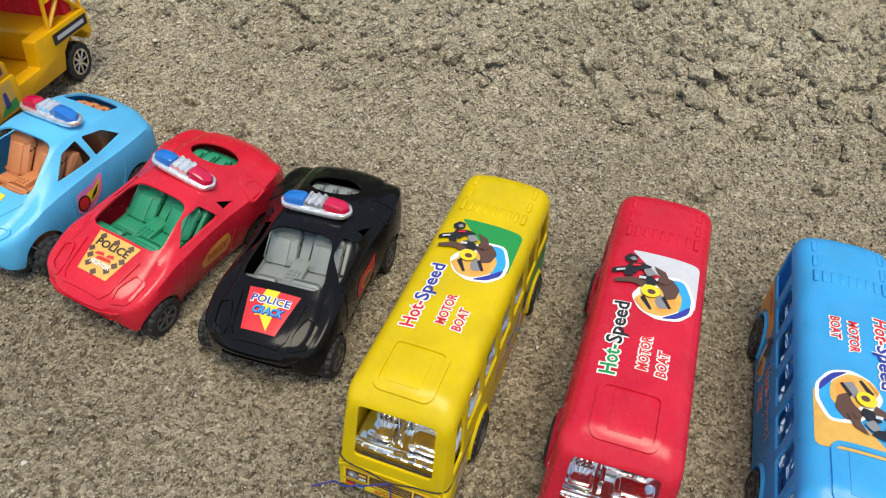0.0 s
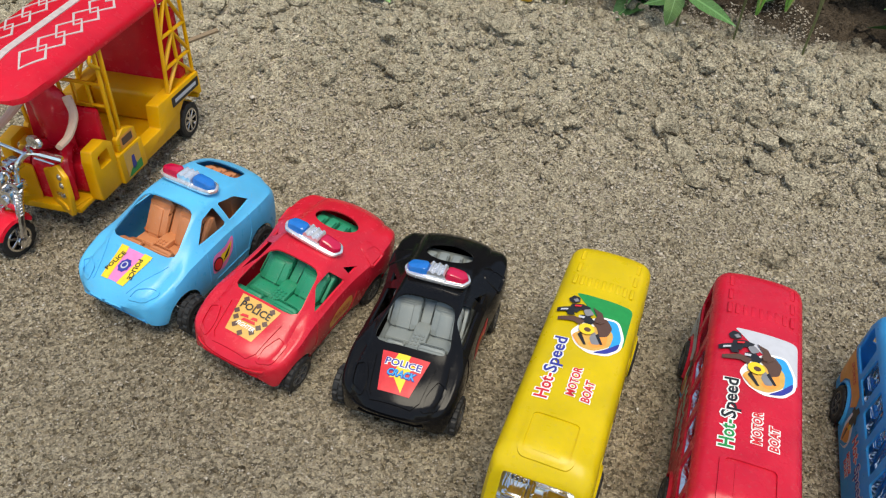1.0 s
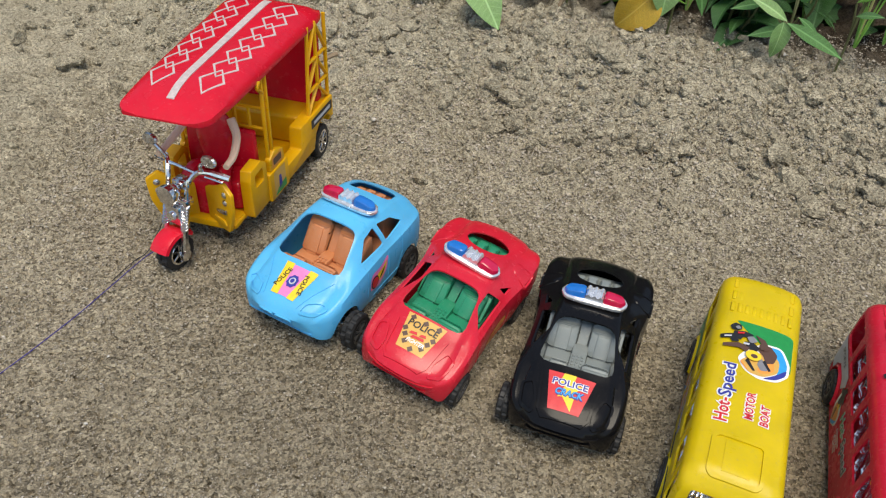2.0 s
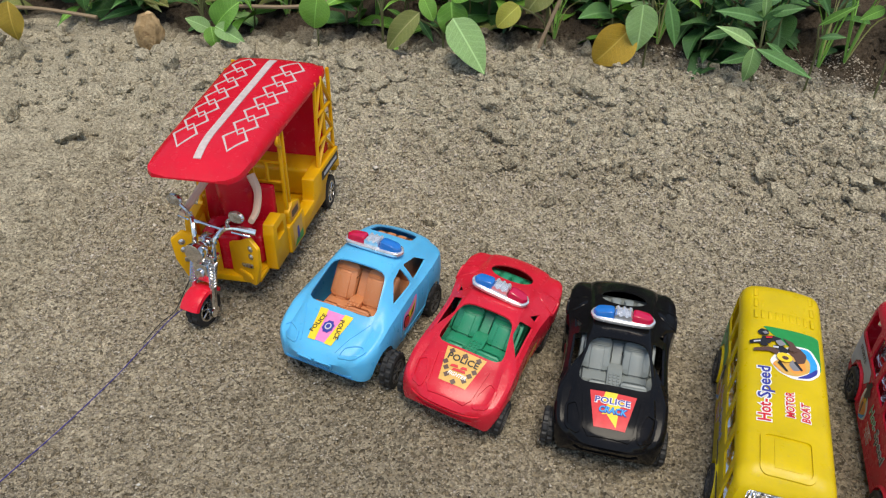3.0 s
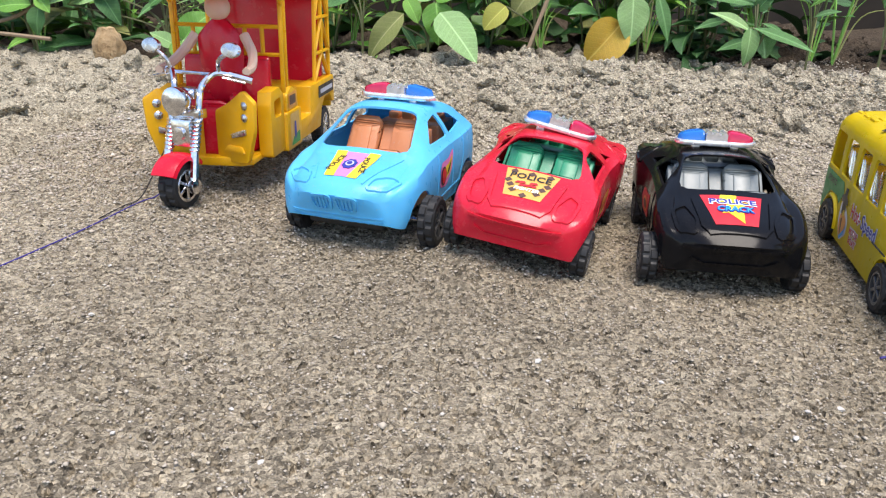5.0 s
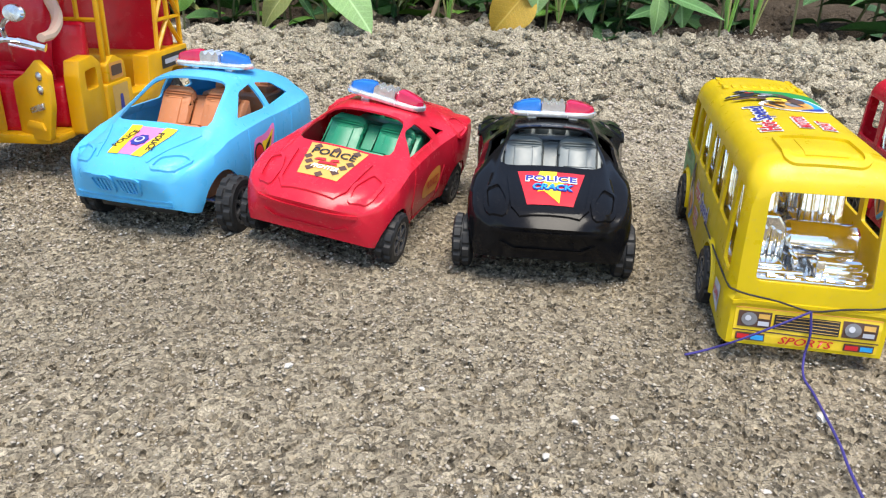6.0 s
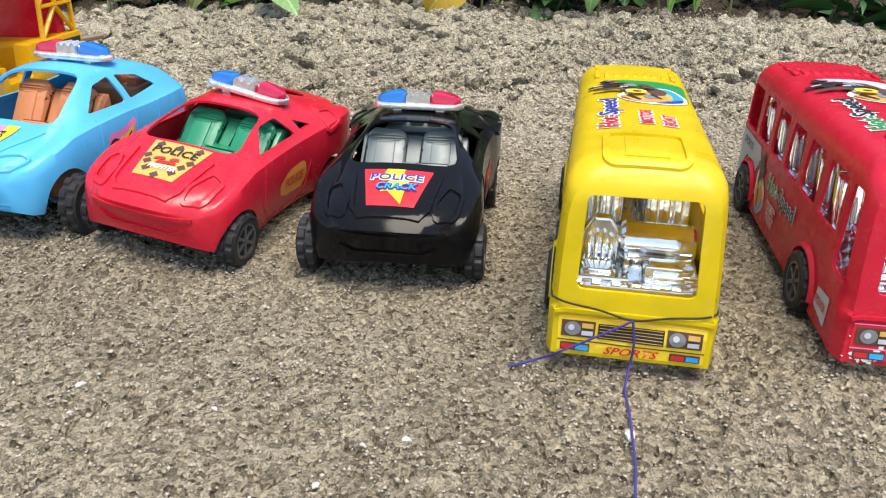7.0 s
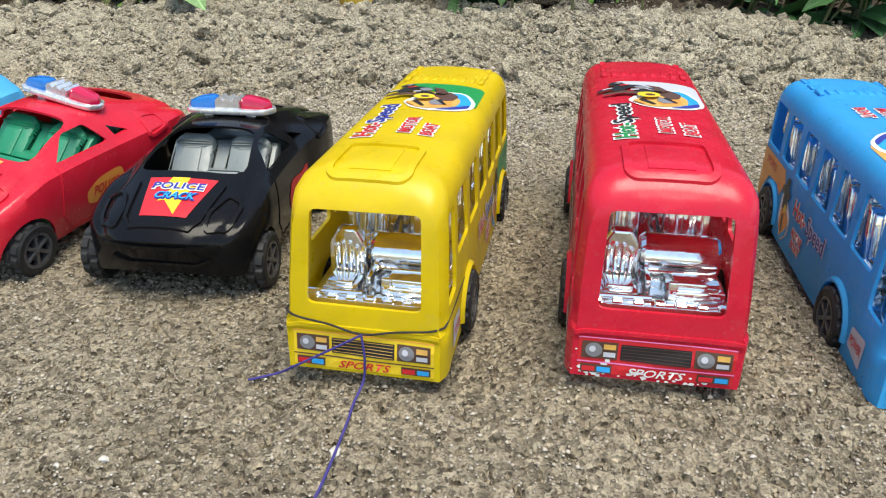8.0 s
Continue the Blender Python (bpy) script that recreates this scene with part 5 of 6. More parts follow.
def yellow_bus():
    return make_bus(pose(-0.0125, 0.1742, 0.0, 0, 0, -18.7), YELLOW, TRAY, "yellow plastic toy bus with a green roof label, thread-tied", INK_GREEN, INK_RED, INK_BLUE, INK_GREEN, "green flank sticker", slide=-0.0055, size=(1.05, 1.02, 0.985))


def red_bus():
    return make_bus(pose(0.0695, 0.1535, 0.0042, 0, 0, -17.2), BUS_RED, TRAY, "red plastic toy bus with silver roof label, scuffed bumper", PAPER_GREY, INK_GREEN, INK_BLACK, PAPER_GREY, "silver flank sticker", front=INK_RED, slide=-0.009, size=(1.06, 1.04, 0.98))


def worn_paint(bus):
    """White flakes where the paint of the bumper's lower edge has gone."""
    rnd = random.Random(5)
    bits = []
    for k in range(46):
        x, z = rnd.uniform(-0.0225, 0.0225), 0.0060 + abs(rnd.gauss(0, 0.0014))
        if k < 22:
            x = rnd.uniform(-0.0228, -0.0120)
            z = 0.0060 + abs(rnd.gauss(0, 0.0026))
        r = rnd.uniform(0.0003, 0.0010)
        b = flat([(x + r * rnd.uniform(0.6, 1.3) * math.cos(a), z + r * rnd.uniform(0.4, 1.0) * math.sin(a)) for a in (2 * math.pi * i / 7 for i in range(7))])
        bits.append(drape(b, BUS_TREE, (0, 1, 0), Matrix.Translation((0, -0.03, 0)) @ Matrix.Rotation(radians(90), 4, "X"), 0.00035, 0.01))
    return part("worn_paint", join(*bits), PAPER_WHITE, bus, "white flakes of worn paint", smooth=False)


def blue_bus():
    return make_bus(pose(0.1540, 0.1345, -0.002, 0, 0, -17), BUS_BLUE, TRAY, "blue plastic toy bus with a yellow roof label, on the sand", INK_TAN, INK_RED, INK_BLUE, INK_ORANGE, "orange flank sticker", front=INK_CYAN, flip=True, slide=-0.011)


yellow_bus()
worn_paint(red_bus())
blue_bus()

# ---- toy cycle rickshaw with its canopy ----
RICKSHAW = pose(-0.3265, 0.3565, 0.0050, 0, 0, -9)


def canopy_shell():
    secs = []
    rows = smooth_keys([(0.000, 0.0255, 0.1120, 0.0012), (0.004, 0.0310, 0.1120, 0.0040), (0.024, 0.0325, 0.1122, 0.0105), (0.036, 0.0328, 0.1122, 0.0120), (0.152, 0.0328, 0.1128, 0.0120), (0.166, 0.0320, 0.1128, 0.0095), (0.173, 0.0290, 0.1128, 0.0035)], 50, 1)
    for y, w, ze, h in rows:
        half = [(w, ze), (w * 1.005, ze + 0.0016), (w * 0.985, ze + 0.0032 + 0.10 * h), (w * 0.90, ze + 0.45 * h + 0.002), (w * 0.76, ze + 0.80 * h + 0.001), (w * 0.62, ze + 0.94 * h), (w * 0.30, ze + h)]
        secs.append([(x, y, z) for x, z in half] + [(0, y, ze + h + 0.0002)] + [(-x, y, z) for x, z in half[::-1]])
    return skin(secs)


def rickshaw():
    tuk = root("toy_rickshaw", RICKSHAW, "toy three-wheeled rickshaw with red canopy and amber body", "toy rickshaw", "toy vehicles in a row")
    shell = canopy_shell()
    tree = shell_tree(shell)
    roof = part("canopy", carve(shell, [], 0.0012), TUK_RED, tuk, "glossy red canopy with silver lattice lines")
    part("centre_strip", ridge(tree, [(0.0, 0.014), (0.0, 0.158)], 0.0050, 0.0006, False), STRIP, roof, "dull silver centre strip")
    for s in (-1, 1):
        for k in range(7):
            cx, cy, a, b = s * 0.0165, 0.036 + 0.0182 * k, 0.0135, 0.0078
            part("lattice_line", ridge(tree, [(cx, cy - a), (cx + b, cy), (cx, cy + a), (cx - b, cy)], 0.0017, 0.0004), STRIP, roof)
    # tub
    floor = box(-0.0235, 0.0235, 0.0240, 0.1720, 0.0170, 0.0205, 0.0008)
    sides = []
    for s in (-1, 1):
        hold = prism(soften([(0.0380, 0.0180), (0.0380, 0.0480), (0.0400, 0.0560), (0.0540, 0.0570), (0.0610, 0.0520), (0.0610, 0.0180)], 0.08), "x", s * 0.0225, s * 0.0300, 0.0007)
        hold = carve(hold, [prism(soften([(0.0440, 0.0400), (0.0440, 0.0500), (0.0550, 0.0510), (0.0560, 0.0400)], 0.15), "x", -0.05, 0.05)])
        sides.append(hold)
        sides.append(prism(soften([(0.0610, 0.0165), (0.0610, 0.0400), (0.0880, 0.0400), (0.0890, 0.0165)], 0.06), "x", s * 0.0215, s * 0.0315, 0.0006))
        sides.append(prism(soften([(0.0650, 0.0395), (0.0650, 0.0500), (0.0740, 0.0545), (0.0850, 0.0500), (0.0860, 0.0395)], 0.15), "x", s * 0.0270, s * 0.0305, 0.0005))
        sides.append(prism(soften([(0.0880, 0.0170), (0.0890, 0.0300), (0.1130, 0.0300), (0.1150, 0.0480), (0.1720, 0.0480), (0.1730, 0.0290), (0.1690, 0.0290), (0.1620, 0.0355), (0.1480, 0.0355), (0.1400, 0.0290), (0.1360, 0.0170)], 0.05), "x", s * 0.0225, s * 0.0305, 0.0006))
    back = box(-0.0290, 0.0290, 0.1690, 0.1730, 0.0250, 0.0480, 0.0008)
    nose = prism(soften([(-0.0235, 0.0400), (0.0235, 0.0400), (0.0195, 0.0230), (-0.0195, 0.0230)], 0.1), "z", 0.0165, 0.0215, 0.0006)
    part("body", join(floor, back, nose), TUK_YELLOW, tuk, "amber moulded body tub")
    for k, b in enumerate(sides):
        part(("arm_rest", "side_box", "sticker_plate", "rear_side")[k % 4], b, TUK_YELLOW, tuk)
    for s in (-1, 1):
        turn = pose(s * 0.004, 0.0290, 0) @ pose(0, 0, 0, 0, 0, -s * 30)
        outline = soften([(s * 0.0000, 0.0205), (s * 0.0000, 0.0470), (s * 0.0100, 0.0520), (s * 0.0215, 0.0600), (s * 0.0300, 0.0545), (s * 0.0290, 0.0380), (s * 0.0230, 0.0200), (s * 0.0080, 0.0190)], 0.12)
        b = prism(outline, "y", -0.0014, 0.0014, 0.0005)
        b.transform(turn)
        flap = part("leg_shield", b, TUK_YELLOW, tuk, "amber leg shield with two round lamps")
        for x, z, r in ((0.0232, 0.0520, 0.0023), (0.0228, 0.0455, 0.0023)):
            b = lathe([(r, -0.0010), (r, 0.0006), (r * 0.5, 0.0014), (0.0002, 0.0016)], pose(s * x, -0.0014, z, 0, 0, -90), 14)
            b.transform(turn)
            part("lamp", b, DULL_CHROME, flap)
        b = prism(soften([(s * 0.0120, 0.0355), (s * 0.0235, 0.0395), (s * 0.0238, 0.0360), (s * 0.0130, 0.0330)], 0.15), "y", -0.0026, -0.0012, 0.0003)
        b.transform(turn)
        part("trim", b, DULL_CHROME, flap)
        b = prism(soften([(s * 0.0060, 0.0250), (s * 0.0090, 0.0290), (s * 0.0200, 0.0290), (s * 0.0220, 0.0250)], 0.15), "y", -0.0024, -0.0012, 0.0003)
        b.transform(turn)
        part("step_rib", b, TUK_YELLOW, flap)
    # seats
    part("driver_seat", join(box(-0.0215, 0.0215, 0.0400, 0.0660, 0.0205, 0.0440, 0.004, 3), prism(soften([(0.0600, 0.0400), (0.0630, 0.0720), (0.0680, 0.0720), (0.0680, 0.0400)], 0.2), "x", -0.0225, 0.0225, 0.0015)), TUK_RED, tuk, "red moulded front bench")
    part("saddle", prism(soften([(0.0290, 0.0205), (0.0300, 0.0420), (0.0340, 0.0500), (0.0430, 0.0500), (0.0450, 0.0205)], 0.2), "x", -0.0080, 0.0080, 0.003), TUK_RED, tuk, "red moulded saddle hump")
    part("rear_bench", box(-0.0220, 0.0220, 0.1330, 0.1660, 0.0205, 0.0450, 0.003, 3), TUK_YELLOW, tuk, "amber moulded rear bench")
    part("rear_backrest", prism(soften([(0.1560, 0.0420), (0.1600, 0.1010), (0.1660, 0.1010), (0.1660, 0.0420)], 0.12), "x", -0.0262, 0.0262, 0.0012), TUK_RED, tuk, "tall red moulded backrest")
    # posts and side frames
    for s in (-1, 1):
        for y in (0.0670, 0.0725):
            part("post", box(s * 0.0282 - 0.0011, s * 0.0282 + 0.0011, y, y + 0.0019, 0.0480, 0.1170, 0.0004), TUK_YELLOW, tuk)
        part("post_brace", tube(curve_line([(s * 0.0284, 0.0690, 0.1010), (s * 0.0292, 0.0640, 0.1050), (s * 0.0300, 0.0600, 0.1090), (s * 0.0304, 0.0615, 0.1135)], 4), 0.0012), TUK_YELLOW, tuk)
        bars = [((0.1340, 0.0470), (0.1400, 0.1170)), ((0.1700, 0.0470), (0.1690, 0.1170)), ((0.1350, 0.0660), (0.1698, 0.0660)), ((0.1372, 0.0890), (0.1692, 0.0890)), ((0.1345, 0.0480), (0.1520, 0.0655)), ((0.1520, 0.0655), (0.1698, 0.0480)),
                ((0.1360, 0.0670), (0.1530, 0.0880)), ((0.1530, 0.0880), (0.1695, 0.0670)), ((0.1530, 0.0670), (0.1520, 0.1170)), ((0.1380, 0.0900), (0.1520, 0.1160)), ((0.1520, 0.1160), (0.1690, 0.0900))]
        side = part("side_lattice", box(s * 0.0282 - 0.0008, s * 0.0282 + 0.0008, 0.1335, 0.1705, 0.0465, 0.0480, 0.0003), TUK_YELLOW, tuk, "amber cross-braced side frame")
        for p, q in bars:
            part("lattice_bar", tube([(s * 0.0282, *p), (s * 0.0282, *q)], 0.0012, 6), TUK_YELLOW, side)
        pl = side_place(s, 0, 0) @ Matrix.Diagonal((s, 1, 1, 1))
        for name, pts, mat, lab, x in (("flank_sticker", rounded(0.0660, 0.0830, 0.0190, 0.0385, 0.001), INK_TAN, "small printed picture sticker", 0.0317), ("rear_sticker", rounded(0.1320, 0.1700, 0.0370, 0.0450, 0.001), INK_BLACK, "dark printed rear sticker", 0.0307), ("rest_sticker", rounded(0.0675, 0.0820, 0.0415, 0.0505, 0.001), INK_ORANGE, "small orange sticker", 0.0307)):
            marks = {"flank_sticker": ((soften([(0.0660, 0.0190), (0.0830, 0.0190), (0.0830, 0.0260), (0.0710, 0.0240)], 0.1), INK_GREEN), (soften([(0.0720, 0.0220), (0.0770, 0.0220), (0.0760, 0.0330), (0.0730, 0.0330)], 0.2), INK_BLUE)),
                     "rear_sticker": ((rounded(0.1360, 0.1660, 0.0395, 0.0425, 0.0005), PAPER_GREY),), "rest_sticker": ((rounded(0.0690, 0.0805, 0.0435, 0.0490, 0.001), INK_BROWN),)}[name]
            st = None
            for pts2, mat2 in ((pts, mat), *marks):
                b = flat(pts2)
                b.transform(pl)
                for v in b.verts:
                    v.co.x = s * (x + (0.0002 if st else 0))
                made = part("print" if st else name, b, mat2, st or tuk, "" if st else lab, smooth=False)
                st = st or made
    rail = part("divider", tube([(-0.0285, 0.0690, 0.0890), (0.0285, 0.0690, 0.0890)], 0.0013, 6), TUK_YELLOW, tuk, "amber barred divider behind the driver")
    part("divider_rail", tube([(-0.0285, 0.0690, 0.0730), (0.0285, 0.0690, 0.0730)], 0.0013, 6), TUK_YELLOW, rail)
    for x in (-0.018, -0.009, 0.0, 0.009, 0.018):
        part("divider_bar", tube([(x, 0.0690, 0.0480), (x, 0.0690, 0.0890)], 0.0012, 6), TUK_YELLOW, rail)
    # the body and canopy widen towards the rear
    for o in tuk.children_recursive:
        a, b = (0.96, 1.25) if o is roof or o.parent is roof else (1.0, 2.05)
        for v in o.data.vertices:
            v.co.x *= a + b * max(0.0, v.co.y)
    for s in (-1, 1):
        make_wheel(tuk, s * 0.0345, 0.1540, 0.0138, 0.0085, s, 8, CHROME)
    make_axle(tuk, 0.1540, 0.0138, 0.0340)
    # steering, turned a little to one side
    turn = pose(-0.0020, 0.0165, 0) @ pose(0, 0, 0, 0, 0, -15)
    r, wheel_y = 0.0126, -0.0205

    def steer(b):
        b.transform(turn)
        return b

    w = make_wheel(tuk, 0, 0, r, 0.0105, 1, 6, CHROME, "black front tyre")
    for o in (w, *w.children):
        o.data.transform(turn @ pose(0, wheel_y, 0))
    other = lathe([(r * 0.6, -0.0048), (r * 0.66, -0.0048), (r * 0.5, -0.0054), (r * 0.2, -0.0054), (0.0002, -0.0062)], pose(0, wheel_y, r), 24)
    part("hub", steer(other), CHROME, tuk)
    fork = []
    for s in (-1, 1):
        fork.append(tube([(s * 0.0082, wheel_y, r), (s * 0.0082, -0.0170, 0.0280), (s * 0.0080, -0.0120, 0.0440), (s * 0.0078, -0.0080, 0.0570)], 0.0017, 10, [0.0028, 0.0024, 0.0017, 0.0017]))
        fork.append(lathe([(0.0002, -0.002), (0.0040, -0.0016), (0.0040, 0.0014), (0.0002, 0.0022)], pose(s * 0.0092, wheel_y, r), 14))
        for k in range(8):
            u = k / 7
            fork.append(lathe([(0.0012, -0.0005), (0.0028, -0.0005), (0.0028, 0.0005), (0.0012, 0.0005)], Matrix.Translation((s * 0.0080, -0.0158 + 0.0045 * u, 0.0315 + 0.0145 * u)) @ Matrix.Rotation(radians(-72), 4, "X") @ Matrix.Rotation(radians(90), 4, "Z"), 10))
    fork.append(box(-0.0100, 0.0100, -0.0125, -0.0050, 0.0465, 0.0520, 0.001))
    fork.append(box(-0.0060, 0.0060, -0.0165, -0.0090, 0.0320, 0.0470, 0.0015))
    fork.append(lathe([(0.0002, -0.0020), (0.0035, -0.0015), (0.0035, 0.0015), (0.0002, 0.0020)], pose(0, -0.0170, 0.0395, 0, 0, 90), 14))
    part("front_fork", steer(join(*fork)), CHROME, tuk, "chrome front fork with spring rings")
    lamp = lathe([(0.0002, 0.0085), (0.0035, 0.0080), (0.0066, 0.0040), (0.0076, -0.0010), (0.0074, -0.0026), (0.0060, -0.0032), (0.0002, -0.0038)], Matrix.Translation((0, -0.0165, 0.0565)) @ pose(0, 0, 0, 0, 0, 90), 22)
    part("headlight", steer(lamp), CHROME, tuk, "round chrome headlight")
    part("tank_cap", steer(box(-0.0050, 0.0050, -0.0080, 0.0010, 0.0560, 0.0620, 0.0015)), CHROME, tuk)
    fender = []
    for d in range(-20, 100, 12):
        a = radians(d + 50)
        c, s2 = math.cos(a), math.sin(a)
        fender.append([(x, wheel_y - k * c * (r + 0.0036), r + k * s2 * (r + 0.0036)) for x, k in ((-0.0074, 0.86), (-0.0068, 1.0), (-0.0030, 1.07), (0.0030, 1.07), (0.0068, 1.0), (0.0074, 0.86), (0.0058, 0.86), (0.0, 0.98), (-0.0058, 0.86))])
    part("mudguard", steer(skin(fender, closed=True)), TUK_RED, tuk, "red front mudguard")
    bars = []
    for s in (-1, 1):
        line = curve_line([(s * 0.0078, -0.0085, 0.0550), (s * 0.0085, -0.0060, 0.0630), (s * 0.0125, -0.0010, 0.0690), (s * 0.0180, 0.0030, 0.0690), (s * 0.0285, 0.0080, 0.0660)], 5)
        bars.append(tube(line, 0.0017, 8))
        bars.append(tube([(s * 0.0190, 0.0038, 0.0688), (s * 0.0300, 0.0088, 0.0655)], 0.0022, 8))
        bars.append(tube([(s * 0.0175, 0.0000, 0.0675), (s * 0.0290, 0.0035, 0.0650)], 0.0007, 6))
    bars.append(tube([(-0.0125, -0.0010, 0.0690), (0.0125, -0.0010, 0.0690)], 0.0011, 8))
    part("handlebar", steer(join(*bars)), CHROME, tuk, "chrome handlebar with grips")
    for s in (-1, 1):
        stalk = tube(curve_line([(s * 0.0150, 0.0010, 0.0695), (s * 0.0165, -0.0010, 0.0760), (s * 0.0215, -0.0010, 0.0800)], 4), 0.0012, 6)
        head = lathe([(0.0002, -0.0018), (0.0042, -0.0013), (0.0048, 0.0), (0.0044, 0.0013), (0.0002, 0.0018)], Matrix.Translation((s * 0.0245, -0.0010, 0.0820)) @ pose(0, 0, 0, 0, 10, 90) @ Matrix.Diagonal((1, 1.25, 0.85, 1)), 18)
        part("mirror", steer(join(stalk, head)), DULL_CHROME, tuk, "chrome rear-view mirror")
    return tuk


def doll():
    """The seated toy driver: one plain mesh."""
    body = skin([[(x * w, 0.0560 + y * t, z) for x, y in ellipse(0, 0, 1, 1, 14)] for z, w, t in ((0.0420, 0.0110, 0.0060), (0.0540, 0.0105, 0.0060), (0.0700, 0.0130, 0.0060), (0.0840, 0.0135, 0.0055), (0.0900, 0.0080, 0.0045), (0.0940, 0.0035, 0.0035))], closed=True)
    legs = [tube(curve_line([(s * 0.0065, 0.0540, 0.0470), (s * 0.0120, 0.0420, 0.0500), (s * 0.0150, 0.0340, 0.0400), (s * 0.0150, 0.0320, 0.0225)], 4), 0.0042, 8) for s in (-1, 1)]
    arms = [tube(curve_line([(s * 0.0140, 0.0560, 0.0850), (s * 0.0200, 0.0500, 0.0760), (s * 0.0235, 0.0360, 0.0700), (s * 0.0240, 0.0240, 0.0690)], 5), 0.003, 8, [0.0031 - 0.00006 * k for k in range(16)]) for s in (-1, 1)]
    head = bmesh.new()
    bmesh.ops.create_uvsphere(head, u_segments=14, v_segments=10, radius=0.0072, matrix=Matrix.Translation((0, 0.0550, 0.1000)))
    b = join(body, *legs)
    red = len(b.faces)
    both = join(b, *arms, head)
    both.faces.ensure_lookup_table()
    for i, f in enumerate(both.faces):
        f.material_index = 0 if i < red else 1
    ob = link_mesh("doll", both, (TUK_RED, SKIN))
    ob.matrix_basis = RICKSHAW
    return tagged(ob, "small seated toy driver in red, holding the handlebar", "doll")


rickshaw()
doll()

# ---- behind the bank: a brown wall that closes the view, shade painted into its colour ----
def back_wall():
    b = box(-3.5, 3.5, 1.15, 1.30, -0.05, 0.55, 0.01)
    return tagged(link_mesh("wall_back", b, plain("shade-darkened brown plaster", (0.024, 0.016, 0.009), 0.95, 0, 0.5, 9), smooth=False), "weathered brown plastered wall behind the weeds, coloured near black for shade", "wall", kind="structure")


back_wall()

# ---- threads ----
THREAD = plain("violet-blue thread", (0.045, 0.035, 0.20), 0.8)
DARK_THREAD = plain("black thread", (0.02, 0.018, 0.02), 0.8)


def thread(points, mat, label, radius=0.00042, on_ground=False):
    line = curve_line(points, 10)
    if on_ground:
        line = [Vector((p.x, p.y, max(p.z, ground_z(p.x, p.y) + 0.0004))) for p in line]
    return tagged(link_mesh("thread", tube(line, radius, 6), mat), label, "thread")


def bus_threads():
    m = pose(-0.0125, 0.1742, 0.0, 0, 0, -18)
    w = lambda x, y, z: tuple(m @ Vector((x, y * 1.03, z)))
    thread([w(-0.0248, 0.060, 0.0235), w(-0.0246, 0.010, 0.0232), w(-0.0222, 0.0002, 0.0232), w(-0.010, -0.0012, 0.0215), w(0.0, -0.0018, 0.0195), w(0.010, -0.0010, 0.0208), w(0.0222, 0.0002, 0.0222), w(0.0246, 0.010, 0.0225), w(0.0248, 0.060, 0.0228)], DARK_THREAD, "dark thread tied round the yellow bus", 0.00034)
    k = w(0.0, -0.0022, 0.0195)
    thread([k, w(0.001, -0.0030, 0.0120), w(0.0005, -0.0036, 0.0045), (-0.0165, 0.1640, 0.0012), (-0.0190, 0.1540, 0.0012), (-0.0255, 0.1320, 0.0012), (-0.0310, 0.1170, 0.0012), (-0.0460, 0.0700, 0.0012)], THREAD, "violet thread trailing over the sand", 0.00040, True)
    thread([k, w(-0.010, -0.0030, 0.0135), w(-0.0205, -0.0030, 0.0070), (-0.0385, 0.1830, 0.0012), (-0.0450, 0.1810, 0.0012), (-0.0480, 0.1803, 0.0012)], THREAD, "violet thread end on the sand", 0.00040, True)


def rickshaw_threads():
    a = RICKSHAW @ Vector((-0.012, 0.006, 0.040))
    thread([a, (-0.3480, 0.3640, 0.0250), (-0.3570, 0.3600, 0.0090), (-0.3640, 0.3500, 0.0070), (-0.3700, 0.3300, 0.0070)], DARK_THREAD, "black thread hanging from the rickshaw", 0.00034, True)
    thread([(-0.3440, 0.3700, 0.0120), (-0.3560, 0.3600, 0.0050), (-0.3690, 0.3260, 0.0050), (-0.3790, 0.2960, 0.0050), (-0.3970, 0.2530, 0.0050), (-0.4140, 0.2180, 0.0050), (-0.4400, 0.1600, 0.0050)], THREAD, "violet thread trailing from the rickshaw", 0.00036, True)


bus_threads()
rickshaw_threads()

# ---- weeds behind the bank ----
LEAF_GREEN = leaf_mat("fresh green leaf", (0.100, 0.270, 0.030), (0.150, 0.330, 0.045))
LEAF_DARK = leaf_mat("dark green leaf", (0.040, 0.140, 0.034), (0.070, 0.190, 0.042))
# Deepest leaf tone; also carries the shade painted into the right-hand weeds.
LEAF_DEEP = leaf_mat("deep green leaf", (0.026, 0.095, 0.028), (0.048, 0.140, 0.036))
LEAF_PALE = leaf_mat("pale dusty leaf", (0.170, 0.330, 0.110), (0.230, 0.380, 0.150), 0.55)
LEAF_OLIVE = leaf_mat("olive leaf", (0.210, 0.240, 0.070), (0.260, 0.260, 0.090), 0.55)
LEAF_LIME = leaf_mat("yellow-green leaf", (0.300, 0.330, 0.040), (0.340, 0.340, 0.050), 0.5)
LEAF_YELLOW = leaf_mat("yellowing leaf", (0.520, 0.330, 0.030), (0.420, 0.300, 0.040), 0.5)
LEAF_DRY = leaf_mat("dry brown leaf", (0.400, 0.260, 0.110), (0.300, 0.190, 0.080), 0.7)
STEM = plain("green-brown stem", (0.110, 0.120, 0.045), 0.6)
TWIG = plain("dry twig", (0.260, 0.190, 0.120), 0.8)


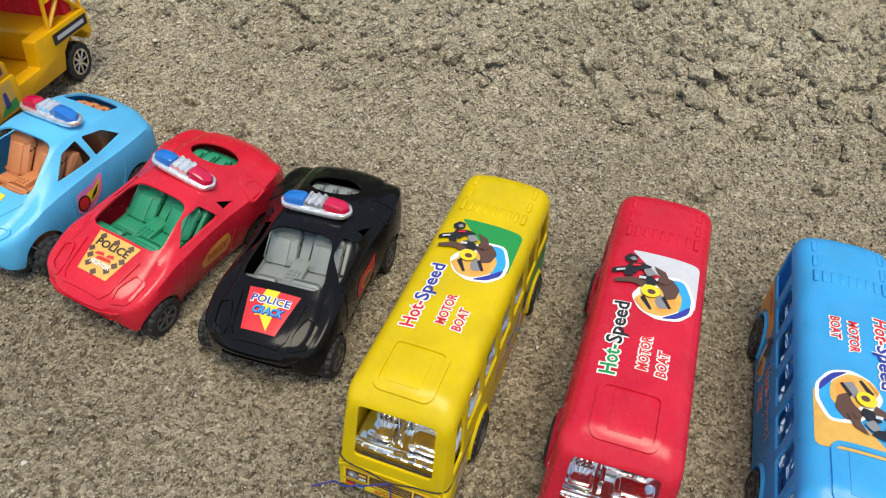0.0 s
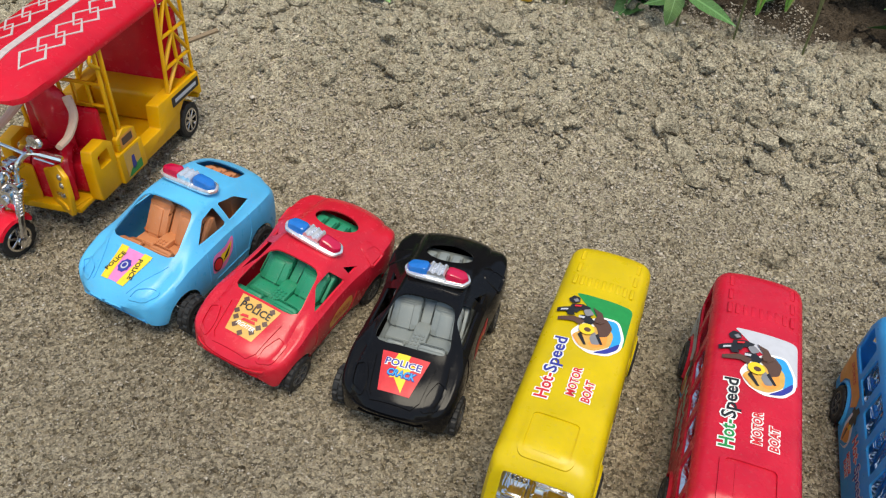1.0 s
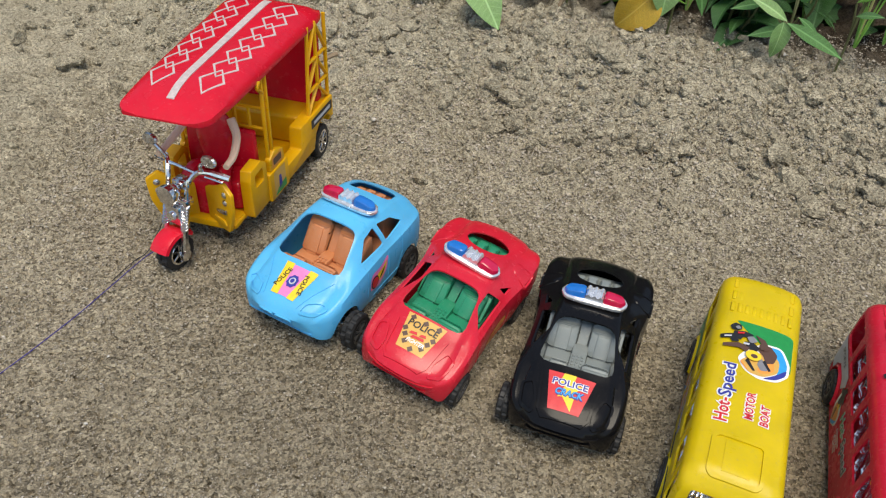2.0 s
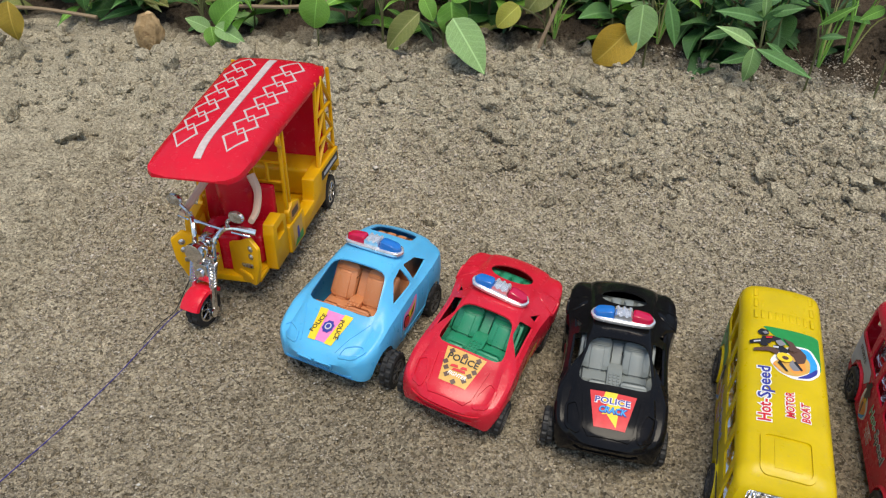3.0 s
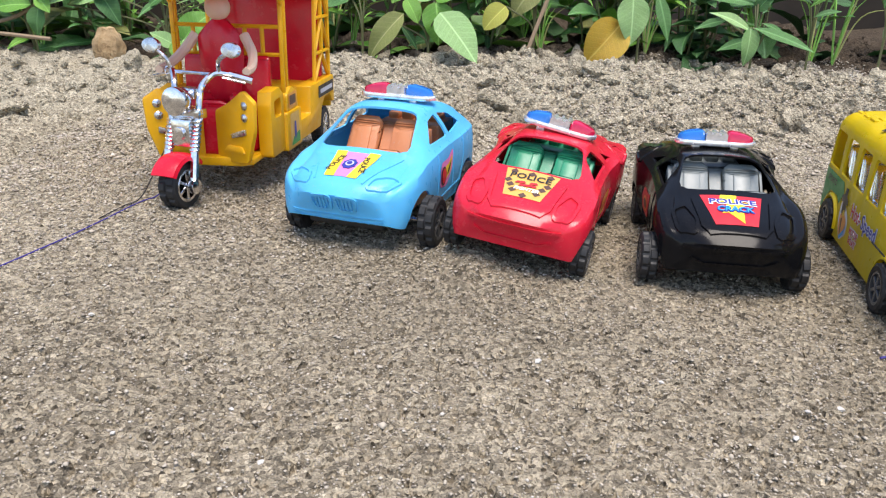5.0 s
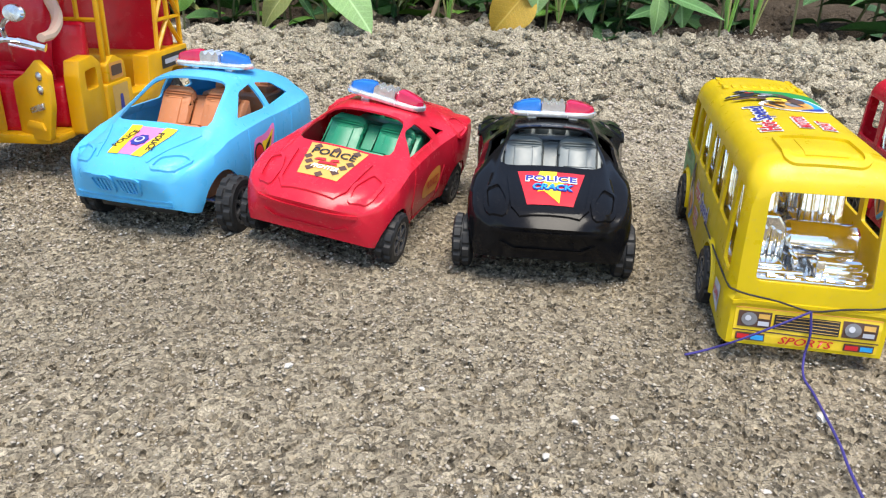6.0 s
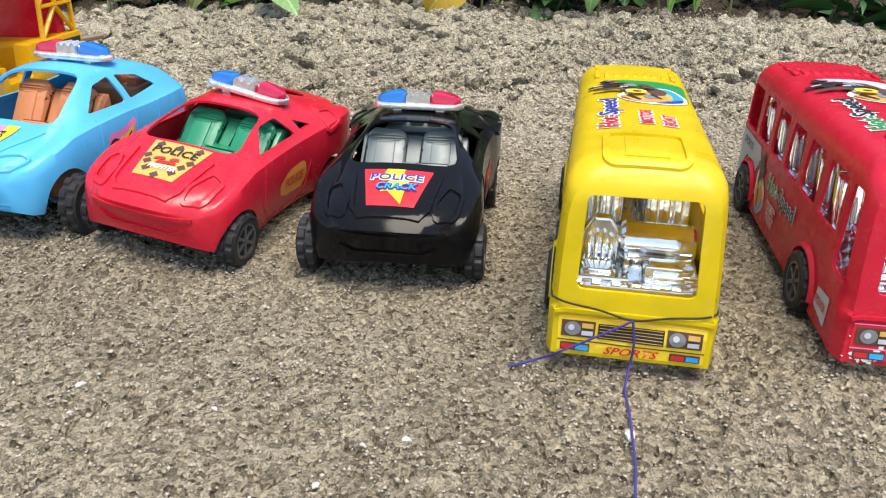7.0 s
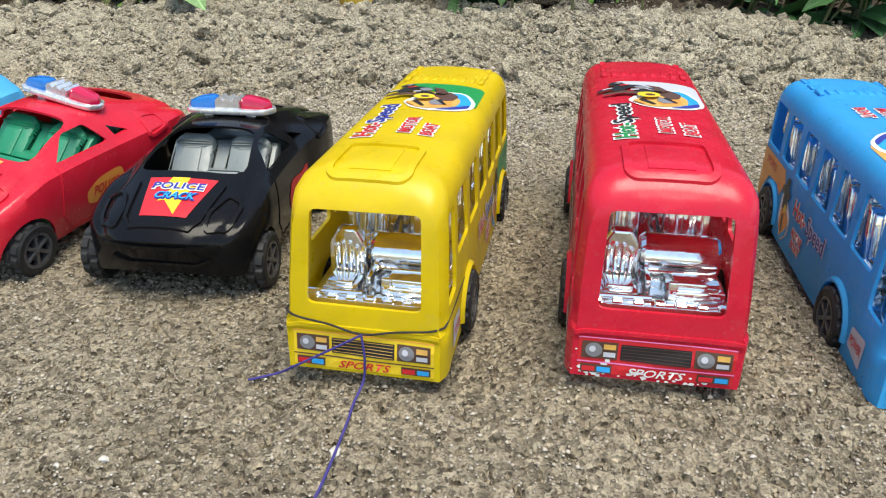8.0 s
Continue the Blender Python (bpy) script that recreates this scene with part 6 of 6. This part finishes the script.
def leaf_shape(length, width, kind, droop=0.35, cup=0.25, wave=0.0):
    """A leaf along +y: outline by kind, folded at its midrib, veined and drooping."""
    bm = bmesh.new()
    n, rows = 4, 12
    grid = []
    for i in range(rows + 1):
        u = i / rows
        if kind == "round":
            w = math.sin(math.pi * u ** 0.8) ** 0.62
        elif kind == "ovate":
            w = math.sin(math.pi * u ** 0.70) ** 0.85
        else:
            w = math.sin(math.pi * u ** 0.85) ** 1.15
        w = max(w, 0.02) * width / 2
        bend = droop * u * u
        line = []
        for j in range(-n, n + 1):
            v = j / n
            vein = 0.020 * length * abs(math.sin((u * 7 - abs(v) * 1.6) * math.pi)) * abs(v) * (kind != "lance") * 0.5
            z = cup * abs(v) * w + vein - bend * length * 0.6 + wave * w * math.sin(u * 11 + (1.5 if j > 0 else 0)) * abs(v)
            line.append(bm.verts.new((v * w, length * (u - 0.18 * bend * u), z)))
        grid.append(line)
    for a, b in zip(grid, grid[1:]):
        for k in range(2 * n):
            bm.faces.new((a[k], a[k + 1], b[k + 1], b[k]))
    return bm


LEAF_MESH = {}


def leaf_data(kind, mat, variant):
    key = (kind, mat.name, variant)
    if key not in LEAF_MESH:
        rnd = random.Random(variant * 7 + len(kind))
        width = {"round": 0.72, "ovate": 0.50, "lance": 0.20}[kind] * rnd.uniform(0.9, 1.12)
        ob = link_mesh("tmp", leaf_shape(1.0, width, kind, rnd.uniform(0.15, 0.7), rnd.uniform(0.1, 0.45), rnd.uniform(0.0, 0.12)), mat, sharp=80)
        LEAF_MESH[key] = ob.data
        bpy.data.objects.remove(ob)
    return LEAF_MESH[key]


def put_leaf(parent, at, yaw, pitch, roll, size, kind, mat, variant, name="leaf"):
    ob = new(name, leaf_data(kind, mat, variant))
    ob.parent = parent
    ob.matrix_basis = Matrix.Translation(at) @ Euler((radians(pitch), radians(roll), radians(yaw)), "XYZ").to_matrix().to_4x4() @ Matrix.Scale(size, 4)
    return ob


def aim_leaf(parent, base, tip, normal, kind, mat, variant, name="leaf", wide=1.0):
    """A leaf from its stalk to its tip, its upper face towards normal."""
    ob = new(name, leaf_data(kind, mat, variant))
    base, tip = Vector(base), Vector(tip)
    y = (tip - base).normalized()
    x = y.cross(Vector(normal)).normalized()
    z = x.cross(y)
    size = (tip - base).length
    m = Matrix((x * size * wide, y * size, z * size)).transposed().to_4x4()
    m.translation = base
    if parent:
        ob.parent = parent
        m = parent.matrix_basis.inverted() @ m
    ob.matrix_basis = m
    return ob


def weed(x, y, seed, height, size, kind, mats, label, pairs=4, lean=(0, 0), spread_deg=35, stems=1, name="weed"):
    """A weed: one or more stems with leaves set round them from the ground up."""
    rnd = random.Random(seed)
    z0 = ground_z(x, y) - 0.003
    plant = root(name, pose(x, y, z0), label, "weed", "weeds behind the bank")
    for st in range(stems):
        a = rnd.uniform(0, 6.28)
        tip = Vector((lean[0] + (math.cos(a) * height * 0.35 if stems > 1 else 0), lean[1] + (math.sin(a) * height * 0.35 if stems > 1 else 0), height * rnd.uniform(0.8, 1.1)))
        line = [Vector((0, 0, 0)), tip * 0.35 + Vector((rnd.uniform(-1, 1), rnd.uniform(-1, 1), 0)) * height * 0.05, tip * 0.7 + Vector((0, 0, height * 0.04)), tip]
        pts = curve_line(line, 5)
        r0 = 0.0011 + 0.006 * height
        part("stem", tube(pts, r0, 6, [r0 * (1 - 0.6 * k / (len(pts) - 1)) for k in range(len(pts))]), STEM, plant)
        for k in range(pairs):
            u = (k + 0.45) / pairs
            at = pts[min(len(pts) - 1, int(u * (len(pts) - 1)))]
            turn = rnd.uniform(0, 180) if k == 0 else turn + 90 + rnd.uniform(-35, 35)
            for s in (0, 180):
                f = size * rnd.uniform(0.7, 1.2) * (1.1 - 0.35 * u)
                put_leaf(plant, at, turn + s + rnd.uniform(-20, 20), rnd.uniform(-22, 28) + spread_deg * (u - 0.2), rnd.uniform(-30, 30), f, kind, rnd.choice(mats), rnd.randrange(4))
        put_leaf(plant, pts[-1], rnd.uniform(0, 360), 60, 0, size * 0.5, kind, mats[0], rnd.randrange(4))
    return plant


def blades(x, y, seed, n=10, height=0.08):
    rnd = random.Random(seed)
    plant = root("grass_tuft", pose(x, y, ground_z(x, y) - 0.002), "thin green grass tuft among the weeds", "grass", "grass tufts behind the bank")
    for _ in range(n):
        a, h = rnd.uniform(0, 6.28), height * rnd.uniform(0.6, 1.3)
        d = Vector((math.cos(a), math.sin(a), 0)) * h * rnd.uniform(0.15, 0.7)
        line = curve_line([(0, 0, 0), tuple(d * 0.35 + Vector((0, 0, h * 0.6))), tuple(d + Vector((0, 0, h * rnd.uniform(0.7, 1.0))))], 5)
        part("blade", tube(line, 0.001, 4, [0.0012 * (1 - 0.8 * k / (len(line) - 1)) for k in range(len(line))]), LEAF_GREEN if rnd.random() < 0.7 else LEAF_OLIVE, plant)
    return plant


def grown_leaf(plant, base, tip, kind, mat, variant, wide=1.0):
    """A leaf on its own thin stalk, which rises from the foot of its plant."""
    foot = plant.matrix_basis.translation
    to = Vector(base) - foot
    part("stalk", tube(curve_line([(0, 0, -0.002), (0.12 * to.x, 0.12 * to.y, 0.62 * to.z), tuple(to)], 5), 0.0010, 5), STEM, plant)
    return aim_leaf(plant, base, tip, (0.0, -0.75, 0.65), kind, mat, variant, wide=wide)


def build_weeds():
    G, D, P, O, S, Y2 = LEAF_GREEN, LEAF_DARK, LEAF_PALE, LEAF_OLIVE, LEAF_DEEP, LEAF_LIME
    # the weeds that stand out at the edge of the bank
    c = root("weed", pose(-0.239, 0.802, ground_z(-0.239, 0.802)), "tall weed with large ribbed leaves", "weed", "weeds behind the bank")
    grown_leaf(c, (-0.245, 0.813, 0.105), (-0.251, 0.800, 0.168), "ovate", G, 0, 1.4)
    grown_leaf(c, (-0.180, 0.793, 0.146), (-0.211, 0.783, 0.088), "ovate", G, 3, 1.45)
    grown_leaf(c, (-0.250, 0.814, 0.092), (-0.306, 0.809, 0.094), "ovate", D, 2, 1.0)
    grown_leaf(c, (-0.213, 0.816, 0.115), (-0.195, 0.799, 0.161), "ovate", G, 1, 0.9)
    c = root("weed", pose(-0.313, 0.805, ground_z(-0.313, 0.805)), "low plantain with a rounded drooping leaf", "weed", "weeds behind the bank")
    grown_leaf(c, (-0.310, 0.805, 0.083), (-0.318, 0.793, 0.046), "round", G, 1, 1.25)
    grown_leaf(c, (-0.303, 0.822, 0.073), (-0.270, 0.803, 0.072), "ovate", D, 0, 0.8)
    c = root("weed", pose(-0.170, 0.772, ground_z(-0.170, 0.772)), "leafy green weed with broad ribbed leaves", "weed", "weeds behind the bank")
    grown_leaf(c, (-0.159, 0.789, 0.098), (-0.199, 0.781, 0.104), "round", P, 2, 0.9)
    grown_leaf(c, (-0.163, 0.781, 0.094), (-0.132, 0.761, 0.115), "round", G, 1, 1.0)
    grown_leaf(c, (-0.163, 0.771, 0.091), (-0.158, 0.756, 0.048), "ovate", G, 0, 1.4)
    grown_leaf(c, (-0.161, 0.742, 0.082), (-0.127, 0.694, 0.044), "ovate", P, 3, 1.0)
    grown_leaf(c, (-0.196, 0.768, 0.079), (-0.244, 0.761, 0.036), "ovate", O, 2, 0.8)
    grown_leaf(c, (-0.193, 0.776, 0.093), (-0.180, 0.760, 0.073), "round", G, 1, 0.9)
    grown_leaf(c, (-0.198, 0.786, 0.066), (-0.179, 0.769, 0.046), "lance", D, 0, 1.3)
    c = root("weed", pose(-0.435, 0.817, ground_z(-0.435, 0.817)), "small pale seedling with round leaves", "weed", "weeds behind the bank")
    grown_leaf(c, (-0.438, 0.817, 0.038), (-0.462, 0.808, 0.055), "ovate", P, 3, 1.1)
    grown_leaf(c, (-0.431, 0.816, 0.042), (-0.407, 0.799, 0.077), "round", G, 2, 1.0)
    grown_leaf(c, (-0.429, 0.807, 0.045), (-0.394, 0.787, 0.037), "ovate", P, 1, 1.0)
    grown_leaf(c, (-0.434, 0.807, 0.045), (-0.430, 0.793, 0.022), "ovate", G, 0, 1.4)
    c = root("weed", pose(-0.604, 0.873, ground_z(-0.604, 0.873)), "leafy weed beside a dry twig", "weed", "weeds behind the bank")
    grown_leaf(c, (-0.604, 0.873, 0.074), (-0.654, 0.868, 0.078), "ovate", G, 0, 1.0)
    grown_leaf(c, (-0.600, 0.882, 0.080), (-0.587, 0.866, 0.127), "lance", G, 3, 1.6)
    grown_leaf(c, (-0.595, 0.881, 0.092), (-0.537, 0.858, 0.112), "ovate", G, 2, 1.0)
    grown_leaf(c, (-0.590, 0.871, 0.079), (-0.533, 0.848, 0.103), "ovate", P, 1, 0.9)
    grown_leaf(c, (-0.592, 0.862, 0.073), (-0.598, 0.850, 0.043), "ovate", D, 0, 1.2)
    grown_leaf(c, (-0.591, 0.862, 0.084), (-0.576, 0.846, 0.070), "ovate", G, 3, 1.2)
    grown_leaf(c, (-0.589, 0.862, 0.087), (-0.564, 0.844, 0.107), "ovate", G, 2, 1.1)
    grown_leaf(c, (-0.607, 0.892, 0.110), (-0.636, 0.884, 0.117), "ovate", G, 1, 1.0)
    c = root("weed", pose(-0.457, 0.858, ground_z(-0.457, 0.858)), "flowering weed with long leaves", "weed", "weeds behind the bank")
    grown_leaf(c, (-0.458, 0.858, 0.078), (-0.457, 0.844, 0.130), "lance", G, 1, 1.5)
    grown_leaf(c, (-0.431, 0.844, 0.105), (-0.397, 0.825, 0.079), "lance", G, 0, 1.5)
    grown_leaf(c, (-0.421, 0.851, 0.110), (-0.377, 0.830, 0.108), "ovate", D, 3, 1.2)
    grown_leaf(c, (-0.378, 0.835, 0.097), (-0.360, 0.818, 0.092), "round", G, 2, 1.1)
    grown_leaf(c, (-0.400, 0.829, 0.086), (-0.387, 0.814, 0.061), "lance", G, 1, 1.2)
    grown_leaf(c, (-0.526, 0.860, 0.092), (-0.501, 0.842, 0.059), "ovate", D, 0, 1.0)
    grown_leaf(c, (-0.562, 0.866, 0.076), (-0.498, 0.841, 0.103), "lance", P, 3, 1.3)
    grown_leaf(c, (-0.469, 0.869, 0.098), (-0.484, 0.858, 0.126), "lance", G, 2, 1.4)
    grown_leaf(c, (-0.477, 0.861, 0.073), (-0.443, 0.841, 0.104), "lance", D, 1, 1.4)
    c = root("weed", pose(-0.058, 0.771, ground_z(-0.058, 0.771)), "weed with dusty olive leaves", "weed", "weeds behind the bank")
    grown_leaf(c, (-0.055, 0.770, 0.116), (-0.089, 0.763, 0.079), "ovate", O, 2, 1.2)
    grown_leaf(c, (-0.090, 0.768, 0.088), (-0.116, 0.758, 0.068), "round", Y2, 1, 1.0)
    grown_leaf(c, (-0.042, 0.778, 0.166), (-0.036, 0.763, 0.144), "ovate", G, 0, 1.2)
    grown_leaf(c, (-0.108, 0.807, 0.137), (-0.081, 0.789, 0.126), "lance", G, 3, 1.4)
    grown_leaf(c, (-0.084, 0.804, 0.144), (-0.046, 0.783, 0.113), "lance", D, 2, 1.4)
    c = root("weed", pose(0.047, 0.745, ground_z(0.047, 0.745)), "weed with blotched rounded leaves", "weed", "weeds behind the bank")
    grown_leaf(c, (0.034, 0.737, 0.103), (0.034, 0.724, 0.054), "ovate", P, 3, 1.25)
    grown_leaf(c, (0.030, 0.747, 0.113), (-0.002, 0.739, 0.114), "round", P, 2, 1.0)
    grown_leaf(c, (0.039, 0.755, 0.116), (0.069, 0.736, 0.134), "ovate", G, 1, 0.8)
    grown_leaf(c, (0.027, 0.775, 0.161), (0.005, 0.765, 0.135), "ovate", P, 0, 1.0)
    grown_leaf(c, (0.060, 0.742, 0.107), (0.076, 0.725, 0.058), "lance", D, 3, 1.4)
    grown_leaf(c, (0.048, 0.753, 0.133), (0.064, 0.737, 0.120), "ovate", G, 2, 1.0)
    c = root("weed", pose(0.150, 0.701, ground_z(0.150, 0.701)), "sprawling weed with narrow leaves", "weed", "weeds behind the bank")
    grown_leaf(c, (0.146, 0.702, 0.072), (0.107, 0.702, 0.099), "lance", P, 0, 1.3)
    grown_leaf(c, (0.140, 0.686, 0.077), (0.191, 0.651, 0.064), "lance", D, 3, 1.0)
    grown_leaf(c, (0.138, 0.688, 0.077), (0.136, 0.675, 0.041), "ovate", P, 2, 0.9)
    grown_leaf(c, (0.151, 0.710, 0.097), (0.102, 0.712, 0.112), "lance", D, 1, 1.3)
    grown_leaf(c, (0.150, 0.710, 0.099), (0.144, 0.698, 0.138), "lance", P, 0, 1.2)
    grown_leaf(c, (0.152, 0.709, 0.104), (0.175, 0.685, 0.121), "lance", D, 3, 1.6)
    grown_leaf(c, (0.152, 0.709, 0.092), (0.159, 0.692, 0.113), "ovate", D, 2, 1.0)
    grown_leaf(c, (0.151, 0.691, 0.081), (0.168, 0.670, 0.076), "lance", D, 1, 1.2)
    grown_leaf(c, (0.127, 0.720, 0.081), (0.094, 0.713, 0.079), "lance", D, 0, 1.4)
    grown_leaf(c, (0.147, 0.701, 0.065), (0.112, 0.701, 0.056), "lance", D, 3, 1.4)
    c = root("weed", pose(0.206, 0.696, ground_z(0.206, 0.696)), "tall weed with long narrow leaves", "weed", "weeds behind the bank")
    grown_leaf(c, (0.207, 0.695, 0.108), (0.166, 0.699, 0.176), "lance", D, 1, 1.1)
    grown_leaf(c, (0.222, 0.689, 0.136), (0.209, 0.680, 0.197), "ovate", D, 0, 1.1)
    grown_leaf(c, (0.201, 0.698, 0.097), (0.221, 0.676, 0.126), "lance", G, 3, 1.0)
    grown_leaf(c, (0.201, 0.688, 0.088), (0.213, 0.669, 0.100), "lance", D, 2, 1.4)
    c = root("weed", pose(0.261, 0.663, ground_z(0.261, 0.663)), "leafy weed by the wall", "weed", "weeds behind the bank")
    grown_leaf(c, (0.232, 0.684, 0.159), (0.247, 0.665, 0.134), "lance", G, 2, 1.2)
    grown_leaf(c, (0.244, 0.670, 0.124), (0.222, 0.666, 0.116), "ovate", G, 1, 1.0)
    grown_leaf(c, (0.251, 0.667, 0.130), (0.255, 0.652, 0.101), "ovate", D, 0, 1.0)
    grown_leaf(c, (0.259, 0.664, 0.147), (0.236, 0.659, 0.139), "ovate", D, 3, 1.0)
    tagged(aim_leaf(None, (0.026, 0.740, 0.076), (-0.010, 0.728, 0.036), (0.1, -0.9, 0.4), "round", LEAF_YELLOW, 1, "fallen_leaf", 1.1), "yellowing leaf hanging over the bank", "leaf")
    tagged(aim_leaf(None, (-0.646, 0.790, 0.076), (-0.650, 0.779, 0.028), (0.1, -0.9, 0.4), "ovate", LEAF_YELLOW, 0, "fallen_leaf", 1.2), "yellow leaf lying on the bank by a twig", "leaf")
    tagged(aim_leaf(None, (-0.531, 0.870, 0.137), (-0.515, 0.862, 0.092), (0.1, -0.9, 0.4), "round", LEAF_YELLOW, 2, "fallen_leaf"), "yellow leaf among the weeds", "leaf")
    tagged(aim_leaf(None, (-0.018, 0.793, 0.162), (0.008, 0.783, 0.111), (0.1, -0.9, 0.4), "ovate", LEAF_DRY, 3, "fallen_leaf", 1.3), "yellow-brown leaf among the weeds", "leaf")
    # a dry, curled husk on the bank
    husk = skin([[(0.0165 * math.sin(math.pi * u) ** 0.55 * math.cos(a) * (1 + 0.07 * math.sin(5 * a + 2 * u)), 0.0135 * math.sin(math.pi * u) ** 0.55 * math.sin(a) * (1 + 0.16 * math.sin(6 * a + 3 * u)), 0.049 * u) for a in (2 * math.pi * k / 18 for k in range(36))] for u in (0.02, 0.06, 0.12, 0.2, 0.28, 0.36, 0.44, 0.52, 0.6, 0.68, 0.76, 0.84, 0.91, 0.96)], closed=True)
    for v in husk.verts:
        v.co *= 1 + 0.16 * noise.noise(v.co * 90) - 0.10 * abs(noise.noise(v.co * 190))
    ob = link_mesh("husk", husk, HUSK)
    ob.matrix_basis = pose(-0.507, 0.799, ground_z(-0.507, 0.799) - 0.004, -20, 6, 10)
    tagged(ob, "dry tan seed husk lying on the bank", "husk")
    # twigs
    for a, b, c2 in (((-0.719, 0.889, 0.043), (-0.634, 0.879, 0.058), (-0.592, 0.882, 0.080)), ((-0.691, 0.908, 0.157), (-0.645, 0.898, 0.115), (-0.607, 0.884, 0.087)), ((-0.700, 0.862, 0.044), (-0.645, 0.852, 0.046), (-0.576, 0.841, 0.041)), ((-0.406, 0.829, 0.061), (-0.316, 0.816, 0.069), (-0.213, 0.807, 0.106)), ((-0.070, 0.755, 0.037), (-0.047, 0.765, 0.097), (-0.024, 0.775, 0.150)), ((-0.277, 0.632, 0.032), (-0.323, 0.576, 0.030), (-0.360, 0.530, 0.028))):
        tagged(link_mesh("twig", tube(curve_line([a, b, c2], 8), 0.0022, 7), TWIG), "thin dry twig among the weeds", "twig", "twigs among the weeds")
    # the crowd behind them
    rnd = random.Random(21)
    for k in range(190):
        x = rnd.uniform(-0.95, 0.72)
        y = bank_y(x) + 0.045 + 0.22 * rnd.random() ** 1.2
        if x > 0.20 and rnd.random() < 0.55:
            continue
        kind = rnd.choice(("ovate", "lance", "lance", "ovate", "ovate"))
        # Right of x = 0.08 only dark leaf colours: painted stand-in for shade.
        weed(x, y, 100 + k, rnd.uniform(0.05, 0.14) + (0.03 if y > bank_y(x) + 0.14 else 0), rnd.uniform(0.034, 0.072), kind, rnd.choice(((D, S), (S, S), (S, S), (S, D))) if x > 0.08 else rnd.choice(((G, D), (D, S), (G, P), (D, O), (G, G))), "green weed in the crowd behind the bank", rnd.randrange(3, 6), (rnd.uniform(-0.03, 0.03), -0.02), 30, 1)
    for k in range(30):
        x = rnd.uniform(-0.9, 0.3)
        blades(x, bank_y(x) + rnd.uniform(0.05, 0.20), 300 + k, 8, rnd.uniform(0.06, 0.14))
    # small flowers
    for x, y, z, mat, lab in ((-0.451, 0.926, 0.118, PAPER_WHITE, "tiny white weed flower"), (0.075, 0.810, 0.105, INK_CYAN, "tiny blue weed flower")):
        f = root("flower", pose(x, y, ground_z(x, y)), lab, "flower")
        part("stem", tube([(0, 0, 0), (0.004, 0.004, z * 0.5), (0, 0, z - 0.03)], 0.0007, 5), STEM, f)
        for k in range(6):
            a = 2 * math.pi * k / 6
            b = bmesh.new()
            bmesh.ops.create_icosphere(b, subdivisions=1, radius=0.0022)
            b.transform(Matrix.Translation((0.0028 * math.cos(a), 0.0028 * math.sin(a), z - 0.03)) @ Matrix.Diagonal((1, 1, 0.5, 1)))
            part("petal", b, mat, f)


build_weeds()
